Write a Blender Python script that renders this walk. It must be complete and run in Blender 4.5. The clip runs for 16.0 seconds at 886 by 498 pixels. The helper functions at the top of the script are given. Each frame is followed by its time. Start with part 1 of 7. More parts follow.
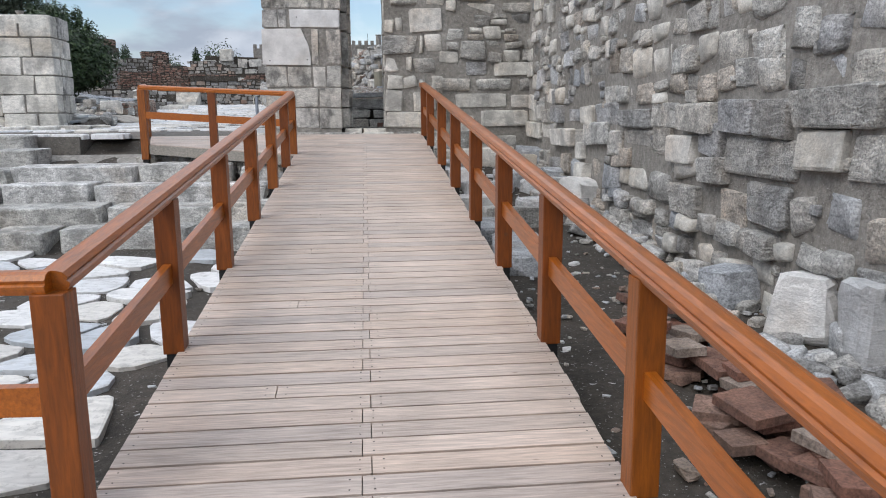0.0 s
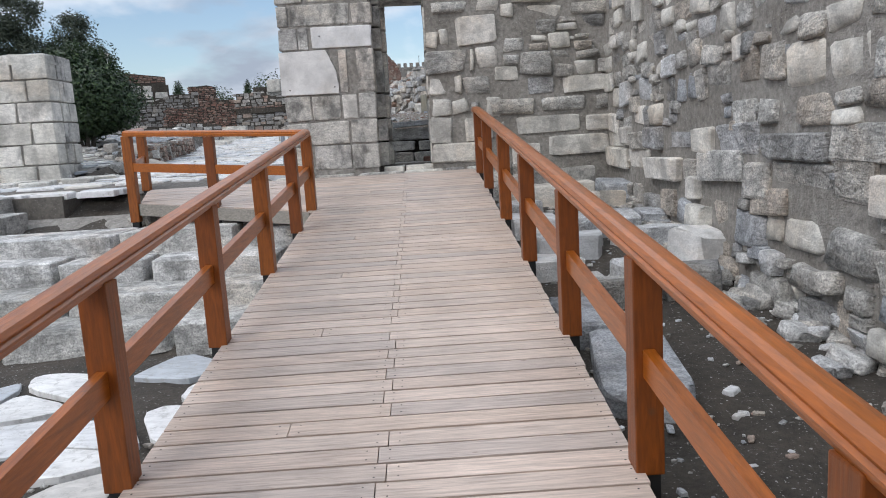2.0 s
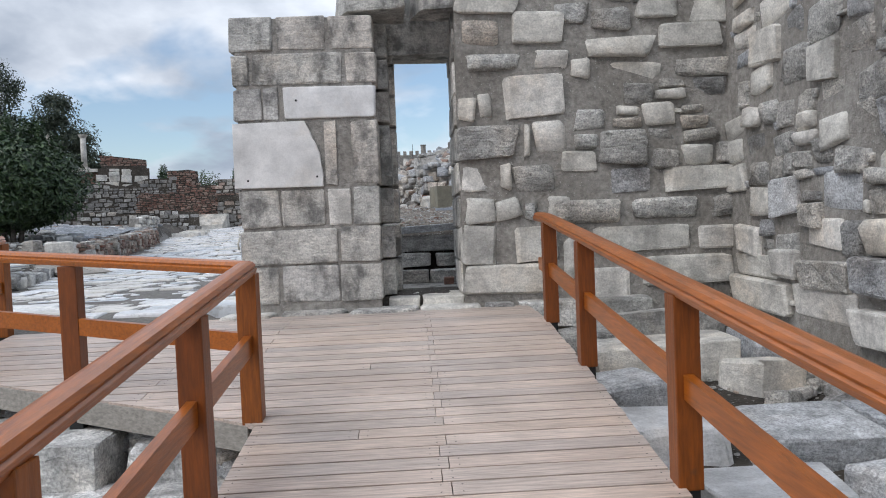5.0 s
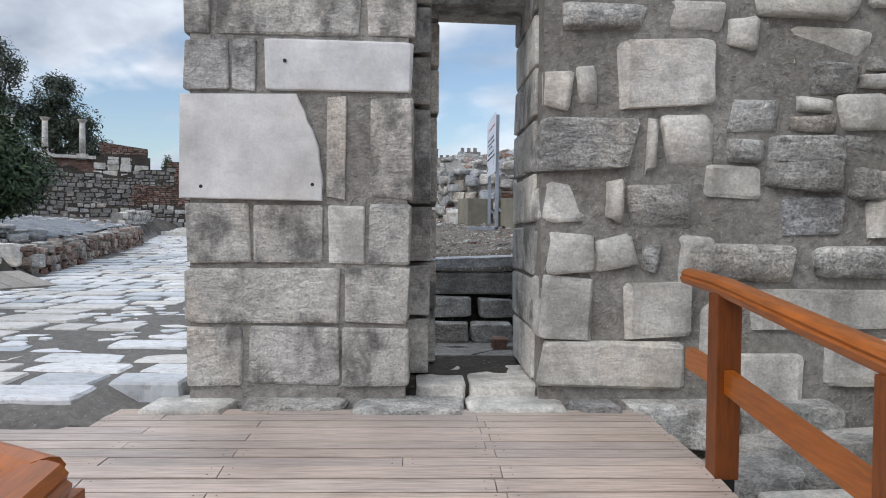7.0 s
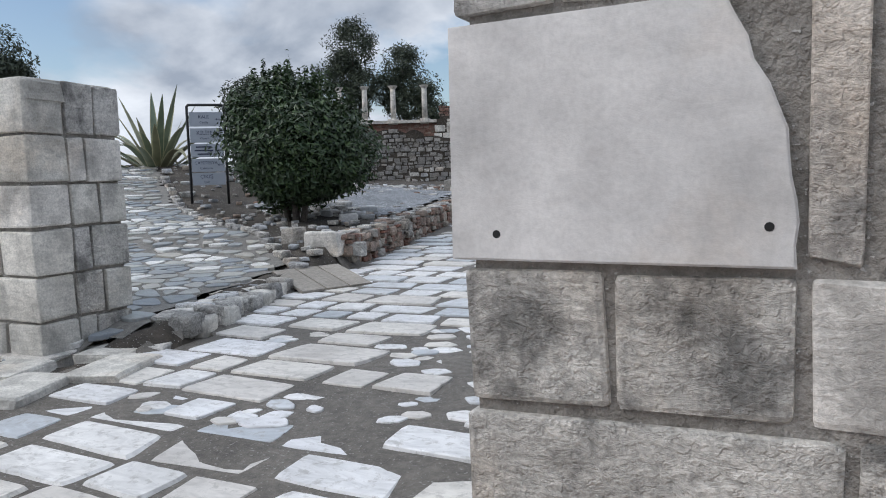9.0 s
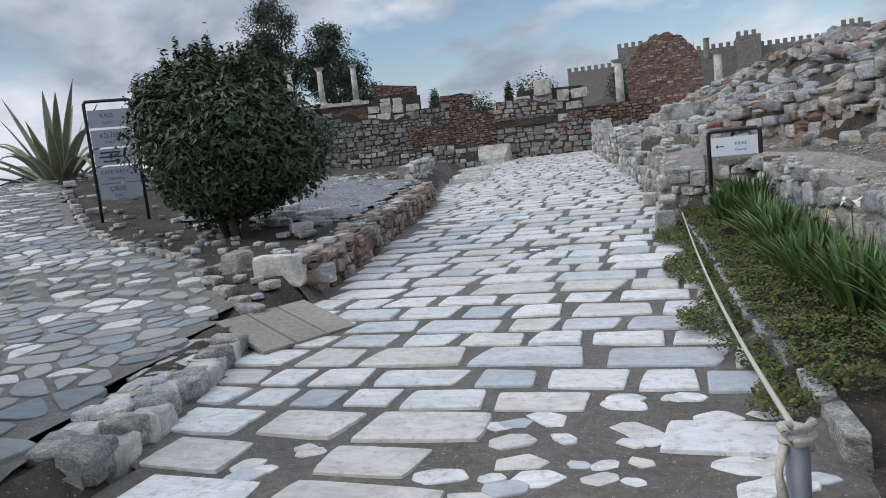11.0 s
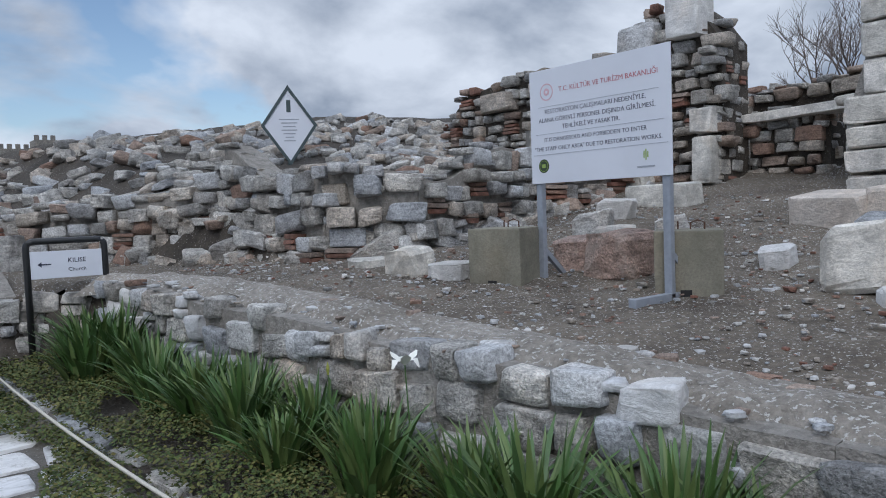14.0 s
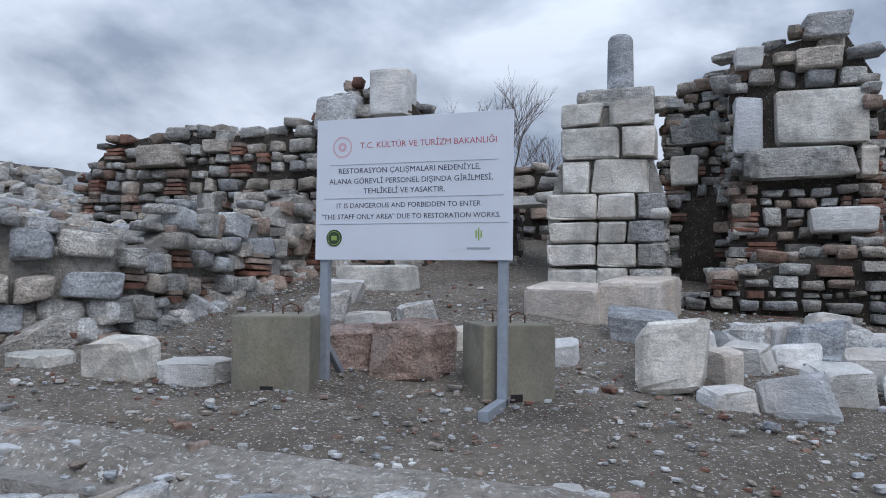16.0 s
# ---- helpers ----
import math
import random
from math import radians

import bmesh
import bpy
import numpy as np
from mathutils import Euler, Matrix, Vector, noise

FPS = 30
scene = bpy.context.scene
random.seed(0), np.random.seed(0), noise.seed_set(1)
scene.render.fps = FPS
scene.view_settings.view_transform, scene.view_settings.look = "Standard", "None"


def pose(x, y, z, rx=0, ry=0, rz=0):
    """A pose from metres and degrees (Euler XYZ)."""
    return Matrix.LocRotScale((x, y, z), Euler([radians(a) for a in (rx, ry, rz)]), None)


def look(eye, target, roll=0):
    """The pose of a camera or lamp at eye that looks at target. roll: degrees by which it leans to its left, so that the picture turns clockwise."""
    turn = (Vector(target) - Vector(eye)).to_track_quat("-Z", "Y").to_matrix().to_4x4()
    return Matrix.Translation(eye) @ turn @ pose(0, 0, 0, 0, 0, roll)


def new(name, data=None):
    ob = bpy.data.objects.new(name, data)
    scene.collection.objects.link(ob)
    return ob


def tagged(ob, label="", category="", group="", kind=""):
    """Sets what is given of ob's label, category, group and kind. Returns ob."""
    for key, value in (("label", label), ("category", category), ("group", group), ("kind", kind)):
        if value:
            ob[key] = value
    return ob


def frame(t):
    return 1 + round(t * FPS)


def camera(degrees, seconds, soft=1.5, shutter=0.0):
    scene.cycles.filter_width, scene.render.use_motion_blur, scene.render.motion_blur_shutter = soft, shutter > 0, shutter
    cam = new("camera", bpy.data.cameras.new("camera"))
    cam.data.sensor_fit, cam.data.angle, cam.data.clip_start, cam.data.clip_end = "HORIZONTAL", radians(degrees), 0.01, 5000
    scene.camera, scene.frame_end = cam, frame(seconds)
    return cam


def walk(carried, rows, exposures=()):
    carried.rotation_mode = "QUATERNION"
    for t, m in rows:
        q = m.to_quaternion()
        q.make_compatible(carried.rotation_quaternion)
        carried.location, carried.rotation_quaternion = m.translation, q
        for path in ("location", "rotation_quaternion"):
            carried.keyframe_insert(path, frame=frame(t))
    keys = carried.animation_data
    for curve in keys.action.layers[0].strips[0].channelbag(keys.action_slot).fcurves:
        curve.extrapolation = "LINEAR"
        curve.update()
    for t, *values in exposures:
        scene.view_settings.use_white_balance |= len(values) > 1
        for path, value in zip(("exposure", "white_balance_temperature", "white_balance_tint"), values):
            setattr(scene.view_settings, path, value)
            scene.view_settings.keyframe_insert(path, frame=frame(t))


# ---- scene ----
cam = camera(62.8, 16.0, soft=1.0)
METRES, EYE, TILT, LEAN, TURN = 22.0, 1.62, 0.0, 0.0, -6.0
RAMP_ROWS = [
    (0, (0.033, 0.663, 1.948), (0.234, 2.62, 1.591), -0.4),
    (0.5, (0.156, 1.3, 1.954), (0.42, 3.253, 1.615), -0.6),
    (1, (0.195, 2.002, 2.019), (0.352, 3.97, 1.7), 0.7),
    (1.5, (0.186, 2.672, 2.114), (0.299, 4.646, 1.817), -1.6),
    (2, (0.252, 3.436, 2.165), (0.292, 5.412, 1.861), -3.5),
    (2.5, (0.131, 4.205, 2.174), (0.13, 6.178, 1.846), -4.6),
    (3, (0.137, 4.885, 2.214), (0.256, 6.844, 1.83), -5.3),
    (3.5, (0.1, 5.599, 2.325), (0.23, 7.574, 2.036), -4.4),
    (4, (-0.039, 6.274, 2.437), (0.065, 8.266, 2.292), -2.9),
    (4.5, (-0.084, 6.98, 2.475), (-0.003, 8.977, 2.394), -2.7),
]
ROWS = [
    (7.0, -0.0675, 0.4769, 0.0529, 4.12, -1.59, -0.61),
    (7.5, -0.0761, 0.5083, 0.056, 12.78, -1.73, -0.29),
    (8.0, -0.0856, 0.5375, 0.0623, 20.6, -2.48, 0.65),
    (8.5, -0.0964, 0.5699, 0.0678, 29.95, -4.33, 1.29),
    (11.0, -0.1948, 0.6837, 0.0816, 24.19, -7.44, 6.1),
    (11.5, -0.2105, 0.7075, 0.0837, 18.77, -5.73, 4.38),
    (12.0, -0.2278, 0.7299, 0.0839, 13.13, -5.38, 3.72),
    (12.5, -0.2409, 0.7583, 0.0837, 8.36, -5.5, 3.95),
    (13.0, -0.2542, 0.7836, 0.0836, -2.45, -4.1, 3.13),
    (13.5, -0.2603, 0.8084, 0.083, -18.27, -3.42, 2.37),
    (14.0, -0.2601, 0.8367, 0.0851, -34.03, -3.17, 2.16),
    (14.5, -0.2608, 0.8606, 0.0864, -53.54, -2.26, -0.72),
    (15.0, -0.2587, 0.8809, 0.0871, -59.45, -1.05, 2.26),
    (15.5, -0.254, 0.9039, 0.088, -62.86, 0.65, 1.3),
    (16.0, -0.2593, 0.9245, 0.0879, -65.96, 2.35, -0.68),
]
EXPOSURES = [(0.0, 0.25, 6450, 10), (4.5, 0.17, 6350, 10), (7.0, 0.15, 6350, 10), (8.5, 0.06, 6400, 10), (11.0, -0.14, 6350, 10), (12.5, -0.2, 6200, 10), (14.5, -0.22, 5950, 10), (16.0, -0.18, 5900, 10)]
walk(cam, [(t, look(eye, target, roll)) for t, eye, target, roll in RAMP_ROWS] + [(t, pose(0, 0, EYE, TILT, LEAN, TURN) @ pose(METRES * x, METRES * y, METRES * z, 90 + pitch, roll, yaw)) for t, x, y, z, yaw, pitch, roll in ROWS], EXPOSURES)

# ---- sky, sun, exposure ----
SUN_AZ, SUN_EL = 230.0, 42.0  # degrees clockwise from +y, and above the horizon
CLOUD, BLUE = 1.76, 0.13
world = bpy.data.worlds.new("world")
scene.world = world
world.use_nodes = True
wn, wl = world.node_tree.nodes, world.node_tree.links
wn.clear()


def wnode(kind, **values):
    n = wn.new(kind)
    for i, v in values.items():
        n.inputs[i].default_value = v
    return n


sky = wn.new("ShaderNodeTexSky")
sky.sky_type, sky.sun_disc = "NISHITA", False
sky.sun_elevation, sky.sun_rotation = radians(SUN_EL), radians(SUN_AZ)
sky_bg = wnode("ShaderNodeBackground", Strength=BLUE)
cloud_bg = wn.new("ShaderNodeBackground")
tex = wn.new("ShaderNodeTexCoord")
sep = wn.new("ShaderNodeSeparateXYZ")
wl.new(tex.outputs["Generated"], sep.inputs[0])
# the cloud layer lies on a flat sheet overhead, seen in perspective
lift = wn.new("ShaderNodeMath")
lift.operation = "ADD"
lift.inputs[1].default_value = 0.4
up = wn.new("ShaderNodeMath")
up.operation = "MAXIMUM"
up.inputs[1].default_value = 0.0
wl.new(sep.outputs[2], up.inputs[0])
wl.new(up.outputs[0], lift.inputs[0])
flat = wn.new("ShaderNodeVectorMath")
flat.operation = "DIVIDE"
comb = wn.new("ShaderNodeCombineXYZ")
for i in range(3):
    wl.new(lift.outputs[0], comb.inputs[i])
wl.new(tex.outputs["Generated"], flat.inputs[0])
wl.new(comb.outputs[0], flat.inputs[1])
cover = wnode("ShaderNodeTexNoise", Scale=1.3, Detail=6.0, Roughness=0.5, Distortion=0.25)
shade = wnode("ShaderNodeTexNoise", Scale=2.6, Detail=7.0, Roughness=0.52, Distortion=0.2)
shift = wn.new("ShaderNodeVectorMath")
shift.inputs[1].default_value = (3.4, 7.3, 0)
wl.new(flat.outputs[0], shift.inputs[0])
wl.new(shift.outputs[0], cover.inputs["Vector"])
wl.new(flat.outputs[0], shade.inputs["Vector"])
cover_ramp = wn.new("ShaderNodeValToRGB")
cover_ramp.color_ramp.elements[0].position, cover_ramp.color_ramp.elements[1].position = 0.4, 0.47
# cloud banks close up towards the horizon
bank = wn.new("ShaderNodeMapRange")
for i, v in ((1, 0.02), (2, 0.26), (3, 0.07), (4, 0.0)):
    bank.inputs[i].default_value = v
wl.new(sep.outputs[2], bank.inputs[0])
closed = wn.new("ShaderNodeMath")
wl.new(cover.outputs[0], closed.inputs[0])
wl.new(bank.outputs[0], closed.inputs[1])
wl.new(closed.outputs[0], cover_ramp.inputs[0])
shade_ramp = wn.new("ShaderNodeValToRGB")
e = shade_ramp.color_ramp.elements
e[0].position, e[0].color = 0.38, (0.2, 0.23, 0.28, 1)
e[1].position, e[1].color = 0.64, (0.48, 0.505, 0.545, 1)
wl.new(shade.outputs[0], shade_ramp.inputs[0])
wl.new(shade_ramp.outputs[0], cloud_bg.inputs[0])
# an overcast sky is about three times as bright overhead as at the horizon
zenith = wn.new("ShaderNodeMapRange")
for i, v in ((1, 0.25), (2, 1.0), (3, CLOUD), (4, CLOUD * 2.3)):
    zenith.inputs[i].default_value = v
wl.new(sep.outputs[2], zenith.inputs[0])
wl.new(zenith.outputs[0], cloud_bg.inputs[1])
mixed = wn.new("ShaderNodeMixShader")
wout = wn.new("ShaderNodeOutputWorld")
wl.new(sky.outputs[0], sky_bg.inputs[0])
wl.new(cover_ramp.outputs[0], mixed.inputs[0])
wl.new(sky_bg.outputs[0], mixed.inputs[1])
wl.new(cloud_bg.outputs[0], mixed.inputs[2])
wl.new(mixed.outputs[0], wout.inputs[0])
sun = new("sun", bpy.data.lights.new("sun", "SUN"))
sun.data.energy, sun.data.angle, sun.data.color = 0.9, radians(30), (1.0, 0.95, 0.88)
sun.matrix_world = look((0, 0, 0), (-math.sin(radians(SUN_AZ)) * math.cos(radians(SUN_EL)), -math.cos(radians(SUN_AZ)) * math.cos(radians(SUN_EL)), -math.sin(radians(SUN_EL))))


# ---- materials ----
class Nodes:
    """A material's node tree, with short ways to add to it."""

    def __init__(self, name, rough=0.8, metal=0.0):
        self.mat = bpy.data.materials.new(name)
        self.mat.use_nodes = True
        self.t = self.mat.node_tree
        self.b = self.t.nodes["Principled BSDF"]
        self.b.inputs["Roughness"].default_value = rough
        self.b.inputs["Metallic"].default_value = metal
        self.pos = self.t.nodes.new("ShaderNodeNewGeometry")

    def put(self, socket, v):
        if isinstance(v, bpy.types.NodeSocket):
            self.t.links.new(v, socket)
        else:
            socket.default_value = v

    def math(self, op, a, b=0.0, clamp=False):
        n = self.t.nodes.new("ShaderNodeMath")
        n.operation, n.use_clamp = op, clamp
        self.put(n.inputs[0], a)
        self.put(n.inputs[1], b)
        return n.outputs[0]

    def noise(self, scale, detail=5.0, rough=0.55, stretch=(1, 1, 1), warp=0.0, vector=None):
        m = self.t.nodes.new("ShaderNodeMapping")
        m.inputs["Scale"].default_value = stretch
        self.put(m.inputs[0], vector or self.pos.outputs["Position"])
        n = self.t.nodes.new("ShaderNodeTexNoise")
        for k, v in (("Scale", scale), ("Detail", detail), ("Roughness", rough), ("Distortion", warp)):
            n.inputs[k].default_value = v
        self.put(n.inputs["Vector"], m.outputs[0])
        return n.outputs[0]

    def cells(self, scale, feature="DISTANCE_TO_EDGE", stretch=(1, 1, 1)):
        m = self.t.nodes.new("ShaderNodeMapping")
        m.inputs["Scale"].default_value = stretch
        self.put(m.inputs[0], self.pos.outputs["Position"])
        n = self.t.nodes.new("ShaderNodeTexVoronoi")
        n.feature = feature
        n.inputs["Scale"].default_value = scale
        self.put(n.inputs["Vector"], m.outputs[0])
        return n.outputs["Distance"]

    def ramp(self, v, stops, step=False):
        n = self.t.nodes.new("ShaderNodeValToRGB")
        r = n.color_ramp
        r.interpolation = "CONSTANT" if step else "LINEAR"
        while len(r.elements) < len(stops):
            r.elements.new(0.5)
        for el, (p, c) in zip(r.elements, stops):
            el.position = p
            el.color = (c, c, c, 1) if isinstance(c, (int, float)) else (*c, 1)
        self.put(n.inputs[0], v)
        return n.outputs[0]

    def mix(self, fac, a, b, blend="MIX"):
        n = self.t.nodes.new("ShaderNodeMix")
        n.data_type, n.blend_type = "RGBA", blend
        self.put(n.inputs[0], fac)
        self.put(n.inputs[6], (*a, 1) if isinstance(a, tuple) else a)
        self.put(n.inputs[7], (*b, 1) if isinstance(b, tuple) else b)
        return n.outputs[2]

    def each(self):
        """A number for each piece."""
        info = self.t.nodes.new("ShaderNodeObjectInfo")
        return self.math("FRACT", self.math("ADD", info.outputs["Random"], self.math("MULTIPLY", self.pos.outputs["Random Per Island"], 7.31)))

    def finish(self, colour, bump=None, strength=0.4, dist=0.02, rough=None):
        self.put(self.b.inputs["Base Color"], (*colour, 1) if isinstance(colour, tuple) else colour)
        if rough is not None:
            self.put(self.b.inputs["Roughness"], rough)
        if bump is not None:
            n = self.t.nodes.new("ShaderNodeBump")
            n.inputs["Strength"].default_value, n.inputs["Distance"].default_value = strength, dist
            self.put(n.inputs["Height"], bump)
            self.put(self.b.inputs["Normal"], n.outputs[0])
        return self.mat


def stone_mat(name, tones, stain=0.5, stain_col=(0.09, 0.088, 0.08), rough=0.85, bump=0.7, layers=1.0, pit=0.0, mottle=1.0):
    n = Nodes(name, rough)
    r = n.each()
    base = n.ramp(r, [(i / len(tones), c) for i, c in enumerate(tones)], step=True)
    broad, mid, fine = n.noise(2.2, 4), n.noise(9, 6, 0.6, (1, 1, 2.2 * layers), 0.6), n.noise(55, 4, 0.65)
    c = n.mix(1.0, base, n.ramp(broad, [(0.3, 0.7), (0.7, 1.18)]), "MULTIPLY")
    c = n.mix(1.0, c, n.ramp(mid, [(0.3, 1 - 0.42 * mottle), (0.6, 1.0 + 0.16 * mottle)]), "MULTIPLY")
    c = n.mix(1.0, c, n.ramp(fine, [(0.34, 1 - 0.42 * mottle), (0.6, 1.0 + 0.18 * mottle)]), "MULTIPLY")
    mask = n.math("MULTIPLY", n.ramp(n.noise(3.4, 7, 0.64, (1, 1, 0.7)), [(0.48, 0.0), (0.61, 1.0)]), stain)
    c = n.mix(mask, c, stain_col)
    warm = n.math("MULTIPLY", n.ramp(n.noise(1.3, 5, 0.6), [(0.52, 0.0), (0.7, 1.0)]), 0.35)
    c = n.mix(warm, c, n.mix(1.0, c, (1.12, 0.93, 0.74), "MULTIPLY"))
    ridge = n.noise(5, 5, 0.7, (1, 1, 2.6), 1.2)
    crack = n.ramp(ridge, [(0.46, 1.0), (0.5, 0.0), (0.54, 1.0)])
    h = n.math("ADD", n.math("MULTIPLY", mid, 1.0), n.math("MULTIPLY", fine, 0.35))
    h = n.math("ADD", h, n.math("MULTIPLY", crack, 0.1))
    if pit:
        h = n.math("ADD", h, n.math("MULTIPLY", n.ramp(n.noise(38, 2, 0.5), [(0.36, 0.0), (0.44, 1.0)]), pit))
    return n.finish(c, h, bump, 0.05)


def speckle_mat(name, dark, light, chip, scale=30, chips=0.62, bump=0.8, rough=0.95):
    n = Nodes(name, rough)
    c = n.mix(n.ramp(n.noise(1.1, 6, 0.62), [(0.32, 0.0), (0.68, 1.0)]), dark, light)
    c = n.mix(1.0, c, n.ramp(n.noise(16, 5, 0.7), [(0.3, 0.6), (0.68, 1.25)]), "MULTIPLY")
    grain = n.noise(scale, 3, 0.6)
    c = n.mix(n.ramp(grain, [(chips, 0.0), (chips + 0.04, 1.0)]), c, chip)
    h = n.math("ADD", n.math("MULTIPLY", n.noise(7, 6, 0.65), 1.0), n.math("MULTIPLY", grain, 0.5))
    return n.finish(c, h, bump, 0.04)


GREYS = [(0.54, 0.525, 0.495), (0.66, 0.645, 0.61), (0.42, 0.415, 0.405), (0.68, 0.645, 0.59), (0.58, 0.565, 0.535), (0.73, 0.715, 0.68), (0.5, 0.5, 0.505), (0.62, 0.595, 0.555), (0.62, 0.555, 0.485)]
FAR_STONE = stone_mat("distant_grey_stone", [(0.33, 0.315, 0.29), (0.26, 0.25, 0.235), (0.39, 0.37, 0.34), (0.3, 0.29, 0.28)], 0.4)
RUBBLE = stone_mat("rubble_stone", GREYS, 0.4, bump=0.95, pit=0.15)
ASHLAR = stone_mat("weathered_ashlar", [(0.6, 0.575, 0.53), (0.54, 0.525, 0.49), (0.64, 0.595, 0.54), (0.58, 0.56, 0.53)], 0.8, (0.1, 0.1, 0.095), bump=0.6, pit=0.25, mottle=0.65)
PALE_ASHLAR = stone_mat("pale_ashlar", [(0.7, 0.67, 0.61), (0.65, 0.63, 0.58), (0.74, 0.71, 0.66)], 0.42, (0.15, 0.145, 0.135), bump=0.4, pit=0.15, mottle=0.5)
MARBLE = stone_mat("white_marble", [(0.72, 0.71, 0.7), (0.75, 0.735, 0.715)], 0.08, (0.3, 0.3, 0.31), rough=0.6, bump=0.1, layers=0.6, mottle=0.18)
RED_STONE = stone_mat("red_conglomerate", [(0.56, 0.4, 0.33)], 0.4, (0.52, 0.47, 0.42), bump=0.9, pit=0.4)
BLUE_STONE = stone_mat("blue_grey_marble", [(0.44, 0.46, 0.485), (0.53, 0.54, 0.55), (0.4, 0.415, 0.435), (0.6, 0.605, 0.61), (0.58, 0.575, 0.56)], 0.2, (0.2, 0.21, 0.22), bump=0.5)
FALLEN = stone_mat("fallen_marble", [(0.72, 0.72, 0.72), (0.62, 0.63, 0.65), (0.66, 0.645, 0.62), (0.77, 0.76, 0.74), (0.57, 0.575, 0.58)], 0.3, (0.3, 0.295, 0.285), bump=0.5, mottle=0.35)
STEP_STONE = stone_mat("step_stone", [(0.6, 0.59, 0.56), (0.5, 0.49, 0.46), (0.68, 0.67, 0.65)], 0.6, (0.12, 0.12, 0.11), bump=0.6)
TERRACOTTA = stone_mat("terracotta", [(0.25, 0.12, 0.085), (0.21, 0.11, 0.08), (0.27, 0.17, 0.13), (0.3, 0.24, 0.2)], 0.25, (0.16, 0.11, 0.09), bump=0.4, layers=0.5)
BRICK_FAR = stone_mat("old_brick_masonry", [(0.24, 0.125, 0.095), (0.27, 0.15, 0.115), (0.2, 0.115, 0.09), (0.32, 0.23, 0.185)], 0.4, (0.3, 0.26, 0.22), bump=0.5)
CONCRETE = stone_mat("cast_concrete", [(0.25, 0.235, 0.185)], 0.35, (0.17, 0.165, 0.12), bump=0.2, layers=0.4, pit=0.05, mottle=0.4)
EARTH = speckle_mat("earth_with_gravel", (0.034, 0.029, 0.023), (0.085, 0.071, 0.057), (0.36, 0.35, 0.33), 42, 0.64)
GRAVEL = speckle_mat("dry_gravelly_soil", (0.085, 0.069, 0.053), (0.2, 0.172, 0.138), (0.5, 0.49, 0.47), 46, 0.6)
MORTAR = speckle_mat("lime_mortar", (0.24, 0.222, 0.197), (0.38, 0.36, 0.33), (0.52, 0.505, 0.48), 48, 0.66, 1.0)
BLUE_SHINGLE = speckle_mat("blue_grey_shingle", (0.12, 0.13, 0.14), (0.24, 0.255, 0.27), (0.42, 0.43, 0.45), 22, 0.56)
RUBBLE_CAP = speckle_mat("cement_capping", (0.2, 0.178, 0.148), (0.38, 0.35, 0.31), (0.54, 0.53, 0.51), 34, 0.58, 1.3)
SOIL_JOINT = speckle_mat("soil_between_paving", (0.09, 0.08, 0.068), (0.165, 0.15, 0.13), (0.27, 0.26, 0.24), 50, 0.62, 0.5, 0.7)


def paving_mat(name, tones):
    """Worn wet-looking marble paving."""
    n = Nodes(name, 0.4)
    base = n.ramp(n.each(), [(i / len(tones), c) for i, c in enumerate(tones)], step=True)
    vein = n.noise(4, 6, 0.6, (1, 2.5, 1), 1.5)
    c = n.mix(1.0, base, n.ramp(vein, [(0.28, 0.74), (0.6, 1.06)]), "MULTIPLY")
    c = n.mix(1.0, c, n.ramp(n.noise(1.2, 4), [(0.3, 0.85), (0.7, 1.08)]), "MULTIPLY")
    worn = n.ramp(n.noise(13, 7, 0.76), [(0.53, 0.0), (0.62, 1.0)])
    c = n.mix(n.math("MULTIPLY", worn, 0.5), c, (0.3, 0.285, 0.26))
    h = n.math("ADD", n.noise(11, 6, 0.6), n.math("MULTIPLY", worn, -0.5))
    wet = n.ramp(n.noise(1.6, 5, 0.6), [(0.35, 0.3), (0.65, 0.58)])
    return n.finish(c, h, 0.3, 0.015, wet)


PAVING = paving_mat("worn_marble_paving", [(0.74, 0.74, 0.74), (0.78, 0.77, 0.75), (0.6, 0.62, 0.64), (0.82, 0.81, 0.8), (0.64, 0.61, 0.57), (0.75, 0.75, 0.76), (0.5, 0.53, 0.56), (0.7, 0.67, 0.62)])
CRAZY = paving_mat("mixed_flagstones", [(0.3, 0.32, 0.33), (0.78, 0.77, 0.74), (0.36, 0.36, 0.34), (0.27, 0.3, 0.33), (0.44, 0.42, 0.37), (0.76, 0.75, 0.72), (0.32, 0.34, 0.34), (0.4, 0.4, 0.37), (0.24, 0.265, 0.28)])


def wood_mat(name, tones, rough, grain=(1, 18, 18), coat=0.0, knots=True):
    n = Nodes(name, rough)
    base = n.ramp(n.each(), [(i / len(tones), c) for i, c in enumerate(tones)], step=True)
    obj = n.t.nodes.new("ShaderNodeTexCoord").outputs["Object"]
    g = n.noise(4.0, 6, 0.65, grain, 0.4)
    c = n.mix(1.0, base, n.ramp(g, [(0.3, 0.6), (0.65, 1.16)]), "MULTIPLY")
    c = n.mix(1.0, c, n.ramp(n.noise(2.0, 3, 0.5), [(0.3, 0.86), (0.7, 1.1)]), "MULTIPLY")
    if knots:
        k = n.ramp(n.cells(2.6, "F1", (1, 2.6, 1)), [(0.02, 1.0), (0.055, 0.0)])
        c = n.mix(n.math("MULTIPLY", k, 0.5), c, (0.1, 0.05, 0.025))
    n.b.inputs["Coat Weight"].default_value = coat
    n.b.inputs["Coat Roughness"].default_value = 0.25
    return n.finish(c, g, 0.25, 0.006)


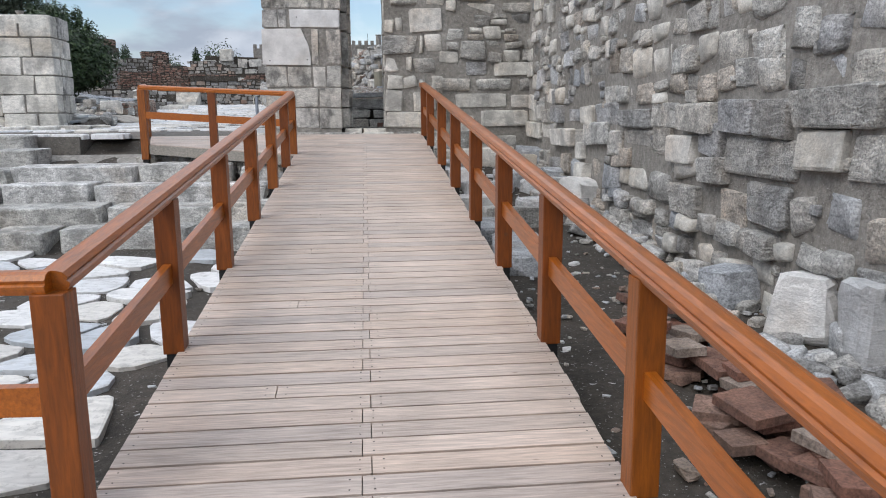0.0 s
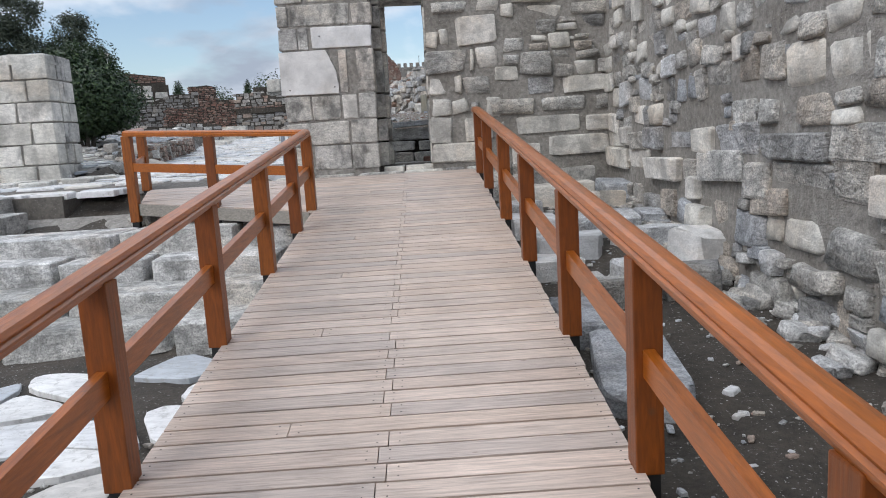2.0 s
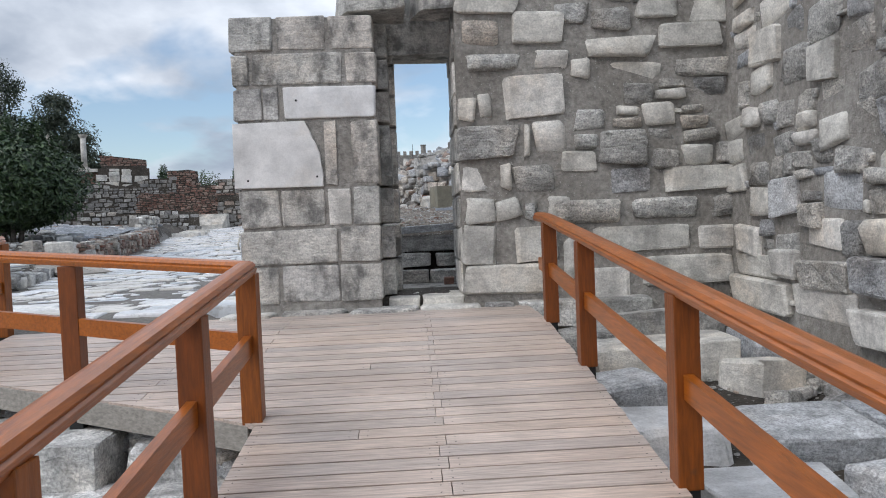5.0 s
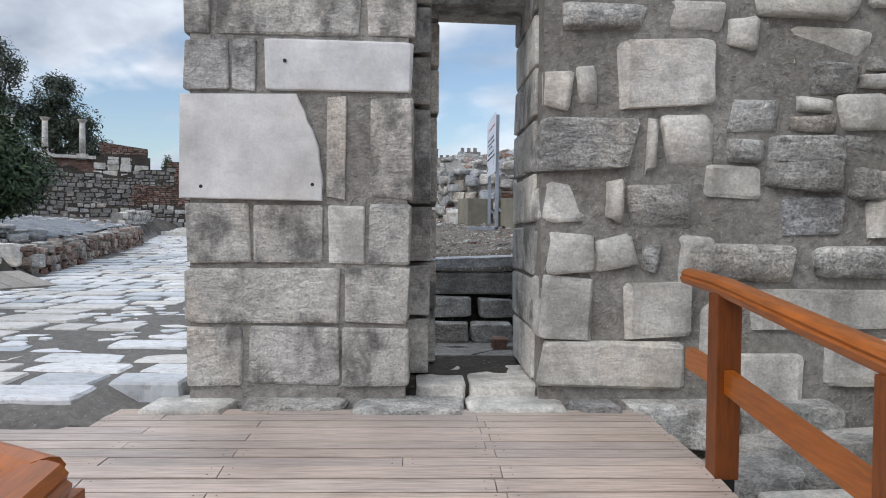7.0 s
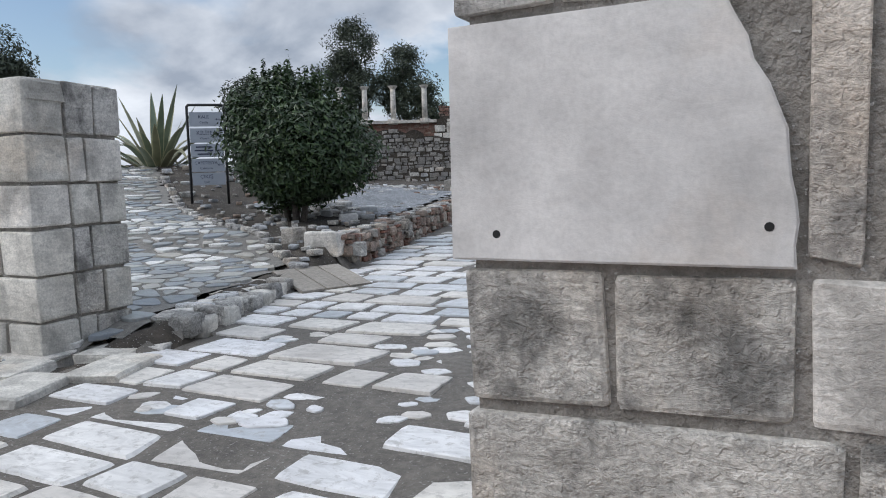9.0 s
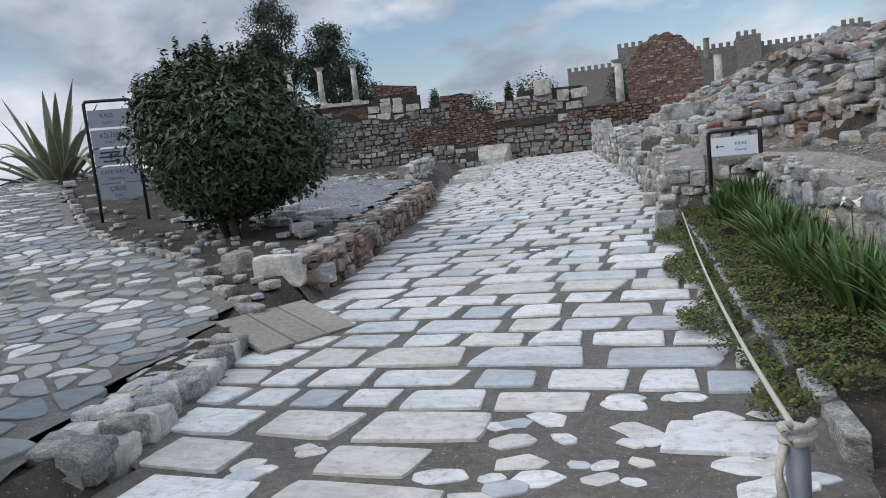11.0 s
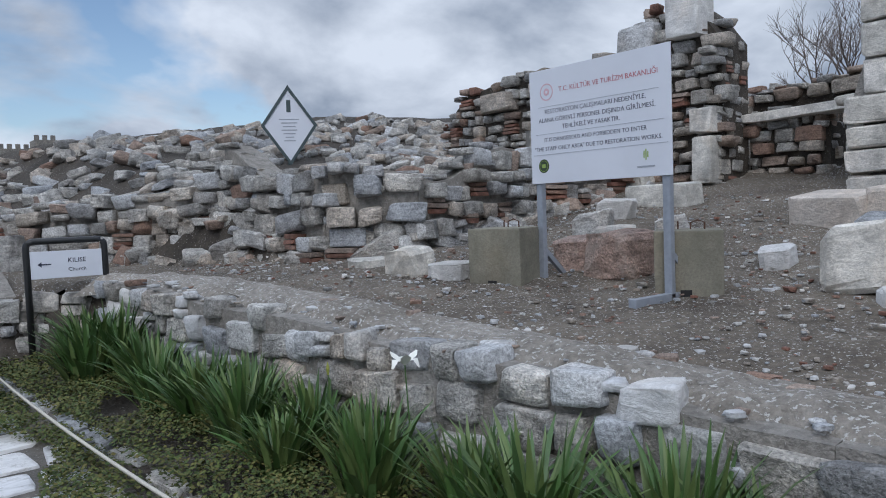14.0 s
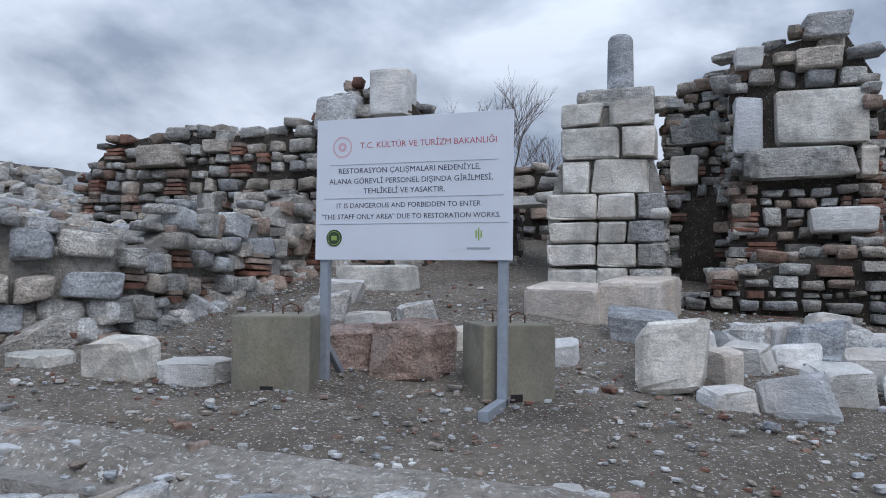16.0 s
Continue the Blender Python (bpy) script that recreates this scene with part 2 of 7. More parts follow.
DECKING = wood_mat("bare_decking", [(0.56, 0.455, 0.385), (0.5, 0.41, 0.35), (0.6, 0.485, 0.41), (0.54, 0.43, 0.36), (0.48, 0.4, 0.35), (0.57, 0.45, 0.37)], 0.5)
# the handrails' pine again, darkened: the posts' shade is in the colour
VARNISHED_SHADED = wood_mat("varnished_pine_shaded", [(0.235, 0.06, 0.004), (0.19, 0.047, 0.003), (0.27, 0.074, 0.005)], 0.45, (14, 14, 1.5), 0.06)
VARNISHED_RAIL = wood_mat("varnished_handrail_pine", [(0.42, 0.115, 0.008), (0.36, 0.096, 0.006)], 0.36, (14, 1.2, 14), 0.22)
GREY_BOARD = wood_mat("weathered_grey_board", [(0.3, 0.275, 0.24), (0.34, 0.31, 0.27), (0.27, 0.25, 0.22)], 0.8, (3, 14, 14))


def plain_mat(name, col, rough=0.5, metal=0.0, vary=0.12, scale=20):
    n = Nodes(name, rough, metal)
    c = n.mix(1.0, col, n.ramp(n.noise(scale, 5, 0.6), [(0.3, 1 - vary), (0.7, 1 + vary)]), "MULTIPLY")
    return n.finish(c, n.noise(scale * 3, 3), 0.1, 0.003)


BLACK_STEEL = plain_mat("black_painted_steel", (0.018, 0.019, 0.021), 0.4)
GALVANISED = plain_mat("grey_painted_steel", (0.32, 0.35, 0.4), 0.45, 0.2)
# black for steel shoes and screws, and for the shade inside small holes
SHOE_AND_HOLE_BLACK = plain_mat("black_shoe_steel_and_hole_shade", (0.012, 0.012, 0.012), 0.5)
BOARD_WHITE = plain_mat("white_printed_sheet", (0.68, 0.71, 0.78), 0.45, 0, 0.04, 2)
PLATE_GREY = plain_mat("grey_sign_plate", (0.34, 0.37, 0.42), 0.5, 0, 0.06, 4)
DARK_TEAL = plain_mat("dark_green_grey_frame", (0.05, 0.075, 0.08), 0.5)
INK = plain_mat("dark_blue_ink", (0.03, 0.035, 0.07), 0.6)
INK_RED = plain_mat("faded_red_ink", (0.42, 0.1, 0.13), 0.6)
INK_GREEN = plain_mat("dark_green_ink", (0.035, 0.06, 0.03), 0.6)
INK_LIME = plain_mat("yellow_green_ink", (0.3, 0.42, 0.1), 0.6)
INK_PINK = plain_mat("pale_pink_ink", (0.66, 0.45, 0.5), 0.6)
ROPE = plain_mat("pale_rope", (0.55, 0.52, 0.45), 0.9, 0, 0.2, 90)
RUST = plain_mat("rusty_iron", (0.09, 0.04, 0.022), 0.8)
PETAL = plain_mat("white_petal", (0.85, 0.85, 0.78), 0.6, 0, 0.04)


def leaf_mat(name, tones, rough=0.5):
    n = Nodes(name, rough)
    c = n.ramp(n.each(), [(i / len(tones), c) for i, c in enumerate(tones)])
    c = n.mix(1.0, c, n.ramp(n.noise(3, 3), [(0.3, 0.75), (0.7, 1.2)]), "MULTIPLY")
    n.b.inputs["Subsurface Weight"].default_value = 0.0
    return n.finish(c)


BUSH_LEAF = leaf_mat("dark_bay_leaf", [(0.02, 0.042, 0.016), (0.038, 0.07, 0.024), (0.065, 0.105, 0.036), (0.026, 0.052, 0.02)], 0.42)
TREE_LEAF = leaf_mat("grey_green_tree_leaf", [(0.05, 0.065, 0.042), (0.085, 0.105, 0.065), (0.04, 0.055, 0.038)], 0.6)
IRIS_LEAF = leaf_mat("iris_blade", [(0.065, 0.13, 0.033), (0.09, 0.175, 0.05), (0.05, 0.1, 0.032), (0.14, 0.2, 0.065)], 0.45)
MOSS_LEAF = leaf_mat("low_green_groundcover", [(0.075, 0.105, 0.022), (0.115, 0.14, 0.033), (0.15, 0.13, 0.038), (0.055, 0.085, 0.022)], 0.8)
AGAVE_LEAF = leaf_mat("agave_blade", [(0.13, 0.17, 0.11), (0.17, 0.2, 0.13), (0.2, 0.2, 0.12)], 0.5)
AGAVE_EDGE = leaf_mat("agave_pale_edge", [(0.36, 0.34, 0.2), (0.42, 0.4, 0.26)], 0.6)
BARK = stone_mat("grey_bark", [(0.13, 0.11, 0.095), (0.16, 0.14, 0.12)], 0.3, bump=0.6)
TWIG = stone_mat("bare_twigs", [(0.16, 0.13, 0.115)], 0.2, bump=0.3)


# ---- shape helpers ----
rng = random.Random(7)


def sstep(a, b, v):
    u = np.clip((v - a) / (b - a), 0, 1)
    return u * u * (3 - 2 * u)


def mesh_from(name, verts, faces, mat, smooth=False):
    me = bpy.data.meshes.new(name)
    me.from_pydata([tuple(map(float, v)) for v in verts], [], [tuple(map(int, f)) for f in faces])
    me.materials.append(mat)
    if smooth:
        me.polygons.foreach_set("use_smooth", [True] * len(me.polygons))
    me.update()
    return me


def part(name, bm, material, parent=None, label="", smooth=False):
    """Link a bmesh as one mesh object under a thing or a part."""
    me = bpy.data.meshes.new(name)
    bm.to_mesh(me)
    bm.free()
    me.materials.append(material)
    if smooth:
        me.polygons.foreach_set("use_smooth", [True] * len(me.polygons))
    ob = new(name, me)
    ob.parent = parent
    return tagged(ob, label)


def root(name, at, label, category, group="", kind=""):
    ob = new(name)
    ob.location = at
    ob.empty_display_size = 0.1
    return tagged(ob, label, category, group, kind)


def bm_box(lo, hi, bevel=0.0, turn=None):
    bm = bmesh.new()
    m = Matrix.Translation([(a + b) / 2 for a, b in zip(lo, hi)]) @ Matrix.Diagonal((*[b - a for a, b in zip(lo, hi)], 1))
    bmesh.ops.create_cube(bm, size=1, matrix=m)
    if bevel:
        bmesh.ops.bevel(bm, geom=bm.edges[:], offset=bevel, segments=2, affect="EDGES", profile=0.6)
    if turn:
        bm.transform(turn)
    return bm


def bm_beam(p0, p1, section, side=None):
    """A bar with the cross-section section, a list of (across, up), from p0 to p1."""
    p0, p1 = Vector(p0), Vector(p1)
    f = (p1 - p0).normalized()
    s = Vector(side) if side else f.cross(Vector((0, 0, 1))).normalized()
    u = s.cross(f).normalized()
    bm = bmesh.new()
    a = [bm.verts.new(p0 + s * x + u * z) for x, z in section]
    b = [bm.verts.new(p1 + s * x + u * z) for x, z in section]
    n = len(section)
    for i in range(n):
        bm.faces.new((a[i], a[(i + 1) % n], b[(i + 1) % n], b[i]))
    bm.faces.new(a[::-1])
    bm.faces.new(b)
    bmesh.ops.recalc_face_normals(bm, faces=bm.faces[:])
    return bm


def bm_tube(points, radii, sides=8):
    bm = bmesh.new()
    rings = []
    for i, (p, r) in enumerate(zip(points, radii)):
        a, b = Vector(points[max(i - 1, 0)]), Vector(points[min(i + 1, len(points) - 1)])
        f = (b - a).normalized()
        s = f.orthogonal().normalized()
        u = f.cross(s)
        rings.append([bm.verts.new(Vector(p) + (s * math.cos(2 * math.pi * k / sides) + u * math.sin(2 * math.pi * k / sides)) * r) for k in range(sides)])
    for a, b in zip(rings, rings[1:]):
        for k in range(sides):
            bm.faces.new((a[k], a[(k + 1) % sides], b[(k + 1) % sides], b[k]))
    bm.faces.new(rings[0][::-1])
    bm.faces.new(rings[-1])
    bmesh.ops.recalc_face_normals(bm, faces=bm.faces[:])
    return bm


def rect(w, h):
    return [(-w / 2, -h / 2), (w / 2, -h / 2), (w / 2, h / 2), (-w / 2, h / 2)]


# ---- a stock of stones, each one metre across, to be scaled to their places ----
def cube_grid(seg):
    index, verts, faces = {}, [], []

    def vert(p):
        key = tuple(round(c * 1000) for c in p)
        if key not in index:
            index[key] = len(verts)
            verts.append(p)
        return index[key]

    for axis in range(3):
        for side in (-1, 1):
            for i in range(seg):
                for j in range(seg):
                    q = []
                    for a, b in ((i, j), (i + 1, j), (i + 1, j + 1), (i, j + 1)):
                        p = [0, 0, 0]
                        p[axis], p[(axis + 1) % 3], p[(axis + 2) % 3] = side, -1 + 2 * a / seg, -1 + 2 * b / seg
                        q.append(vert(tuple(p)))
                    faces.append(q if side > 0 else q[::-1])
    return np.array(verts, float), faces


GRID, GRID_FACES = cube_grid(3)
KINDS = {"rubble": (7.0, 0.08, 5, 0.88, 0.28, 0.7, True), "ashlar": (24.0, 0.02, 0, 0.98, 0.06, 0.9, False), "boulder": (6.5, 0.08, 6, 0.85, 0.3, 0.66, False), "squared": (13.0, 0.045, 2, 0.95, 0.12, 0.8, False)}
STOCK = {}


def stone_points(kind, seed):
    power, rough, cuts, reach, warp, band, smooth = KINDS[kind]
    r = np.random.RandomState(seed * 13 + len(kind))
    p = np.where(np.abs(GRID) < 0.9, np.sign(GRID) * band, GRID)
    p = p / (np.sum(np.abs(p) ** power, 1, keepdims=True) ** (1 / power))
    corners = r.uniform(-warp, warp, (2, 2, 2, 3))
    w = (p + 1) / 2
    for i in range(2):
        for j in range(2):
            for k in range(2):
                p = p + corners[i, j, k] * ((w[:, 0] if i else 1 - w[:, 0]) * (w[:, 1] if j else 1 - w[:, 1]) * (w[:, 2] if k else 1 - w[:, 2]))[:, None]
    for _ in range(cuts):
        d = r.normal(size=3)
        d[np.argmin(np.abs(d))] *= 0.2
        d /= np.linalg.norm(d)
        limit = reach * np.sum(np.abs(d)) * r.uniform(0.72, 0.95)
        over = np.maximum(p @ d - limit, 0)
        p = p - over[:, None] * d
    p = p + r.normal(size=p.shape) * rough * 0.45
    return p / np.max(np.abs(p), 0)  * 0.5


def stone(kind, mat, seed=None):
    key = (kind, mat.name, rng.randrange(14) if seed is None else seed)
    if key not in STOCK:
        STOCK[key] = mesh_from(kind + "_stone", stone_points(kind, key[2]), GRID_FACES, mat, KINDS[kind][6])
    return STOCK[key]


def slab(mat, seed=None, rounded=6.0):
    """A paving stone: an uneven outline with softened edges."""
    key = ("slab", mat.name, rounded, rng.randrange(16) if seed is None else seed)
    if key not in STOCK:
        r = np.random.RandomState(key[3] * 7 + int(rounded))
        if rounded >= 5:
            ring = [np.array(c) + r.uniform(-0.115, 0.02, 2) * np.sign(c) for c in ((-0.5, -0.5), (0.5, -0.5), (0.5, 0.5), (-0.5, 0.5))]
            k = r.randint(1, 4)
            ring.insert(k, (ring[k - 1] + ring[k]) / 2 * r.uniform(0.98, 1.05))
        else:
            m = r.randint(5, 8)
            a = np.sort((np.arange(m) + r.uniform(-0.3, 0.3, m)) * 2 * math.pi / m)
            ring = [np.array((math.cos(t), math.sin(t))) * r.uniform(0.52, 0.64) for t in a]
        soft = []
        for k, c in enumerate(ring):
            f = r.uniform(0.07, 0.24)
            soft += [c + (ring[k - 1] - c) * f, c * (1 - f * 0.22), c + (ring[(k + 1) % len(ring)] - c) * f]
        ring, n = soft, len(soft)
        verts = [(x * s, y * s, z) for s, z in ((1.0, -0.5), (1.0, 0.2), (0.975, 0.44), (0.92, 0.5)) for x, y in ring] + [(0, 0, 0.5)]
        faces = [(k * n + i, k * n + (i + 1) % n, (k + 1) * n + (i + 1) % n, (k + 1) * n + i) for k in range(3) for i in range(n)]
        faces += [(3 * n + i, 3 * n + (i + 1) % n, 4 * n) for i in range(n)]
        STOCK[key] = mesh_from("paving_slab", verts, faces, mat)
    return STOCK[key]


def place(at, size, u=(1, 0, 0), roll=0.0):
    """A pose with its own axes: u across, z up, scaled to size."""
    u = Vector(u).normalized()
    n = Vector((0, 0, 1)).cross(u).normalized()
    m = Matrix((u, n, u.cross(n))).transposed().to_4x4()
    return Matrix.Translation(at) @ m @ Matrix.Rotation(roll, 4, "Y") @ Matrix.Diagonal((*size, 1))


def pieces(parent, name, items, limit=300):
    """Pieces of a thing: the first ones as parts of their own, the rest joined."""
    for me, m in items[:limit]:
        ob = new(name, me)
        ob.parent = parent
        ob.matrix_parent_inverse = parent.matrix_basis.inverted()
        ob.matrix_basis = m
    rest = items[limit:]
    if not rest:
        return
    cache, verts, faces, mats, which, soft, base = {}, [], [], [], [], [], 0
    for me, m in rest:
        if me.name not in cache:
            co = np.empty(len(me.vertices) * 3)
            me.vertices.foreach_get("co", co)
            cache[me.name] = (co.reshape(-1, 3), [tuple(p.vertices) for p in me.polygons], me.materials[0], me.polygons[0].use_smooth)
        co, fs, mat, flag = cache[me.name]
        if mat not in mats:
            mats.append(mat)
        a = np.array(m)
        verts.append(co @ a[:3, :3].T + a[:3, 3])
        faces += [tuple(base + i for i in f) for f in fs]
        which += [mats.index(mat)] * len(fs)
        soft += [flag] * len(fs)
        base += len(co)
    joined = bpy.data.meshes.new(name + "s")
    joined.from_pydata(np.concatenate(verts).tolist(), [], faces)
    for mat in mats:
        joined.materials.append(mat)
    joined.polygons.foreach_set("material_index", which)
    joined.polygons.foreach_set("use_smooth", soft)
    ob = new(name + "s", joined)
    ob.parent = parent
    ob.matrix_parent_inverse = parent.matrix_basis.inverted()
    tagged(ob, kind="stuff")


def wall_body(name, origin, u, n, length, top, foot, thick, mat, label, category="wall", kind="structure", step=0.3):
    """A wall with an uneven top: it runs from origin along u; n points out of its face; top(s) is its height at s."""
    u, n, o = Vector(u).normalized(), Vector(n).normalized(), Vector(origin)
    count = max(2, int(length / step) + 1)
    bm = bmesh.new()
    rows = []
    for i in range(count):
        s = length * i / (count - 1)
        p = o + u * s
        rows.append([bm.verts.new(Vector((q.x, q.y, z))) for q, z in ((p, foot), (p, top(s)), (p - n * thick, top(s)), (p - n * thick, foot))])
    for a, b in zip(rows, rows[1:]):
        for k in range(4):
            bm.faces.new((a[k], a[(k + 1) % 4], b[(k + 1) % 4], b[k]))
    bm.faces.new(rows[0][::-1])
    bm.faces.new(rows[-1])
    bmesh.ops.recalc_face_normals(bm, faces=bm.faces[:])
    ob = part(name, bm, mat)
    return tagged(ob, label, category, kind=kind)


def masonry(origin, u, n, length, top, foot, rows, ratio, mats, kind="rubble", depth=0.3, proud=0.05, gap=0.03, tilt=3.0, keep=None):
    """Stones in rough courses on a wall's face. rows: least and greatest height of a course; ratio: least and greatest length to height."""
    u, n, o = Vector(u).normalized(), Vector(n).normalized(), Vector(origin)
    items, z = [], (lambda s: foot) if not callable(foot) else foot
    base, highest = min(z(0), z(length)), max(top(length * i / 20) for i in range(21))
    level = base
    while level < highest:
        h = rng.uniform(*rows)
        s = rng.uniform(-0.3, 0.0)
        while s < length:
            w = h * rng.uniform(*ratio)
            hh = h * rng.uniform(0.86, 1.1)
            c = min(max(s + w / 2, 0.02), length - 0.02)
            zc = level + h / 2 + rng.uniform(-0.2, 0.2) * h
            if zc + hh * 0.3 < top(c) and zc > z(c) - 0.05 and s + w * 0.75 < length + 0.1 and s > -0.25 and (keep is None or keep(c, zc)):
                split = [(zc, hh)]
                if h > 0.2 and w < 1.4 * h and rng.random() < 0.3:
                    f = rng.uniform(0.35, 0.65)
                    split = [(zc - hh / 2 + hh * f / 2, hh * f), (zc + hh / 2 - hh * (1 - f) / 2, hh * (1 - f))]
                for zs, hs in split:
                    d = depth * rng.uniform(0.8, 1.15)
                    out = proud * rng.uniform(0.2, 1.5)
                    at = o + u * (s + w / 2) - n * (d / 2 - out)
                    mat = rng.choice(mats)
                    if mat is TERRACOTTA:
                        thin = max(1, round(hs / 0.06))
                        for q in range(thin):
                            items.append((stone("squared", mat), place((at.x, at.y, zs - hs / 2 + hs * (q + 0.5) / thin), ((w - gap) * rng.uniform(0.7, 1.0), d, hs / thin - 0.006), u, radians(rng.uniform(-2, 2)))))
                        continue
                    items.append((stone(kind if rng.random() < 0.8 else "squared", mat), place((at.x, at.y, zs), (w - gap, d, hs - gap * 0.8), u, radians(rng.uniform(-tilt, tilt)))))
                if h > 0.24 and rng.random() < 0.3:
                    chip = o + u * (s + w) - n * 0.04
                    items.append((stone("rubble", rng.choice(mats)), place((chip.x, chip.y, zc + rng.uniform(-0.4, 0.4) * h), (rng.uniform(0.06, 0.13), 0.14, rng.uniform(0.05, 0.12)), u)))
            s += w
        level += h
    return items


def wavy(base, *terms):
    return lambda s: base + sum(a * math.sin(f * s + p) for a, f, p in terms)


# ---- the lie of the land ----
def ramp_z(y):
    """Height of the boardwalk."""
    return min(0.282 + 0.106 * max(0.0, y - 1.2), 1.64)


def road_z(y):
    return 1.72 + 0.022 * np.clip(y - 16, 0, 9) + 0.036 * np.clip(y - 25, 0, 30)


def kerb_x(y):
    """East edge of the road."""
    return np.interp(y, [15, 19.5, 21.3, 24.2, 26.3, 28.2, 34.5, 60], [-2.0, -2.1, -2.35, -2.55, -2.75, -3.07, -3.8, -7.2])


def verge_x(y):
    """West edge of the road."""
    return np.interp(y, [13, 16.7, 17.3, 18.3, 20.4, 23.6, 31.6, 60], [-8.5, -8.5, -6.0, -5.72, -6.4, -7.0, -8.5, -16.0])


def wall_x(y):
    """Face of the garden wall east of the road."""
    return np.interp(y, [16.5, 20, 23.3, 26.7, 27.2, 30, 34.5, 60], [-0.95, -1.05, -1.35, -1.7, -2.9, -3.2, -3.9, -7.3])


def foot_y(x):
    """Where the rubble mound begins."""
    return np.interp(x, [-6, -4, -2.5, -1, 0, 0.5, 1.2, 3.4, 5, 12], [36, 32, 30.6, 29.6, 27.2, 25.6, 25.1, 25.4, 25.3, 24])


def mound(x, y):
    d = y - foot_y(x)
    tall = np.interp(x, [-7, -4, -2, 0, 4, 12], [0.15, 0.35, 0.7, 0.95, 1.05, 1.1])
    return tall * (0.7 * sstep(0, 0.9, d) + 2.1 * sstep(0.8, 16, d)) * (1 - 0.6 * sstep(14, 30, d))


def terrace(x, y):
    u = np.clip(x + 1, 0, 9)
    return 2.64 + (0.045 * u + 0.013 * u * u) * (1 - 0.5 * sstep(25, 29, y)) + 0.07 * np.clip(y - 22, -3, 3) + mound(x, y)


def west_bank(x, y):
    d = np.clip(verge_x(y) - x, 0, 40)
    rise = 0.2 * sstep(17.5, 18.4, y) + 0.26 * sstep(21.6, 23.2, y)
    hump = 1.15 * np.exp(-((x + 17.5) ** 2 + (y - 30) ** 2) / 26)
    return road_z(y) + rise + 0.018 * d + hump


def height(x, y):
    x, y = np.asarray(x, float), np.asarray(y, float)
    low = np.interp(y, [-3, 3.0, 4.75, 7.9, 10.2, 11.4, 14.3, 15.8], [0.0, 0.12, 0.26, 0.42, 0.52, 0.75, 1.12, 1.35])
    steps = np.interp(y, [-3, 3.5, 10.2, 13.0, 15], [-0.05, 0.1, 0.26, 1.1, 1.6])
    a = np.where(x < 0, steps, low)
    k = sstep(-0.25, 0.05, verge_x(y) - x - 0.25)
    b = road_z(y) * (1 - k) + west_bank(x, y) * k
    up = terrace(x, y)
    back = sstep(17.85, 18.15, y)
    up = up * back + 1.74 * (1 - back)
    e = sstep(0.12, 0.3, x - wall_x(y))
    bed = np.where((x > kerb_x(y)) & (y > 19.3) & (y < 27), 0.12, 0.0)
    b = (b + bed) * (1 - e) + up * e
    k = np.where(x > -2.3, sstep(15.35, 15.75, y), sstep(14.2, 15.2, y))
    far = sstep(55, 140, np.hypot(x, y - 20))
    z = (a * (1 - k) + b * k) * (1 - far) + 3.2 * far
    hill = 14 * np.exp(-(((x - 0) / 38) ** 2 + ((y - 215) / 45) ** 2))
    return z + hill


def ground_z(x, y):
    return float(height(x, y))


def land(name, xs, ys, mat, lift=0.0, rough=0.02, inside=None, sink=None):
    """A sheet of ground over a grid."""
    X, Y = np.meshgrid(xs, ys)
    Z = height(X, Y) + lift
    near = (np.abs(X) < 25) & (Y > -5) & (Y < 60)
    bumps = np.array([noise.noise((x * 1.7, y * 1.7, 0)) + 0.5 * noise.noise((x * 5, y * 5, 3)) if q else 0.0 for x, y, q in zip(X.ravel(), Y.ravel(), near.ravel())]).reshape(X.shape)
    Z = Z + rough * bumps
    if sink is not None:
        Z = Z - 0.1 * sink(X, Y)
    nx, ny = len(xs), len(ys)
    faces = []
    for j in range(ny - 1):
        for i in range(nx - 1):
            if inside is None or inside((xs[i] + xs[i + 1]) / 2, (ys[j] + ys[j + 1]) / 2):
                faces.append((j * nx + i, j * nx + i + 1, (j + 1) * nx + i + 1, (j + 1) * nx + i))
    used = sorted({i for f in faces for i in f})
    back = {v: k for k, v in enumerate(used)}
    pts = np.stack([X, Y, Z], -1).reshape(-1, 3)[used]
    ob = new(name, mesh_from(name, pts, [[back[i] for i in f] for f in faces], mat, True))
    return tagged(ob, kind="structure")


def path_edge(x):
    """Where the side path meets the planted bed."""
    return np.interp(x, [-30, -12.6, -9, -6.85], [40, 25.4, 23.2, 21.45])


def under_sheets(x, y):
    """1 where another sheet of soil covers the ground."""
    on_road = (x > verge_x(y) - 0.05) & (x < kerb_x(y) - 0.03) & (y > 14.8) & (y < 55.5)
    on_path = (y < path_edge(x) - 0.1) & (x < verge_x(y) - 0.52) & (y > path_edge(x) - 6.3) & (y > 17.4) & (x > -23.5)
    on_soil = (x > wall_x(y) + 0.36) & (y < foot_y(x) - 0.4) & (y > 18.4) & (x < 8.5)
    return (on_road | on_path | on_soil).astype(float)


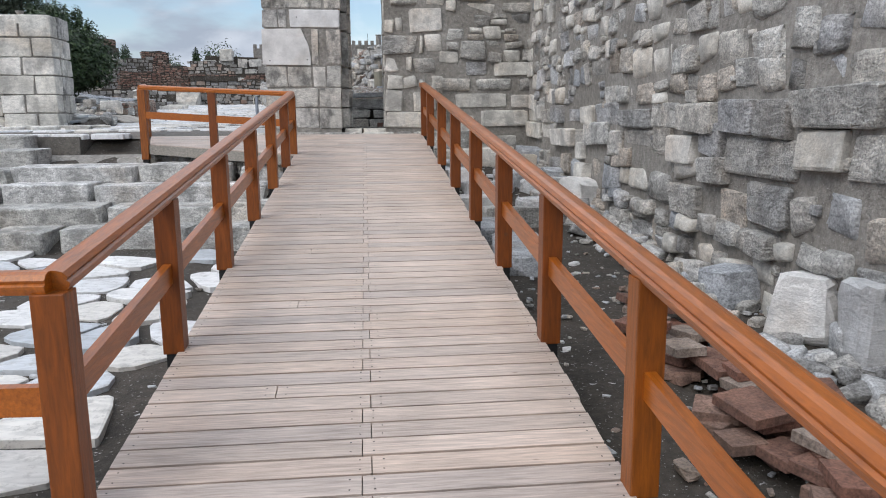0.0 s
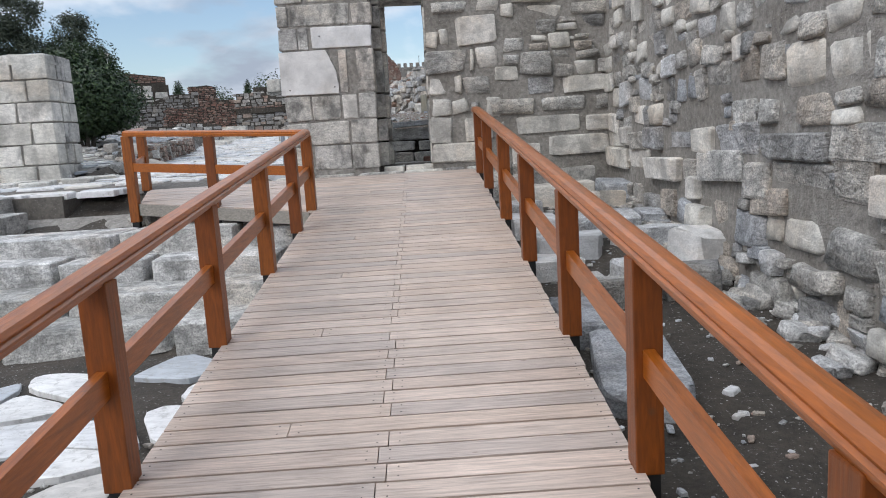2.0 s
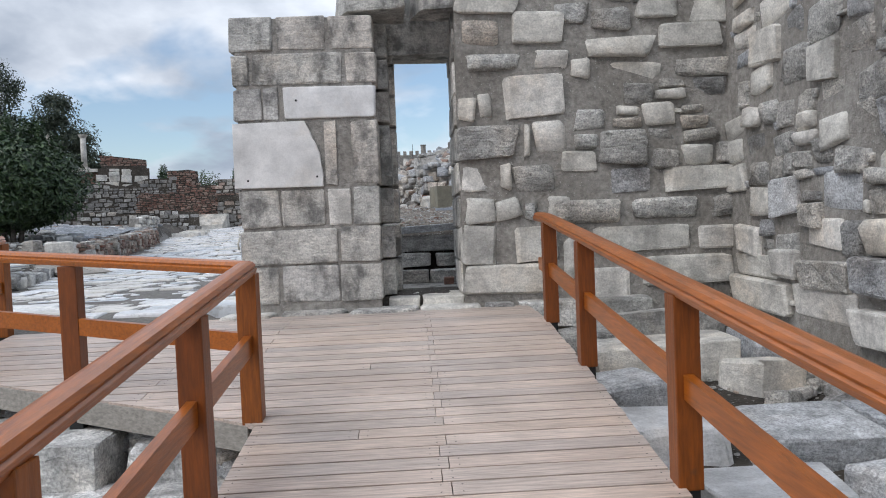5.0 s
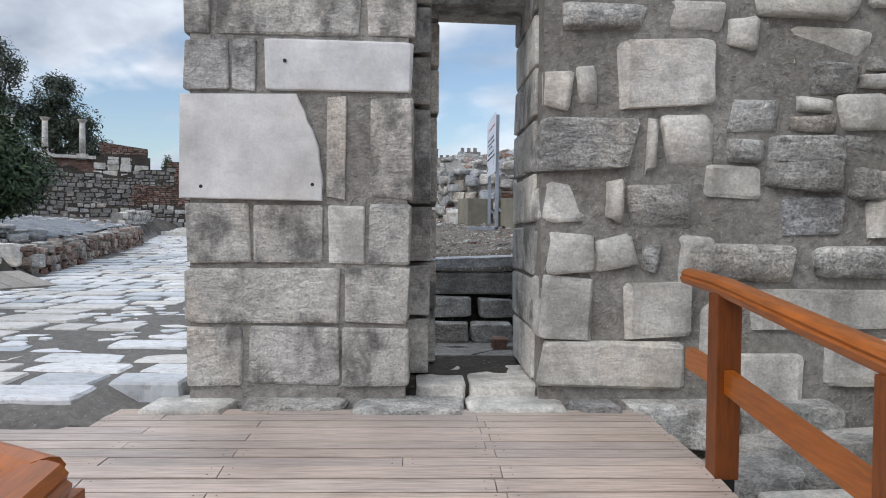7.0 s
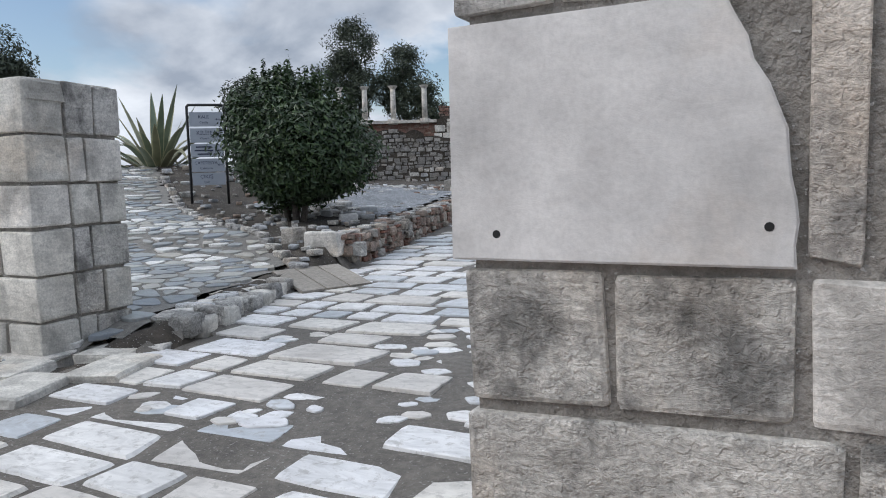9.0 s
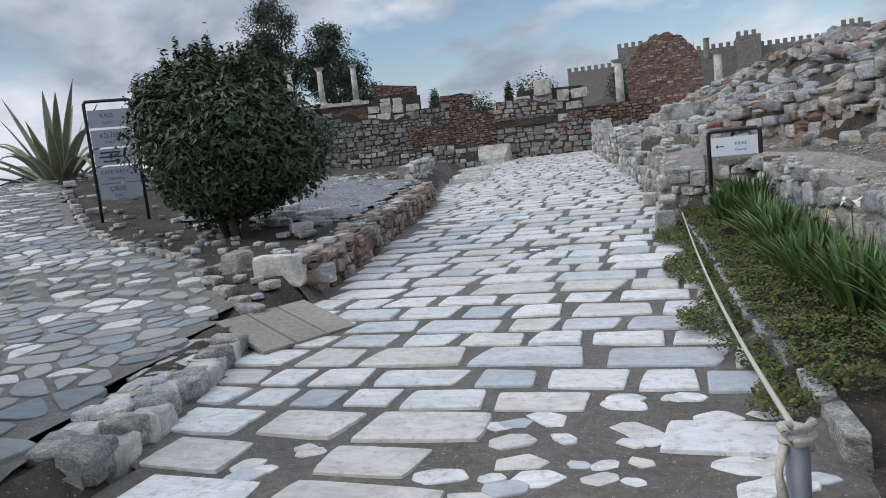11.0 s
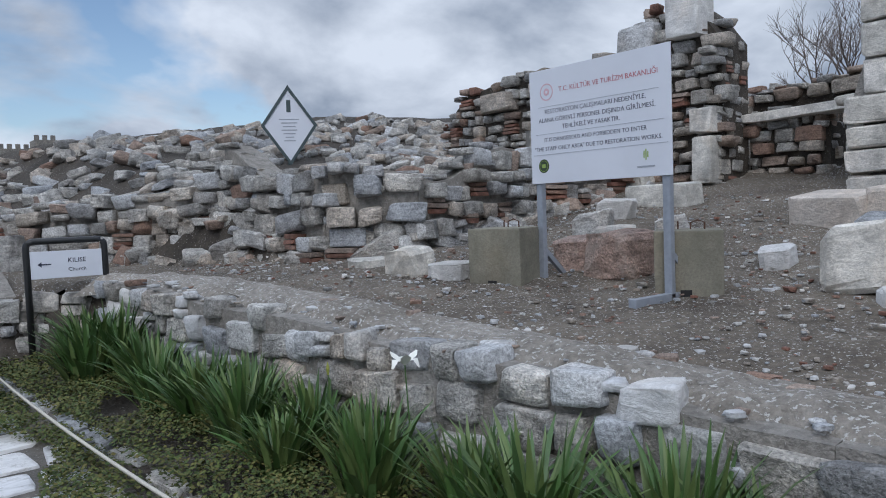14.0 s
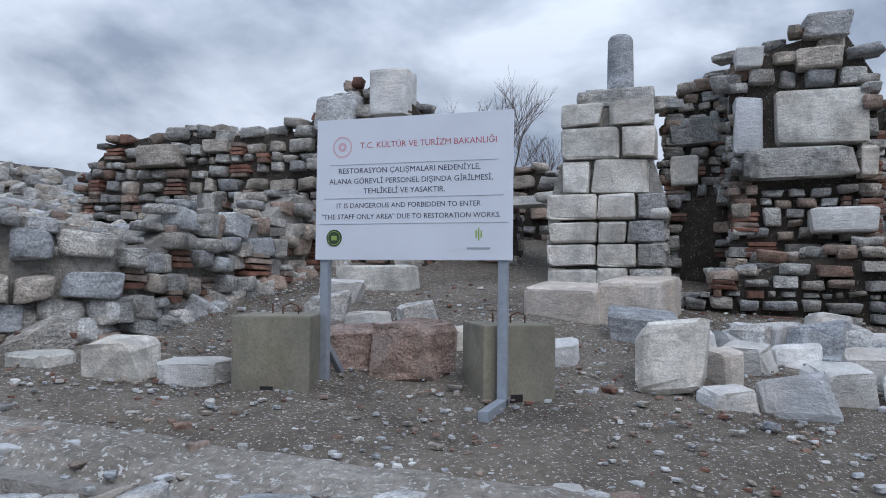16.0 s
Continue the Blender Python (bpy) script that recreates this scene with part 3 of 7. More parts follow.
ground = land("ground", np.concatenate([np.linspace(-3000, -40, 14), np.arange(-34, -10, 0.8), np.arange(-10, 8, 0.16), np.arange(8, 34, 0.9), np.linspace(40, 3000, 14)]),
              np.concatenate([np.linspace(-3000, -20, 12), np.arange(-15, 0, 1.0), np.arange(0, 42, 0.18), np.arange(42, 90, 1.2), np.linspace(95, 330, 24), np.linspace(400, 3000, 8)]), EARTH, 0, 0.05, None, under_sheets)
tagged(ground, "dark earth with scattered gravel and stone chips", "ground")
soil = land("terrace_soil", np.arange(-2.6, 9, 0.15), np.arange(17.6, 31.5, 0.15), GRAVEL, 0.04, 0.05, lambda x, y: x > wall_x(y) + 0.3 and y < foot_y(x) + 0.1 and y > 18.1, lambda x, y: 1.5 * (1 - sstep(0.35, 0.75, x - wall_x(y))))
tagged(soil, "pale gravelly soil of the upper terrace", "ground")
joint = land("road_bed", np.arange(-16, 0, 0.2), np.arange(14.6, 56, 0.2), SOIL_JOINT, 0.022, 0.012, lambda x, y: verge_x(y) - 0.1 < x < kerb_x(y) + 0.02)
tagged(joint, "dusty grey soil between the road's paving stones", "ground")

# ---- boardwalk ----
walkway = tagged(part("boardwalk", bm_box((-0.98, 0.4, -0.1), (0.97, 1.0, 0.245)), SHOE_AND_HOLE_BLACK), "sloping boardwalk of bare brown decking boards", "boardwalk", kind="structure")
for x in (-0.95, 0.0, 0.94):
    for y0, y1 in ((1.2, 14.0),):
        part("joist", bm_beam((x, y0, ramp_z(y0) - 0.1), (x, y1, ramp_z(y1) - 0.1), rect(0.06, 0.12)), GREY_BOARD, walkway)
    part("joist", bm_beam((x, 14.0, 1.54), (x, 15.0, 1.54), rect(0.06, 0.12)), GREY_BOARD, walkway)


def landing_x(y):
    """West edge of the boardwalk, with its landings."""
    if y < 3.1:
        return -3.6
    return -1.06 if y < 11.9 else float(np.interp(y, [11.9, 13.1, 15.2], [-1.1, -3.5, -4.05]))


part("fascia", bm_beam((-1.1, 11.9, 1.32), (-3.5, 13.1, 1.46), rect(0.04, 0.15)), GREY_BOARD, walkway)
part("fascia", bm_beam((-3.51, 13.1, 1.46), (-4.05, 15.15, 1.55), rect(0.04, 0.14)), GREY_BOARD, walkway)
BOARD = 0.138
bm = bm_box((-0.5, -0.5, -1), (0.5, 0.5, 0))
plank_mesh = bpy.data.meshes.new("deck_board")
top_edges = [e for e in bm.edges if all(v.co.z > -0.5 for v in e.verts)]
bmesh.ops.bevel(bm, geom=top_edges, offset=0.03, segments=1, affect="EDGES")
bm.to_mesh(plank_mesh)
bm.free()
plank_mesh.materials.append(DECKING)
boards, screws = [], []
y, row = -1.4, 0
while y < 15.1:
    yc = y + BOARD / 2
    z = ramp_z(yc)
    slope = math.atan(0.106) if 1.2 < yc < 14.0 else 0.0
    x0, x1 = landing_x(yc), 1.05 + rng.uniform(-0.008, 0.008)
    if yc > 14.8:
        x0 = max(x0, -2.25)
    joint_x = 0.0 + (0.02 if row % 2 else -0.02)
    if row % 9 == 4:
        joint_x = -0.45
    cuts = [x0] + ([-1.3 if row % 2 else -1.9] if x0 < -2.2 else []) + [joint_x, x1]
    for a, b in zip(cuts, cuts[1:]):
        m = Matrix.Translation(((a + b) / 2, yc, z + rng.uniform(-0.0015, 0.0015))) @ Matrix.Rotation(slope, 4, "X") @ Matrix.Diagonal((b - a - 0.005, BOARD - 0.013, 0.028, 1))
        if a == x0 and yc > 11.9 and yc < 14.8:
            s0, s1 = landing_x(yc - BOARD / 2) - a, landing_x(yc + BOARD / 2) - a
            half, deep = (b - a) / 2 - 0.002, (BOARD - 0.013) / 2
            cut = [(-half + s0, -deep), (half, -deep), (half, deep), (-half + s1, deep)]
            vs = [(px, py, pz) for pz in (-0.028, 0.0) for px, py in cut]
            boards.append((mesh_from("deck_board", vs, [(3, 2, 1, 0), (4, 5, 6, 7), (0, 1, 5, 4), (1, 2, 6, 5), (2, 3, 7, 6), (3, 0, 4, 7)], DECKING), Matrix.Translation(m.translation) @ Matrix.Rotation(slope, 4, "X")))
        else:
            boards.append((plank_mesh, m))
        for sx in (a + 0.05, b - 0.05):
            for sy in (-0.035, 0.035):
                screws.append(Matrix.Translation((sx, yc + sy, z + 0.0015 + sy * math.tan(slope))) @ Matrix.Rotation(slope, 4, "X"))
    y += BOARD
    row += 1
pieces(walkway, "deck_board", boards, 320)
bm = bmesh.new()
for m in screws:
    bmesh.ops.create_circle(bm, cap_ends=True, radius=0.0045, segments=6, matrix=m)
tagged(part("screws", bm, SHOE_AND_HOLE_BLACK, walkway), kind="stuff")

# ---- railings ----
RAIL = [(x * 0.88, z) for x, z in ((-0.066, 0.0), (-0.055, -0.022), (0.055, -0.022), (0.066, 0.0), (0.068, 0.01), (0.056, 0.018), (0.062, 0.03), (0.046, 0.048), (0.02, 0.055), (-0.02, 0.055), (-0.046, 0.048), (-0.062, 0.03), (-0.056, 0.018), (-0.068, 0.01))]
RAIL_UP, MID_UP = 0.872, 0.45


def railing(points, label, posts):
    """A varnished railing along points (x, y, z of the deck); posts: where they stand."""
    r = root("railing", points[0], label, "railing", "boardwalk railings")
    inv = Matrix.Translation(points[0]).inverted()

    def add(name, bm, mat, parent=r, label=""):
        bm.transform(inv)
        return part(name, bm, mat, parent, label)

    for a, b in zip(points, points[1:]):
        a, b = Vector(a), Vector(b)
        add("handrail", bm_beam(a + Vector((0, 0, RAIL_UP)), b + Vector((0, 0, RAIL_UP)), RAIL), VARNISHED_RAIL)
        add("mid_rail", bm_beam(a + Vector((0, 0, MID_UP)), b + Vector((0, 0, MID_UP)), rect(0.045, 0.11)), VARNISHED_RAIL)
    for x, y, z, low in posts:
        # posts take the darker pine, with their shade painted in
        p = add("post", bm_box((x - 0.058, y - 0.058, z - 0.02 - low), (x + 0.058, y + 0.058, z + RAIL_UP - 0.018), 0.006), VARNISHED_SHADED)
        add("shoe", bm_box((x - 0.045, y - 0.045, z - 0.3 - low), (x + 0.045, y + 0.045, z - 0.02 - low), 0.003), SHOE_AND_HOLE_BLACK, p, "black steel post shoe")
    return r


EAST, WEST = 1.075, -1.08
east_posts = [(EAST, y, ramp_z(y), 0.0) for y in (1.8, 3.24, 4.72, 6.18, 7.66, 9.3, 10.88, 12.7, 13.98)]
railing([(EAST, -1.2, 0.282), (EAST, 1.2, 0.282), (EAST, 14.0, 1.64), (EAST, 14.42, 1.66)], "orange varnished wooden railing climbing beside the boardwalk", east_posts)
west_posts = [(WEST, y, ramp_z(y), 0.0) for y in (3.28, 4.78, 6.32, 7.86, 9.4, 10.87, 11.95)]
railing([(WEST, 3.28, ramp_z(3.28)), (WEST, 11.95, ramp_z(11.95))], "orange varnished wooden railing along the boardwalk's open side", west_posts)
railing([(WEST, 3.28, ramp_z(3.28)), (-3.6, 3.4, ramp_z(3.28))], "short varnished railing branching off at the ramp's foot", [(-3.5, 3.4, ramp_z(3.28), 0.0)])
railing([(WEST, 11.95, ramp_z(11.95)), (-3.58, 13.12, 1.57), (-3.97, 14.65, 1.65)], "varnished railing round the upper landing", [(-2.36, 12.55, 1.49, 0.1), (-3.58, 13.12, 1.57, 0.25), (-3.97, 14.65, 1.65, 0.0)])

# ---- great rubble wall east of the ramp ----
BOTH = [RUBBLE, RUBBLE, PALE_ASHLAR, RUBBLE, RUBBLE, PALE_ASHLAR, BLUE_STONE]
east_top = wavy(6.3, (0.15, 1.3, 0.4), (0.08, 3.7, 1.0))
wall_east = wall_body("wall_east", (3.295, -2.0, 0), (0, 1, 0), (-1, 0, 0), 17.4, lambda s: east_top(s), -0.6, 1.0, MORTAR, "tall ancient rubble wall bedded in grey mortar", "wall")
holes = [(9.7, 2.35, 0.22), (6.6, 1.9, 0.18), (5.3, 1.15, 0.25)]
open_at = lambda s, z: all(abs(s - a) > r or abs(z - b) > r * 0.7 for a, b, r in holes)
stones = masonry((3.28, 2.0, 0), (0, 1, 0), (-1, 0, 0), 13.2, lambda s: 1.52, lambda s: -0.15 + 0.1 * s, (0.22, 0.4), (0.8, 2.2), [RUBBLE, BLUE_STONE, RUBBLE, PALE_ASHLAR, RUBBLE], "rubble", 0.4, 0.1, 0.0, 5, open_at)
stones += masonry((3.28, 2.0, 0), (0, 1, 0), (-1, 0, 0), 13.2, lambda s: 2.16, lambda s: 1.5, (0.29, 0.33), (1.4, 3.8), [PALE_ASHLAR, RUBBLE, RUBBLE], "squared", 0.4, 0.09, 0.008, 1.5, open_at)
stones += masonry((3.28, 2.0, 0), (0, 1, 0), (-1, 0, 0), 13.2, lambda s: 4.65, lambda s: 2.1, (0.19, 0.38), (0.65, 2.1), BOTH, "rubble", 0.36, 0.05, -0.012, 6, open_at)
stones += masonry((3.28, 2.0, 0), (0, 1, 0), (-1, 0, 0), 13.2, lambda s: east_top(s) - 0.05, lambda s: 4.6, (0.22, 0.36), (0.9, 2.4), BOTH, "rubble", 0.34, 0.05, -0.01, 5)
rng_order = sorted(stones, key=lambda it: abs(it[1].translation.y - 9) + max(0, it[1].translation.z - 3) * 3)
pieces(wall_east, "stone", rng_order)

# ---- wall with the doorway ----
north_top = lambda s: 5.1 + 0.25 * min(s, 3) + 0.06 * math.sin(5 * s)
wall_north = wall_body("wall_north", (0.42, 15.32, 0), (1, 0, 0), (0, -1, 0), 3.0, north_top, 1.2, 1.25, MORTAR, "grey rubble wall beside the tall narrow doorway", "wall")
laid = [(0.4, 1.42, 1.74, 2.06), (0.4, 0.82, 2.07, 2.48), (0.9, 1.43, 2.07, 2.44), (0.41, 0.83, 2.5, 2.79), (0.73, 1.05, 2.48, 2.76), (0.39, 0.74, 2.82, 3.1), (0.4, 1.05, 3.17, 3.52), (1.1, 1.17, 3.13, 3.52), (1.2, 1.58, 3.2, 3.56), (0.97, 1.45, 2.8, 3.1), (0.84, 0.95, 2.84, 3.14), (0.41, 0.61, 3.55, 3.88), (0.8, 1.57, 3.58, 4.02), (0.41, 1.1, 4.08, 4.26), (1.2, 1.6, 4.08, 4.3), (1.62, 1.82, 3.98, 4.2), (1.3, 1.56, 2.4, 2.78), (1.08, 1.2, 2.5, 2.74), (1.46, 1.62, 1.74, 2.36), (0.42, 0.95, 4.32, 4.62), (1.0, 1.6, 4.36, 4.7), (0.42, 1.2, 4.68, 5.02), (0.64, 0.78, 3.6, 3.86)]
items = []
for x0, x1, z0, z1 in laid:
    big = (x1 - x0) * (z1 - z0) > 0.16
    items.append((stone("squared" if big else "rubble", PALE_ASHLAR if rng.random() < 0.85 else RUBBLE), place(((x0 + x1) / 2, 15.3 + 0.13, (z0 + z1) / 2), (x1 - x0 + 0.015, 0.36, z1 - z0 + 0.015), (1, 0, 0), radians(rng.uniform(-2, 2)))))
for z0, z1, x0, x1 in ((1.62, 2.0, 1.7, 2.2), (1.75, 2.1, 2.25, 3.35), (2.12, 2.42, 1.6, 2.9), (2.12, 2.4, 2.92, 3.36)):
    items.append((stone("squared", PALE_ASHLAR), place(((x0 + x1) / 2, 15.44, (z0 + z1) / 2), (x1 - x0 - 0.02, 0.36, z1 - z0 - 0.02))))
items += masonry((1.62, 15.3, 0), (1, 0, 0), (0, -1, 0), 1.78, lambda s: north_top(s + 1.2), 2.44, (0.18, 0.33), (1.3, 3.4), [RUBBLE, RUBBLE, PALE_ASHLAR], "rubble", 0.34, 0.06, 0.0, 2)
for k, z in enumerate(np.arange(1.74, 4.7, 0.36)):
    for y0, y1 in ((15.52, 16.02 + 0.1 * (k % 2)), (16.04 + 0.1 * (k % 2), 16.58)):
        items.append((stone("ashlar", ASHLAR if k % 3 else PALE_ASHLAR), place((0.52, (y0 + y1) / 2, z + 0.18), (y1 - y0 - 0.012, 0.26, 0.345), (0, 1, 0))))
pieces(wall_north, "stone", items)

# ---- squared pier west of the doorway ----
pier = wall_body("wall_pier", (-1.86, 15.33, 0), (1, 0, 0), (0, -1, 0), 1.4, lambda s: 4.7, 1.3, 1.2, MORTAR, "pier of weathered squared stone blocks with grey mortar", "pier")
items = []
courses = [(1.74, 2.15, (-1.88, -1.5, -0.88, -0.42)), (2.15, 2.535, (-1.9, -0.87, -0.43)), (2.535, 2.95, (-1.9, -1.46, -0.98, -0.72, -0.42)), (2.95, 3.64, (-1.92, -0.99, -0.85, -0.72, -0.41)), (3.65, 4.0, (-1.91, -1.6, -1.43, -0.42)), (4.01, 4.35, (-1.91, -1.72, -0.74, -0.4)), (4.36, 4.73, (-1.93, -1.45, -0.9, -0.42))]
for k, (z0, z1, xs) in enumerate(courses):
    for i, (x0, x1) in enumerate(zip(xs, xs[1:])):
        mat, front, kind = ASHLAR, 15.3, "ashlar"
        if (k, i) == (4, 2):
            mat, front = MARBLE, 15.296
        if (k, i) == (3, 2) or (k, i) == (3, 0):
            continue
        if (k, i) == (3, 1):
            front = 15.298
        if (k, i) == (2, 2):
            mat = PALE_ASHLAR
        items.append((stone(kind, mat), place(((x0 + x1) / 2, front + 0.2, (z0 + z1) / 2), (x1 - x0 - 0.012, 0.4, z1 - z0 - 0.012))))
    for y0, y1 in ((15.72, 16.1), (16.11, 16.56)):
        items.append((stone("ashlar", ASHLAR), place((-1.75, (y0 + y1) / 2, (z0 + z1) / 2), (y1 - y0, 0.3, z1 - z0 - 0.015), (0, 1, 0))))
        items.append((stone("ashlar", ASHLAR), place((-0.46 + (0.1 if y0 > 16 else 0.04), (y0 + y1) / 2, (z0 + z1) / 2), (y1 - y0, 0.24, z1 - z0 - 0.015), (0, 1, 0))))
pieces(pier, "stone", items)
# the big marble slab, its upper corner broken away along a ragged line
rag = random.Random(4)
edge_line = [(-1.0 - 0.17 * max(0.0, (k - 3) / 9) ** 1.3 + rag.uniform(-0.013, 0.013), 2.955 + 0.685 * k / 12) for k in range(13)]
outline = [(-1.915, 3.63), (-1.92, 2.965)] + edge_line
bm = bmesh.new()
front = bm.faces.new([bm.verts.new((x, 15.292, z)) for x, z in outline])
back_part = bmesh.ops.extrude_face_region(bm, geom=[front])
bmesh.ops.translate(bm, vec=(0, 0.3, 0), verts=[v for v in back_part["geom"] if isinstance(v, bmesh.types.BMVert)])
bmesh.ops.recalc_face_normals(bm, faces=bm.faces[:])
rim = [e for e in bm.edges if all(v.co.y < 15.3 for v in e.verts)]
bmesh.ops.bevel(bm, geom=rim, offset=0.006, segments=2, affect="EDGES")
part("marble_slab", bm, MARBLE, pier, "smooth white marble slab with a broken corner")
# black discs on the marble paint the shade of dowel holes; nothing is drilled
bm = bmesh.new()
for x, z in ((-1.78, 3.04), (-1.07, 3.06), (-1.25, 3.85)):
    bmesh.ops.create_cone(bm, cap_ends=True, segments=10, radius1=0.012, radius2=0.012, depth=0.012, matrix=Matrix.Translation((x, 15.297, z)) @ Matrix.Rotation(radians(90), 4, "X"))
part("dowel_hole_shade", bm, SHOE_AND_HOLE_BLACK, pier)

lintel = root("door_lintel", (-0.2, 15.9, 4.73), "weathered stone lintel blocks laid over the doorway", "lintel")
for lo, hi in (((-0.86, 15.3, 4.75), (-0.05, 15.9, 5.08)), ((-0.04, 15.32, 4.75), (0.62, 15.9, 5.12))):
    ob = new("block", stone("squared", ASHLAR, 3))
    ob.parent, ob.matrix_parent_inverse = lintel, lintel.matrix_basis.inverted()
    ob.matrix_basis = place([(a + b) / 2 for a, b in zip(lo, hi)], [b - a for a, b in zip(lo, hi)])
ob = new("inner_block", stone("squared", ASHLAR, 5))
ob.parent, ob.matrix_parent_inverse = lintel, lintel.matrix_basis.inverted()
ob.matrix_basis = place((0.08, 16.28, 4.79), (1.3, 0.6, 0.72))

# ledge, threshold and the steps behind the doorway
ledge = tagged(part("ledge", bm_box((-2.0, 15.14, 1.3), (1.7, 15.4, 1.6)), MORTAR), "broken marble ledge along the foot of the door wall", "ledge", kind="structure")
items, x = [], -2.1
while x < 1.75:
    w = rng.uniform(0.3, 0.8)
    items.append((stone("squared", rng.choice([STEP_STONE, PALE_ASHLAR, RUBBLE])), place((x + w / 2, 15.27 + rng.uniform(-0.04, 0.04), 1.54), (w - 0.01, 0.46, 0.28), (1, rng.uniform(-0.05, 0.05), 0))))
    x += w
x = -0.4
for w in (0.35, 0.48):
    items.append((stone("ashlar", PALE_ASHLAR), place((x + w / 2, 15.8, 1.66), (w, 0.8, 0.16))))
    x += w + 0.01
pieces(ledge, "stone", items)
inner = root("inner_steps", (0.1, 17.2, 1.74), "dark damp stone steps behind the doorway", "steps")
bm = bm_box((-0.5, 16.5, 1.4), (0.6, 17.6, 1.75))
bm.transform(Matrix.Translation((-0.1, -17.2, -1.74)))
part("floor_slab", bm, MORTAR, inner)
for x, y, z, sx, sy, sz in ((-0.12, 17.3, 1.83, 0.42, 0.3, 0.2), (0.3, 17.32, 1.83, 0.4, 0.3, 0.18), (-0.1, 17.5, 2.04, 0.46, 0.3, 0.2), (0.36, 17.5, 2.04, 0.34, 0.3, 0.18), (0.1, 17.72, 2.26, 1.0, 0.3, 0.22)):
    ob = new("step_stone", stone("squared", RUBBLE))
    ob.parent, ob.matrix_parent_inverse = inner, inner.matrix_basis.inverted()
    ob.matrix_basis = place((x, y, z), (sx, sy, sz))
ob = new("top_slab", stone("ashlar", BLUE_STONE))
ob.parent, ob.matrix_parent_inverse = inner, inner.matrix_basis.inverted()
ob.matrix_basis = place((0.1, 17.8, 2.46), (1.25, 0.5, 0.1), (1, 0.02, 0.04))
loose = tagged(new("loose_brick", stone("squared", TERRACOTTA, 2)), "small red brick lying on the passage floor", "brick")
loose.matrix_basis = place((0.33, 16.9, 1.79), (0.13, 0.2, 0.1))
for s, x0, x1 in ((0, -1.0, -0.6), (1, 0.75, 4.4)):
    back = wall_body("wall_back", (x0, 17.75, 0), (1, 0, 0), (0, -1, 0), x1 - x0, lambda q: 2.7, 1.4, 0.3, MORTAR, "low earth-retaining wall behind the door wall", "wall")
    pieces(back, "stone", masonry((x0, 17.72, 0), (1, 0, 0), (0, -1, 0), x1 - x0, lambda q: 2.68, 1.74, (0.18, 0.28), (1, 2.2), [RUBBLE], "rubble", 0.3))

# ---- pale piers west of the road ----
def ashlar_pier(name, x0, x1, y0, y1, z0, z1, label):
    body = tagged(part(name, bm_box((x0 + 0.05, y0 + 0.05, z0), (x1 - 0.05, y1 - 0.05, z1 - 0.05)), MORTAR), label, "pier", kind="structure")
    items, z, k = [], z0 + 0.1, 0
    while z < z1 - 0.15:
        h = min(rng.uniform(0.36, 0.46), z1 - z)
        if z1 - z - h < 0.2:
            h = z1 - z
        cut = x0 + (x1 - x0) * (0.42 if k % 2 else 0.62)
        for a, b in ((x0, cut), (cut, x1)):
            items.append((stone("ashlar", PALE_ASHLAR), place(((a + b) / 2, y0 + 0.2, z + h / 2), (b - a - 0.012, 0.4, h - 0.01))))
        cut = y0 + 0.4 + (y1 - y0 - 0.4) * (0.5 if k % 2 else 0.3)
        for a, b in ((y0 + 0.4, cut), (cut, y1)):
            items.append((stone("ashlar", PALE_ASHLAR if rng.random() < 0.75 else ASHLAR), place((x1 - 0.2, (a + b) / 2, z + h / 2), (b - a - 0.012, 0.4, h - 0.01), (0, 1, 0))))
            items.append((stone("ashlar", PALE_ASHLAR), place((x0 + 0.2, (a + b) / 2, z + h / 2), (b - a - 0.012, 0.4, h - 0.01), (0, 1, 0))))
        if z1 - z - h < 0.05:
            items.append((stone("ashlar", PALE_ASHLAR), place(((x0 + x1) / 2, (y0 + y1) / 2, z1 - 0.1), (x1 - x0, y1 - y0, 0.2))))
        z += h
        k += 1
    pieces(body, "block", items)
    base = (stone("ashlar", PALE_ASHLAR, 1), place(((x0 + x1) / 2, (y0 + y1) / 2, z0 + 0.06), (x1 - x0 + 0.14, y1 - y0 + 0.14, 0.34)))
    pieces(body, "base_block", [base])


ashlar_pier("pier_west", -7.75, -6.58, 17.42, 18.42, 1.6, 4.15, "free-standing pier of pale squared limestone blocks")
ashlar_pier("pier_far_west", -10.1, -8.75, 17.0, 18.2, 1.5, 4.5, "taller pier of pale squared limestone blocks")
ashlar_pier("pier_broken", -8.75, -7.8, 17.6, 18.3, 1.5, 4.05, "broken wall stub of pale limestone blocks")

# ---- steps and court west of the ramp ----
stairs = tagged(part("stairs", bm_beam((-11, 12.0, 0.3), (-1.1, 12.0, 0.3), [(-1.9, -0.8), (1.7, -0.8), (1.7, -0.1), (-1.9, 1.05)]), MORTAR), "broad flight of worn ancient stone steps", "steps", kind="structure")
items = []
STEP_Y = (10.2, 10.85, 11.47, 12.1, 12.72, 13.35)
for k, y0 in enumerate(STEP_Y):
    z1 = min(0.56 + 0.236 * k, 1.69)
    x = -11.0
    while x < -1.15:
        w = min(rng.uniform(0.7, 1.9), -1.12 - x)
        if w > 0.15 and not (rng.random() < 0.04) and not (z1 > 1.3 and x + w > -4.2):
            items.append((stone("ashlar" if rng.random() < 0.85 else "squared", STEP_STONE), place((x + w / 2, y0 + 0.42 + rng.uniform(-0.05, 0.05), z1 - 0.18 + rng.uniform(-0.03, 0.015)), (w - 0.015, 0.86, 0.36), (1, rng.uniform(-0.03, 0.03), 0), radians(rng.uniform(-1, 1)))))
        x += w
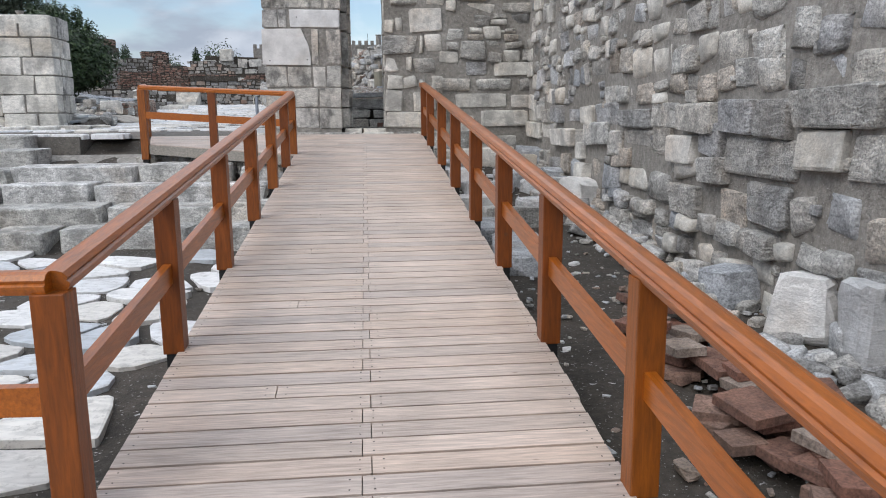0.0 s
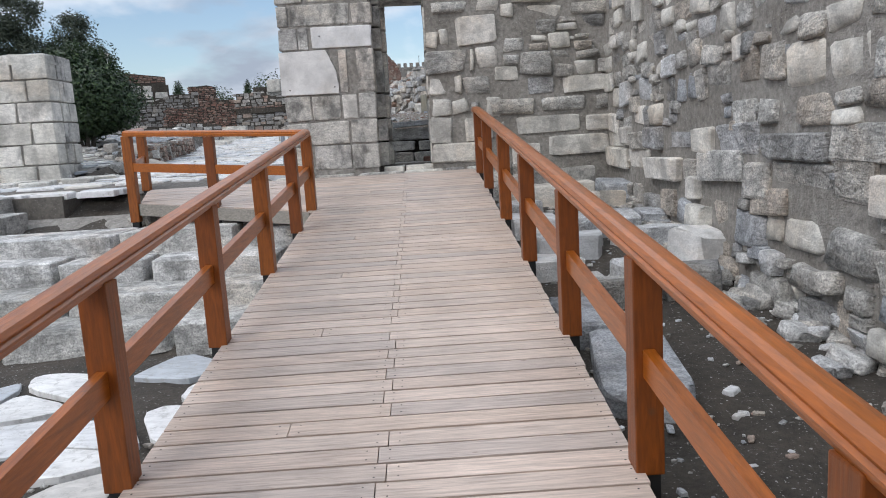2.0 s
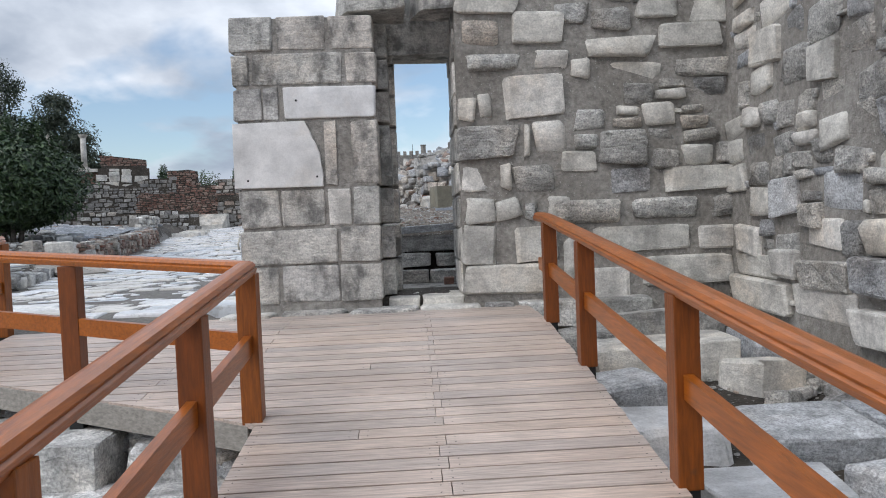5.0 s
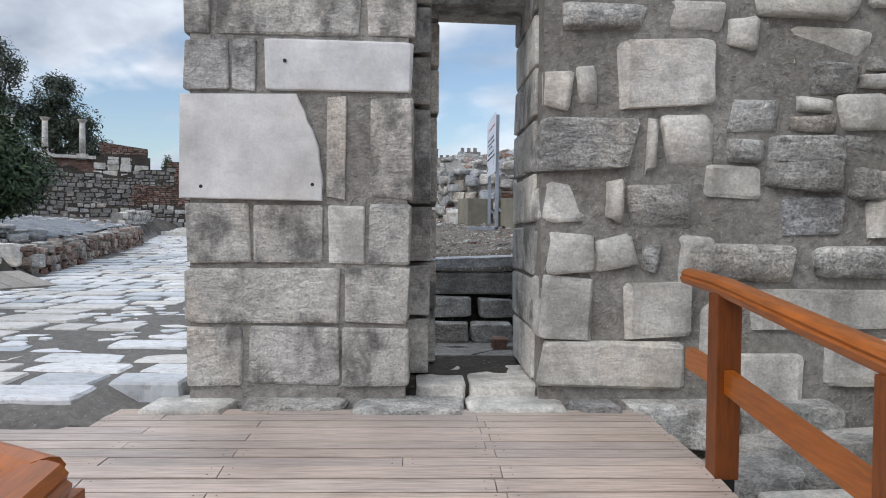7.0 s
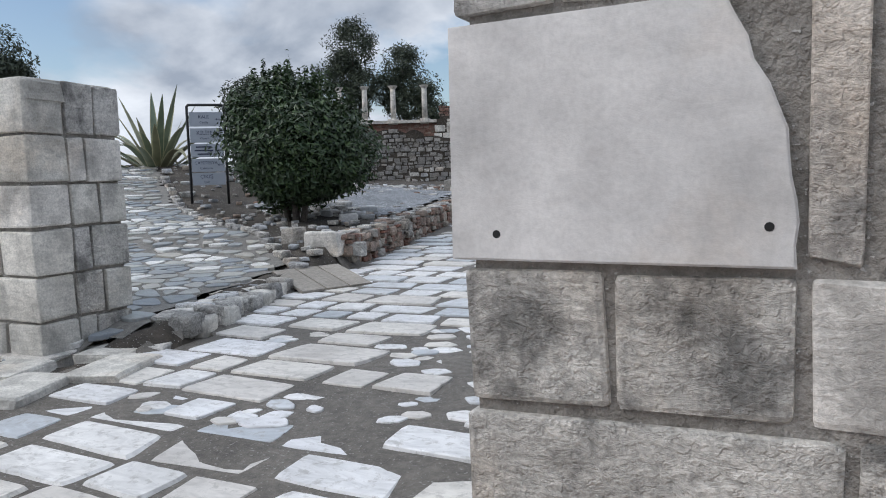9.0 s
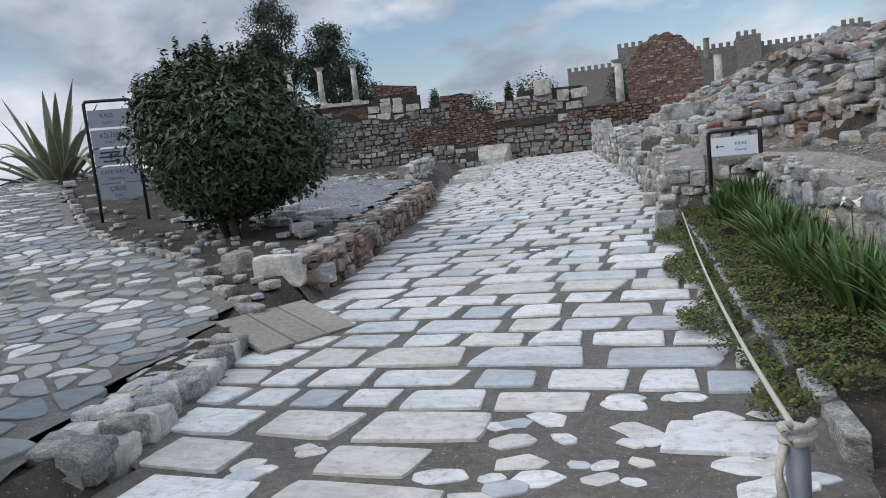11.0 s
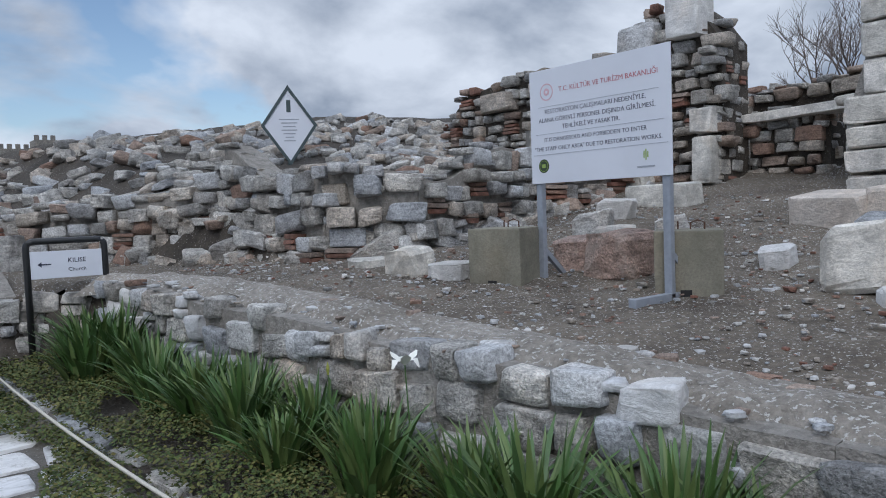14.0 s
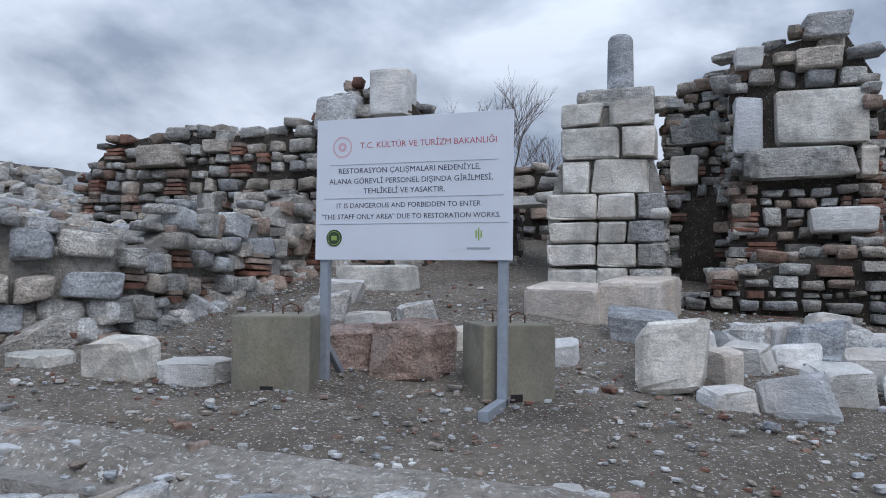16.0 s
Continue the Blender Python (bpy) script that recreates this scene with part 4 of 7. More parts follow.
pieces(stairs, "step_block", items)


def paving(name, parent, cells, mat, rounded, thick=0.09, limit=300):
    pieces(parent, name, [(slab(mat, None, rounded), place((x, y, z - thick / 2), (w, d, thick), u)) for x, y, z, w, d, u in cells], limit)


def lean(x, y, dx, dy):
    """Slope of the ground along (dx, dy), as an angle, held to a gentle one."""
    rise = (ground_z(x + dx, y + dy) - ground_z(x - dx, y - dy)) / (2 * math.hypot(dx, dy))
    return max(-0.07, min(0.07, math.atan(rise)))


def crazy(points, joint, mat, thick, keep=1.0):
    """Tight irregular flags: each point's own cell among its neighbours, drawn in by half a joint."""
    size, grid = 0.8, {}
    for p in points:
        grid.setdefault((int(p[0] // size), int(p[1] // size)), []).append(p)
    items = []
    for p in points:
        if not p[3] or rng.random() > keep:
            continue
        i, j = int(p[0] // size), int(p[1] // size)
        near = sorted((q for a in (-1, 0, 1) for b in (-1, 0, 1) for q in grid.get((i + a, j + b), ()) if q is not p), key=lambda q: (q[0] - p[0]) ** 2 + (q[1] - p[1]) ** 2)[:14]
        ring = [Vector((-0.6, -0.6)), Vector((0.6, -0.6)), Vector((0.6, 0.6)), Vector((-0.6, 0.6))]
        gap = joint * rng.uniform(0.6, 1.5)
        for q in near:
            d = Vector((q[0] - p[0], q[1] - p[1]))
            far = d.length / 2 - gap / 2
            n, cut = d.normalized(), []
            for a, b in zip(ring, ring[1:] + ring[:1]):
                fa, fb = a.dot(n) - far, b.dot(n) - far
                if fa <= 0:
                    cut.append(a)
                if (fa < 0) != (fb < 0):
                    cut.append(a.lerp(b, fa / (fa - fb)))
            ring = cut
            if len(ring) < 3:
                break
        if len(ring) < 3 or max(v.length for v in ring) > 0.75:
            continue
        soft = []
        for k, c in enumerate(ring):
            f = rng.uniform(0.12, 0.28)
            soft += [c.lerp(ring[k - 1], f), c.lerp(ring[(k + 1) % len(ring)], f)]
        n = len(soft)
        verts = [(v.x * f, v.y * f, z) for f, z in ((1.0, -thick), (1.0, -0.006), (0.95, 0.0)) for v in soft]
        faces = [(k * n + a, k * n + (a + 1) % n, (k + 1) * n + (a + 1) % n, (k + 1) * n + a) for k in range(2) for a in range(n)] + [tuple(2 * n + a for a in range(n))]
        items.append((mesh_from("flagstone", verts, faces, mat), Matrix.Translation((p[0], p[1], p[2])) @ Euler((lean(p[0], p[1], 0, 0.15) + rng.uniform(-0.008, 0.008), -lean(p[0], p[1], 0.15, 0) + rng.uniform(-0.008, 0.008), 0)).to_matrix().to_4x4()))
    return items


court = land("court", np.arange(-12, -1.0, 0.3), np.arange(-3, 10.3, 0.3), EARTH, 0.014, 0.05)
tagged(court, "dark earth court with uneven white marble flagstones", "court")
spots = []
y = 3.3
while y < 10.2:
    x = -9.0 + rng.uniform(0, 0.5)
    while x < -0.6:
        xc, yc = x + rng.uniform(-0.26, 0.26), y + rng.uniform(-0.22, 0.22)
        spots.append((xc, yc, ground_z(xc, yc) + rng.uniform(0.045, 0.075), xc < -1.38))
        x += rng.uniform(0.55, 0.85)
    y += 0.56
flags = crazy(spots, 0.09, PAVING, 0.12, 0.84)
pieces(court, "flagstone", sorted(flags, key=lambda it: -it[1].translation.x))
upper = tagged(part("upper_court", bm_box((-10.5, 13.9, 1.1), (-4.9, 14.75, 1.66)), SOIL_JOINT), "level stone-paved ground above the steps", "court", kind="structure")
cells = []
for y in (13.95, 14.36):
    x = -10.4
    while x < -4.1:
        w = rng.uniform(0.5, 1.1)
        if x + w < landing_x(y) - 0.15:
            cells.append((x + w / 2, y + 0.2, 1.7, w - 0.03, 0.38, (1, rng.uniform(-0.04, 0.04), 0)))
        x += w
paving("flagstone", upper, cells, PAVING, 6.0)

# ---- the marble road ----
road = tagged(part("road", bm_box((-4.6, 15.3, 1.3), (-3.2, 16.0, 1.68)), SOIL_JOINT), "ancient street paved with worn white marble blocks", "road", kind="structure")
cells, bits = [], []
bare = [(-3.4, 16.9, 0.75), (-3.3, 18.6, 0.75), (-2.6, 18.4, 0.7), (-2.7, 19.7, 0.35)]
y = 16.7
while y < 54:
    d = rng.uniform(0.39, 0.53)
    u = Vector((1, -0.03 + 0.02 * math.sin(y), 0)).normalized()
    west, east = float(verge_x(y + d / 2)) + 0.06, float(kerb_x(y + d / 2)) - 0.05
    if 22.5 < y < 33:
        west += 0.25
    x = west - rng.uniform(0, 0.35)
    while x < east - 0.12:
        w = min(d * rng.uniform(0.85, 1.95), east - x)
        xc, yc = x + w / 2, y + d / 2
        if w > 0.16 and xc > west - 0.05:
            bald = min(math.hypot(xc - bx, yc - by) / br for bx, by, br in bare)
            yy = yc + (xc - (west + east) / 2) * -0.03
            if bald > 1.0 and rng.random() > 0.015:
                cells.append((xc, yy, float(road_z(yc)) + rng.uniform(0.034, 0.046), w - rng.uniform(0.018, 0.045), d - rng.uniform(0.012, 0.04), (u.x, u.y + rng.uniform(-0.035, 0.035), 0)))
            elif bald > 0.35 or rng.random() < 0.4:
                for _ in range(5):
                    q = rng.uniform(0.08, 0.2)
                    bits.append((xc + rng.uniform(-0.5, 0.5) * w, yy + rng.uniform(-0.5, 0.5) * d, float(road_z(yc)) + rng.uniform(0.024, 0.031), q * 1.5, q, (1, rng.uniform(-0.8, 0.8), 0)))
        x += w
    y += d
paving("paving_stone", road, sorted(cells, key=lambda c: c[1]), PAVING, 7.0, 0.1)
paving("broken_stone", road, bits, PAVING, 3.2, 0.1)
cells = []
y = 14.92
while y < 16.65:
    d = rng.uniform(0.36, 0.46)
    x, end = -8.3 + rng.uniform(0, 0.3), -2.35
    while x < end:
        w = rng.uniform(0.45, 0.95)
        cells.append((x + w / 2, max(y + d / 2, 15.12), 1.75 + rng.uniform(0, 0.012), w - 0.03, d - 0.03, (1, -0.04, 0)))
        x += w
    y += d
paving("paving_stone", road, cells, PAVING, 6.0, 0.3)

# kerb of uneven stones west of the road, and the pale sill under the pier
kerb = tagged(part("kerb", bm_beam((-6.1, 18.2, 1.81), (-6.95, 21.2, 1.88), rect(0.5, 0.2)), MORTAR), "uneven kerb of rough brown and grey stones", "kerb", kind="structure")
items = []
for k in range(22):
    y = 17.3 + k * 0.16
    x = float(verge_x(y)) - 0.14
    if y > 18.3:
        items.append((stone("rubble", rng.choice([RUBBLE, PALE_ASHLAR, RUBBLE])), place((x + rng.uniform(-0.05, 0.05), y, 1.9 + rng.uniform(-0.03, 0.04)), (rng.uniform(0.24, 0.36), rng.uniform(0.26, 0.36), 0.26), (-0.26, 1, 0), radians(rng.uniform(-6, 6)))))
        items.append((stone("rubble", rng.choice([RUBBLE, BLUE_STONE, PALE_ASHLAR])), place((x - 0.3 + rng.uniform(-0.04, 0.04), y + 0.07, 1.94 + rng.uniform(-0.015, 0.015)), (rng.uniform(0.28, 0.4), rng.uniform(0.3, 0.4), 0.16), (-0.26, 1, 0), radians(rng.uniform(-3, 3)))))
for x, y, w in ((-5.75, 17.45, 0.8), (-5.95, 16.75, 0.75), (-6.35, 16.1, 0.9), (-6.1, 18.15, 0.55), (-6.5, 17.1, 0.6), (-7.0, 16.9, 0.7), (-7.1, 16.35, 0.7), (-7.75, 16.8, 0.8), (-7.9, 16.2, 0.7), (-8.5, 16.6, 0.8), (-6.2, 17.8, 0.5)):
    items.append((stone("squared", PALE_ASHLAR), place((x, y, 1.73), (w, 0.5, 0.22), (-0.3, 1, 0))))
pieces(kerb, "stone", items)

# ---- flagged path branching west ----
PATH_BED = speckle_mat("grey_mortar_bed", (0.14, 0.133, 0.12), (0.23, 0.22, 0.2), (0.34, 0.33, 0.31), 50, 0.64, 0.5, 0.75)
path = land("side_path", np.arange(-24, -5.6, 0.25), np.arange(17.2, 36, 0.25), PATH_BED, 0.014, 0.01, lambda x, y: y < path_edge(x) and x < verge_x(y) - 0.58 and y > path_edge(x) - 6.5)
tagged(path, "grey side path of mixed crazy paving", "path")
spots, y = [], 17.3
while y < 34:
    x = -22.0 + rng.uniform(0, 0.3)
    while x < -5.0:
        xc, yc = x + rng.uniform(-0.15, 0.15), y + rng.uniform(-0.13, 0.13)
        if yc < path_edge(xc) + 0.6 and xc < verge_x(yc) + 0.3 and yc > path_edge(xc) - 7.0:
            spots.append((xc, yc, ground_z(xc, yc) + rng.uniform(0.026, 0.034), yc < path_edge(xc) - 0.1 and xc < verge_x(yc) - 0.62 and yc > path_edge(xc) - 6.4))
        x += rng.uniform(0.2, 0.58)
    y += 0.27
flags = crazy(spots, 0.055, CRAZY, 0.05)
pieces(path, "flagstone", sorted(flags, key=lambda it: -it[1].translation.x))
items = []
for k in range(26):
    x = -6.9 - 0.34 * k
    y = float(path_edge(x)) + 0.08
    items.append((stone("rubble", RUBBLE), place((x, y, ground_z(x, y) + 0.02), (0.38, 0.2, 0.16), (-0.85, 0.55, 0))))
pieces(path, "edging_stone", items)

# ---- low walls along the road ----
def roadside_wall(name, points, foot, top, mats, label, rows=(0.12, 0.22), thick=0.35, cap=None, ratio=(0.8, 1.9), proud=0.04):
    """A low rubble wall along points, its face to the left of the way walked."""
    body, items = None, []
    for (x0, y0), (x1, y1) in zip(points, points[1:]):
        u = Vector((x1 - x0, y1 - y0, 0))
        length = u.length
        n = Vector((0, 0, 1)).cross(u).normalized()
        o = Vector((x0, y0, 0))
        at = lambda s: o + u.normalized() * s
        t = lambda s: top(at(s).x, at(s).y)
        f = lambda s: foot(at(s).x, at(s).y)
        seg = wall_body(name if body is None else "core", o - n * 0.05, u, n, length, lambda s: t(s) - 0.03, min(f(0), f(length)) - 0.25, thick, MORTAR, label if body is None else "", "wall" if body is None else "", "structure" if body is None else "")
        if body is None:
            body = seg
        else:
            seg.parent = body
        items += masonry(o, u, n, length, lambda s: t(s) + 0.03, f, rows, ratio, mats, "rubble", 0.26, proud, -0.004, 6)
        if cap:
            s = 0.0
            while s < length:
                w = rng.uniform(0.2, 0.5)
                p = at(min(s + w / 2, length)) - n * rng.uniform(0.1, thick)
                items.append((stone("rubble", rng.choice(cap)), place((p.x, p.y, t(s) - 0.01), (w, rng.uniform(0.2, 0.34), rng.uniform(0.07, 0.12)), u)))
                s += w * 0.8
    pieces(body, "stone", items)
    return body


roadf = lambda x, y: float(road_z(y))
BEDSTONE = stone_mat("bed_wall_stone", [(0.42, 0.33, 0.27), (0.38, 0.29, 0.24), (0.45, 0.4, 0.34), (0.33, 0.22, 0.17), (0.46, 0.43, 0.39)], 0.3)
roadside_wall("wall_bed", [(-8.9, 33.2), (-8.45, 31.6), (-7.05, 24.0), (-6.85, 22.9)], roadf, lambda x, y: float(road_z(y)) + 0.52, [BEDSTONE, BEDSTONE, BEDSTONE, BEDSTONE, TERRACOTTA], "low retaining wall of small brown stones beside the road", cap=[RUBBLE, BEDSTONE])
roadside_wall("wall_bed_end", [(-6.85, 22.9), (-8.2, 22.65)], lambda x, y: 1.95, lambda x, y: 2.4, [BEDSTONE, RUBBLE], "short end of the bed's retaining wall")
roadside_wall("wall_bed_far", [(-11.3, 40.5), (-9.9, 34.4)], lambda x, y: float(road_z(y)) + 0.1, lambda x, y: float(road_z(y)) + 0.95, [RUBBLE, PALE_ASHLAR], "low pale rubble wall further along the road")

gw = [(-3.05, 27.25), (-1.75, 26.85), (-1.36, 23.3), (-1.06, 20.0), (-0.98, 17.6)]
gtop = lambda x, y: 2.72 + 0.02 * math.sin(3 * y) + 0.045 * (y - 22.5)
garden_wall = roadside_wall("wall_garden", gw[::-1][:-1], lambda x, y: float(road_z(y)) + 0.05, gtop, [BLUE_STONE, RUBBLE, BLUE_STONE, FALLEN, RUBBLE, BLUE_STONE, RUBBLE], "waist-high garden wall of blue-grey stones in pale mortar", (0.15, 0.28), 0.42, ratio=(0.75, 1.8))
roadside_wall("wall_garden_return", [(-1.75, 26.85), (-3.05, 27.25)], lambda x, y: float(road_z(y)) + 0.05, lambda x, y: 2.75, [RUBBLE, ASHLAR], "end of the terrace wall behind the small sign", (0.12, 0.24), ratio=(1, 2.4))
roadside_wall("wall_terrace", [(-3.05, 27.25), (-3.2, 30.0), (-3.9, 34.5), (-4.9, 40.0), (-6.4, 48.0)], roadf, lambda x, y: 2.75 + 0.05 * (y - 27) + 0.12 * math.sin(2.3 * y) + 0.25 * math.sin(0.7 * y), [RUBBLE, RUBBLE, FALLEN], "tumbledown dry-stone terrace wall beside the road", (0.13, 0.3), 0.6, cap=[RUBBLE, FALLEN], ratio=(1, 2.3), proud=0.1)

# rough cement capping along the garden wall
cx, cv, cf = np.linspace(0, 1, 9), [], []
ys = np.arange(17.6, 26.9, 0.12)
for y in ys:
    for c in cx:
        x = wall_x(y) + 0.05 + c * 0.8
        edge = 0.5 - abs(c - 0.5)
        z = gtop(x, y) - 0.13 + 0.17 * min(1, c * 3.5) + 0.06 * noise.noise((x * 5, y * 5, 1)) + 0.045 * noise.noise((x * 14, y * 14, 2))
        z = z * (1 - sstep(0.45, 0.9, c)) + (ground_z(wall_x(y) + 0.9, y) + 0.05 - 0.16 * sstep(0.8, 1.0, c)) * sstep(0.45, 0.9, c)
        cv.append((x + 0.02 * noise.noise((x * 3, y * 3, 5)), y, z))
for j in range(len(ys) - 1):
    for i in range(8):
        cf.append((j * 9 + i, j * 9 + i + 1, (j + 1) * 9 + i + 1, (j + 1) * 9 + i))
capping = tagged(new("capping", mesh_from("capping", cv, cf, RUBBLE_CAP, True)), "rough crumbling mortar capping on the garden wall", "capping", kind="structure")
items = []
for k in range(190):
    y = 17.9 + rng.random() * 8.6
    x = wall_x(y) + rng.uniform(0.0, 0.7)
    q = rng.uniform(0.02, 0.06) if k > 34 else rng.uniform(0.06, 0.16)
    items.append((stone("rubble", rng.choice([BLUE_STONE, FALLEN, BEDSTONE])), place((x, y, gtop(x, y) + 0.01), (q * 1.4, q, q * 0.45), (rng.random() - 0.5, rng.random() - 0.5, 0))))
pieces(capping, "set_stone", items)


# ---- ruins beyond the terrace ----
def profile(pairs):
    xs, zs = [p[0] for p in pairs], [p[1] for p in pairs]
    return lambda s: float(np.interp(s, xs, zs)) + 0.04 * math.sin(9 * s)


OLD = [RUBBLE, RUBBLE, BEDSTONE, FALLEN]
COURSE = [RUBBLE] * 7 + [BEDSTONE, BEDSTONE, TERRACOTTA]


def ruin(name, y0, y1, x, top, foot, thick, label, rows=(0.13, 0.24), ratio=(1.0, 2.4), mats=COURSE, keep=None, kind="rubble", limit=300, lead=(), core=None):
    """A ruined wall facing west, from y1 down to y0; top is given along y."""
    t = lambda s: top(y1 - s)
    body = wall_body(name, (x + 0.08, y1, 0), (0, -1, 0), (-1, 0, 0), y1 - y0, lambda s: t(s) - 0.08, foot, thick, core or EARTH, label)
    items = list(lead) + masonry((x, y1, 0), (0, -1, 0), (-1, 0, 0), y1 - y0, t, foot + 0.3, rows, ratio, mats, kind, 0.34, 0.07, 0.025, 5, keep)
    # side faces and the stones along the broken top
    for yy, n in ((y0, (0, -1, 0)), (y1, (0, 1, 0))):
        u = (1, 0, 0) if n[1] < 0 else (-1, 0, 0)
        items += masonry((x if n[1] < 0 else x + thick, yy, 0), u, n, thick, lambda s: top(yy) - 0.02, foot + 0.3, rows, ratio, mats, kind, 0.24, 0.04, 0.025, 4)
    y = y0
    while y < y1:
        w = rng.uniform(0.18, 0.42)
        for k in range(2):
            items.append((stone("rubble", rng.choice(mats)), place((x + rng.uniform(0.05, thick - 0.05), y + w / 2, top(y + w / 2) - 0.02 + rng.uniform(-0.05, 0.06)), (w, rng.uniform(0.2, 0.4), rng.uniform(0.08, 0.18)), (rng.uniform(-0.3, 0.3), -1, 0), radians(rng.uniform(-8, 8)))))
        y += w * 0.8
    pieces(body, "stone", items, limit)
    return body


def block_at(y0, y1, z0, z1, x, mat, kind="squared", deep=0.45):
    return (stone(kind, mat), place((x + deep / 2 - 0.07, (y0 + y1) / 2, (z0 + z1) / 2), (y1 - y0 + 0.012, deep, z1 - z0 + 0.012), (0, -1, 0)))


topA = profile([(24.1, 5.75), (24.3, 6.1), (24.7, 6.4), (25.3, 6.2), (25.75, 6.05), (25.85, 5.75), (26.45, 5.7), (28.2, 5.8), (29.3, 5.7), (29.9, 5.2)])
leadA = [block_at(24.3, 24.9, 5.75, 6.42, 5.5, FALLEN), block_at(25.0, 25.7, 5.6, 6.1, 5.5, BLUE_STONE), block_at(24.12, 24.5, 4.4, 4.75, 5.45, PALE_ASHLAR), block_at(24.12, 24.42, 3.7, 4.35, 5.45, PALE_ASHLAR), block_at(25.1, 26.0, 3.55, 3.9, 5.35, PALE_ASHLAR), block_at(26.3, 26.9, 4.25, 4.75, 5.4, RUBBLE), block_at(27.2, 27.6, 4.3, 4.75, 5.4, ASHLAR), block_at(27.9, 28.8, 5.2, 5.5, 5.4, RUBBLE)]
# stones left out: the dark earth core shows as a hole's shade
gapA = lambda s, z: not (3.0 < s < 3.6 and 4.2 < z < 4.5)
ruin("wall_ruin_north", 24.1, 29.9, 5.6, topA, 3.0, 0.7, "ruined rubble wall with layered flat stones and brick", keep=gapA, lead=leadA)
ruin("wall_ruin_recess", 21.5, 25.0, 7.9, profile([(21.5, 5.2), (23, 5.35), (25, 5.2)]), 3.0, 0.6, "mossy rubble wall closing the recess", rows=(0.14, 0.26), mats=[RUBBLE, BEDSTONE])
topB = profile([(20.97, 4.6), (21.07, 4.6), (21.08, 5.72), (22.2, 5.72), (22.21, 4.6), (22.35, 4.6)])
leadB = []
for k, (z0, z1) in enumerate(((5.42, 5.7), (5.02, 5.4), (4.6, 5.0))):
    cut = (21.7, 21.5, 21.85)[k]
    leadB += [block_at(21.08, cut, z0, z1, 5.28, PALE_ASHLAR), block_at(cut, 22.2, z0, z1, 5.28, PALE_ASHLAR)]
for k, (z0, z1) in enumerate(((4.28, 4.58), (4.0, 4.26), (3.72, 3.98), (3.4, 3.7))):
    for a, b in ((20.97, 21.3 + 0.1 * (k % 2)), (21.3 + 0.1 * (k % 2), 21.75), (21.75, 22.35)):
        leadB.append(block_at(a, b, z0, z1, 5.2, PALE_ASHLAR if b > 21.7 else RUBBLE))
ruin("pier_ruin", 20.97, 22.35, 5.3, topB, 3.0, 0.9, "ruined pier of pale squared blocks and grey rubble", lead=leadB, keep=lambda s, z: False, mats=[PALE_ASHLAR, RUBBLE], core=MORTAR)
topC = profile([(20.2, 6.15), (20.6, 6.05), (20.98, 5.9)])
# below 4.55 the bare core's dark colour stands for a hollow's shade
ruin("wall_ruin_niche", 20.2, 20.98, 6.0, topC, 3.0, 0.8, "rubble wall with brick bands above bare dark core, for a hollow's shade", rows=(0.1, 0.22), keep=lambda s, z: z > 4.55, lead=[block_at(20.3, 20.95, 5.25, 5.6, 5.95, RUBBLE), block_at(20.6, 20.95, 4.75, 5.15, 5.95, PALE_ASHLAR)])
topD = profile([(18.75, 5.95), (18.9, 6.25), (19.2, 6.55), (19.6, 6.35), (19.9, 6.25), (20.25, 6.2)])
leadD = [block_at(18.82, 19.85, 5.08, 5.72, 5.3, PALE_ASHLAR), block_at(19.88, 20.24, 5.0, 5.66, 5.3, FALLEN), block_at(18.98, 20.2, 4.72, 5.06, 5.25, ASHLAR), block_at(18.78, 18.96, 4.72, 5.06, 5.28, PALE_ASHLAR), block_at(19.1, 19.6, 5.95, 6.2, 5.35, RUBBLE), block_at(18.95, 19.5, 6.3, 6.58, 5.35, RUBBLE), block_at(18.8, 19.5, 4.1, 4.4, 5.2, FALLEN), block_at(19.9, 20.22, 6.0, 6.25, 5.3, FALLEN)]
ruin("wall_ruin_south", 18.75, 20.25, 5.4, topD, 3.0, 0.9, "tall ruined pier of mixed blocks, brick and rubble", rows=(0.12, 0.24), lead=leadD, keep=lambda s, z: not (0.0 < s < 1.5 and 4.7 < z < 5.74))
ruin("wall_ruin_end", 14.5, 18.7, 6.3, profile([(14.5, 6.0), (18.7, 5.7)]), 2.4, 0.7, "ruined rubble wall continuing out of sight", limit=120)
topE = profile([(18.0, 4.05), (19.0, 3.98), (20.0, 3.78), (20.6, 3.5), (20.9, 3.3)])
ruin("wall_ruin_low", 18.0, 20.9, 4.6, topE, 2.8, 0.6, "low sloping ruin of brick and rubble layers", rows=(0.08, 0.16), ratio=(1.2, 2.8), mats=[TERRACOTTA, RUBBLE, BEDSTONE, RUBBLE, RUBBLE])
lintel_slab = tagged(new("recess_lintel", stone("squared", PALE_ASHLAR, 4)), "pale slab bridging the dark recess", "slab")
lintel_slab.matrix_basis = place((6.4, 23.2, 4.62), (2.0, 0.5, 0.14), (0, -1, 0.03))
under = ruin("wall_recess_side", 23.0, 24.1, 6.35, profile([(23.0, 4.55), (24.1, 4.55)]), 3.0, 0.5, "dark rubble filling at the side of the recess", mats=[RUBBLE, BEDSTONE])

column = root("broken_column", (5.75, 21.53, 5.68), "broken grey marble column standing on the ruined pier", "column")
bm = bm_tube([(0, 0, 0.22), (0, 0, 0.3), (0, 0, 0.6), (0.005, 0, 0.9), (0.01, 0, 0.93)], [0.175, 0.165, 0.162, 0.155, 0.14], 20)
part("shaft", bm, BLUE_STONE, column, smooth=True)
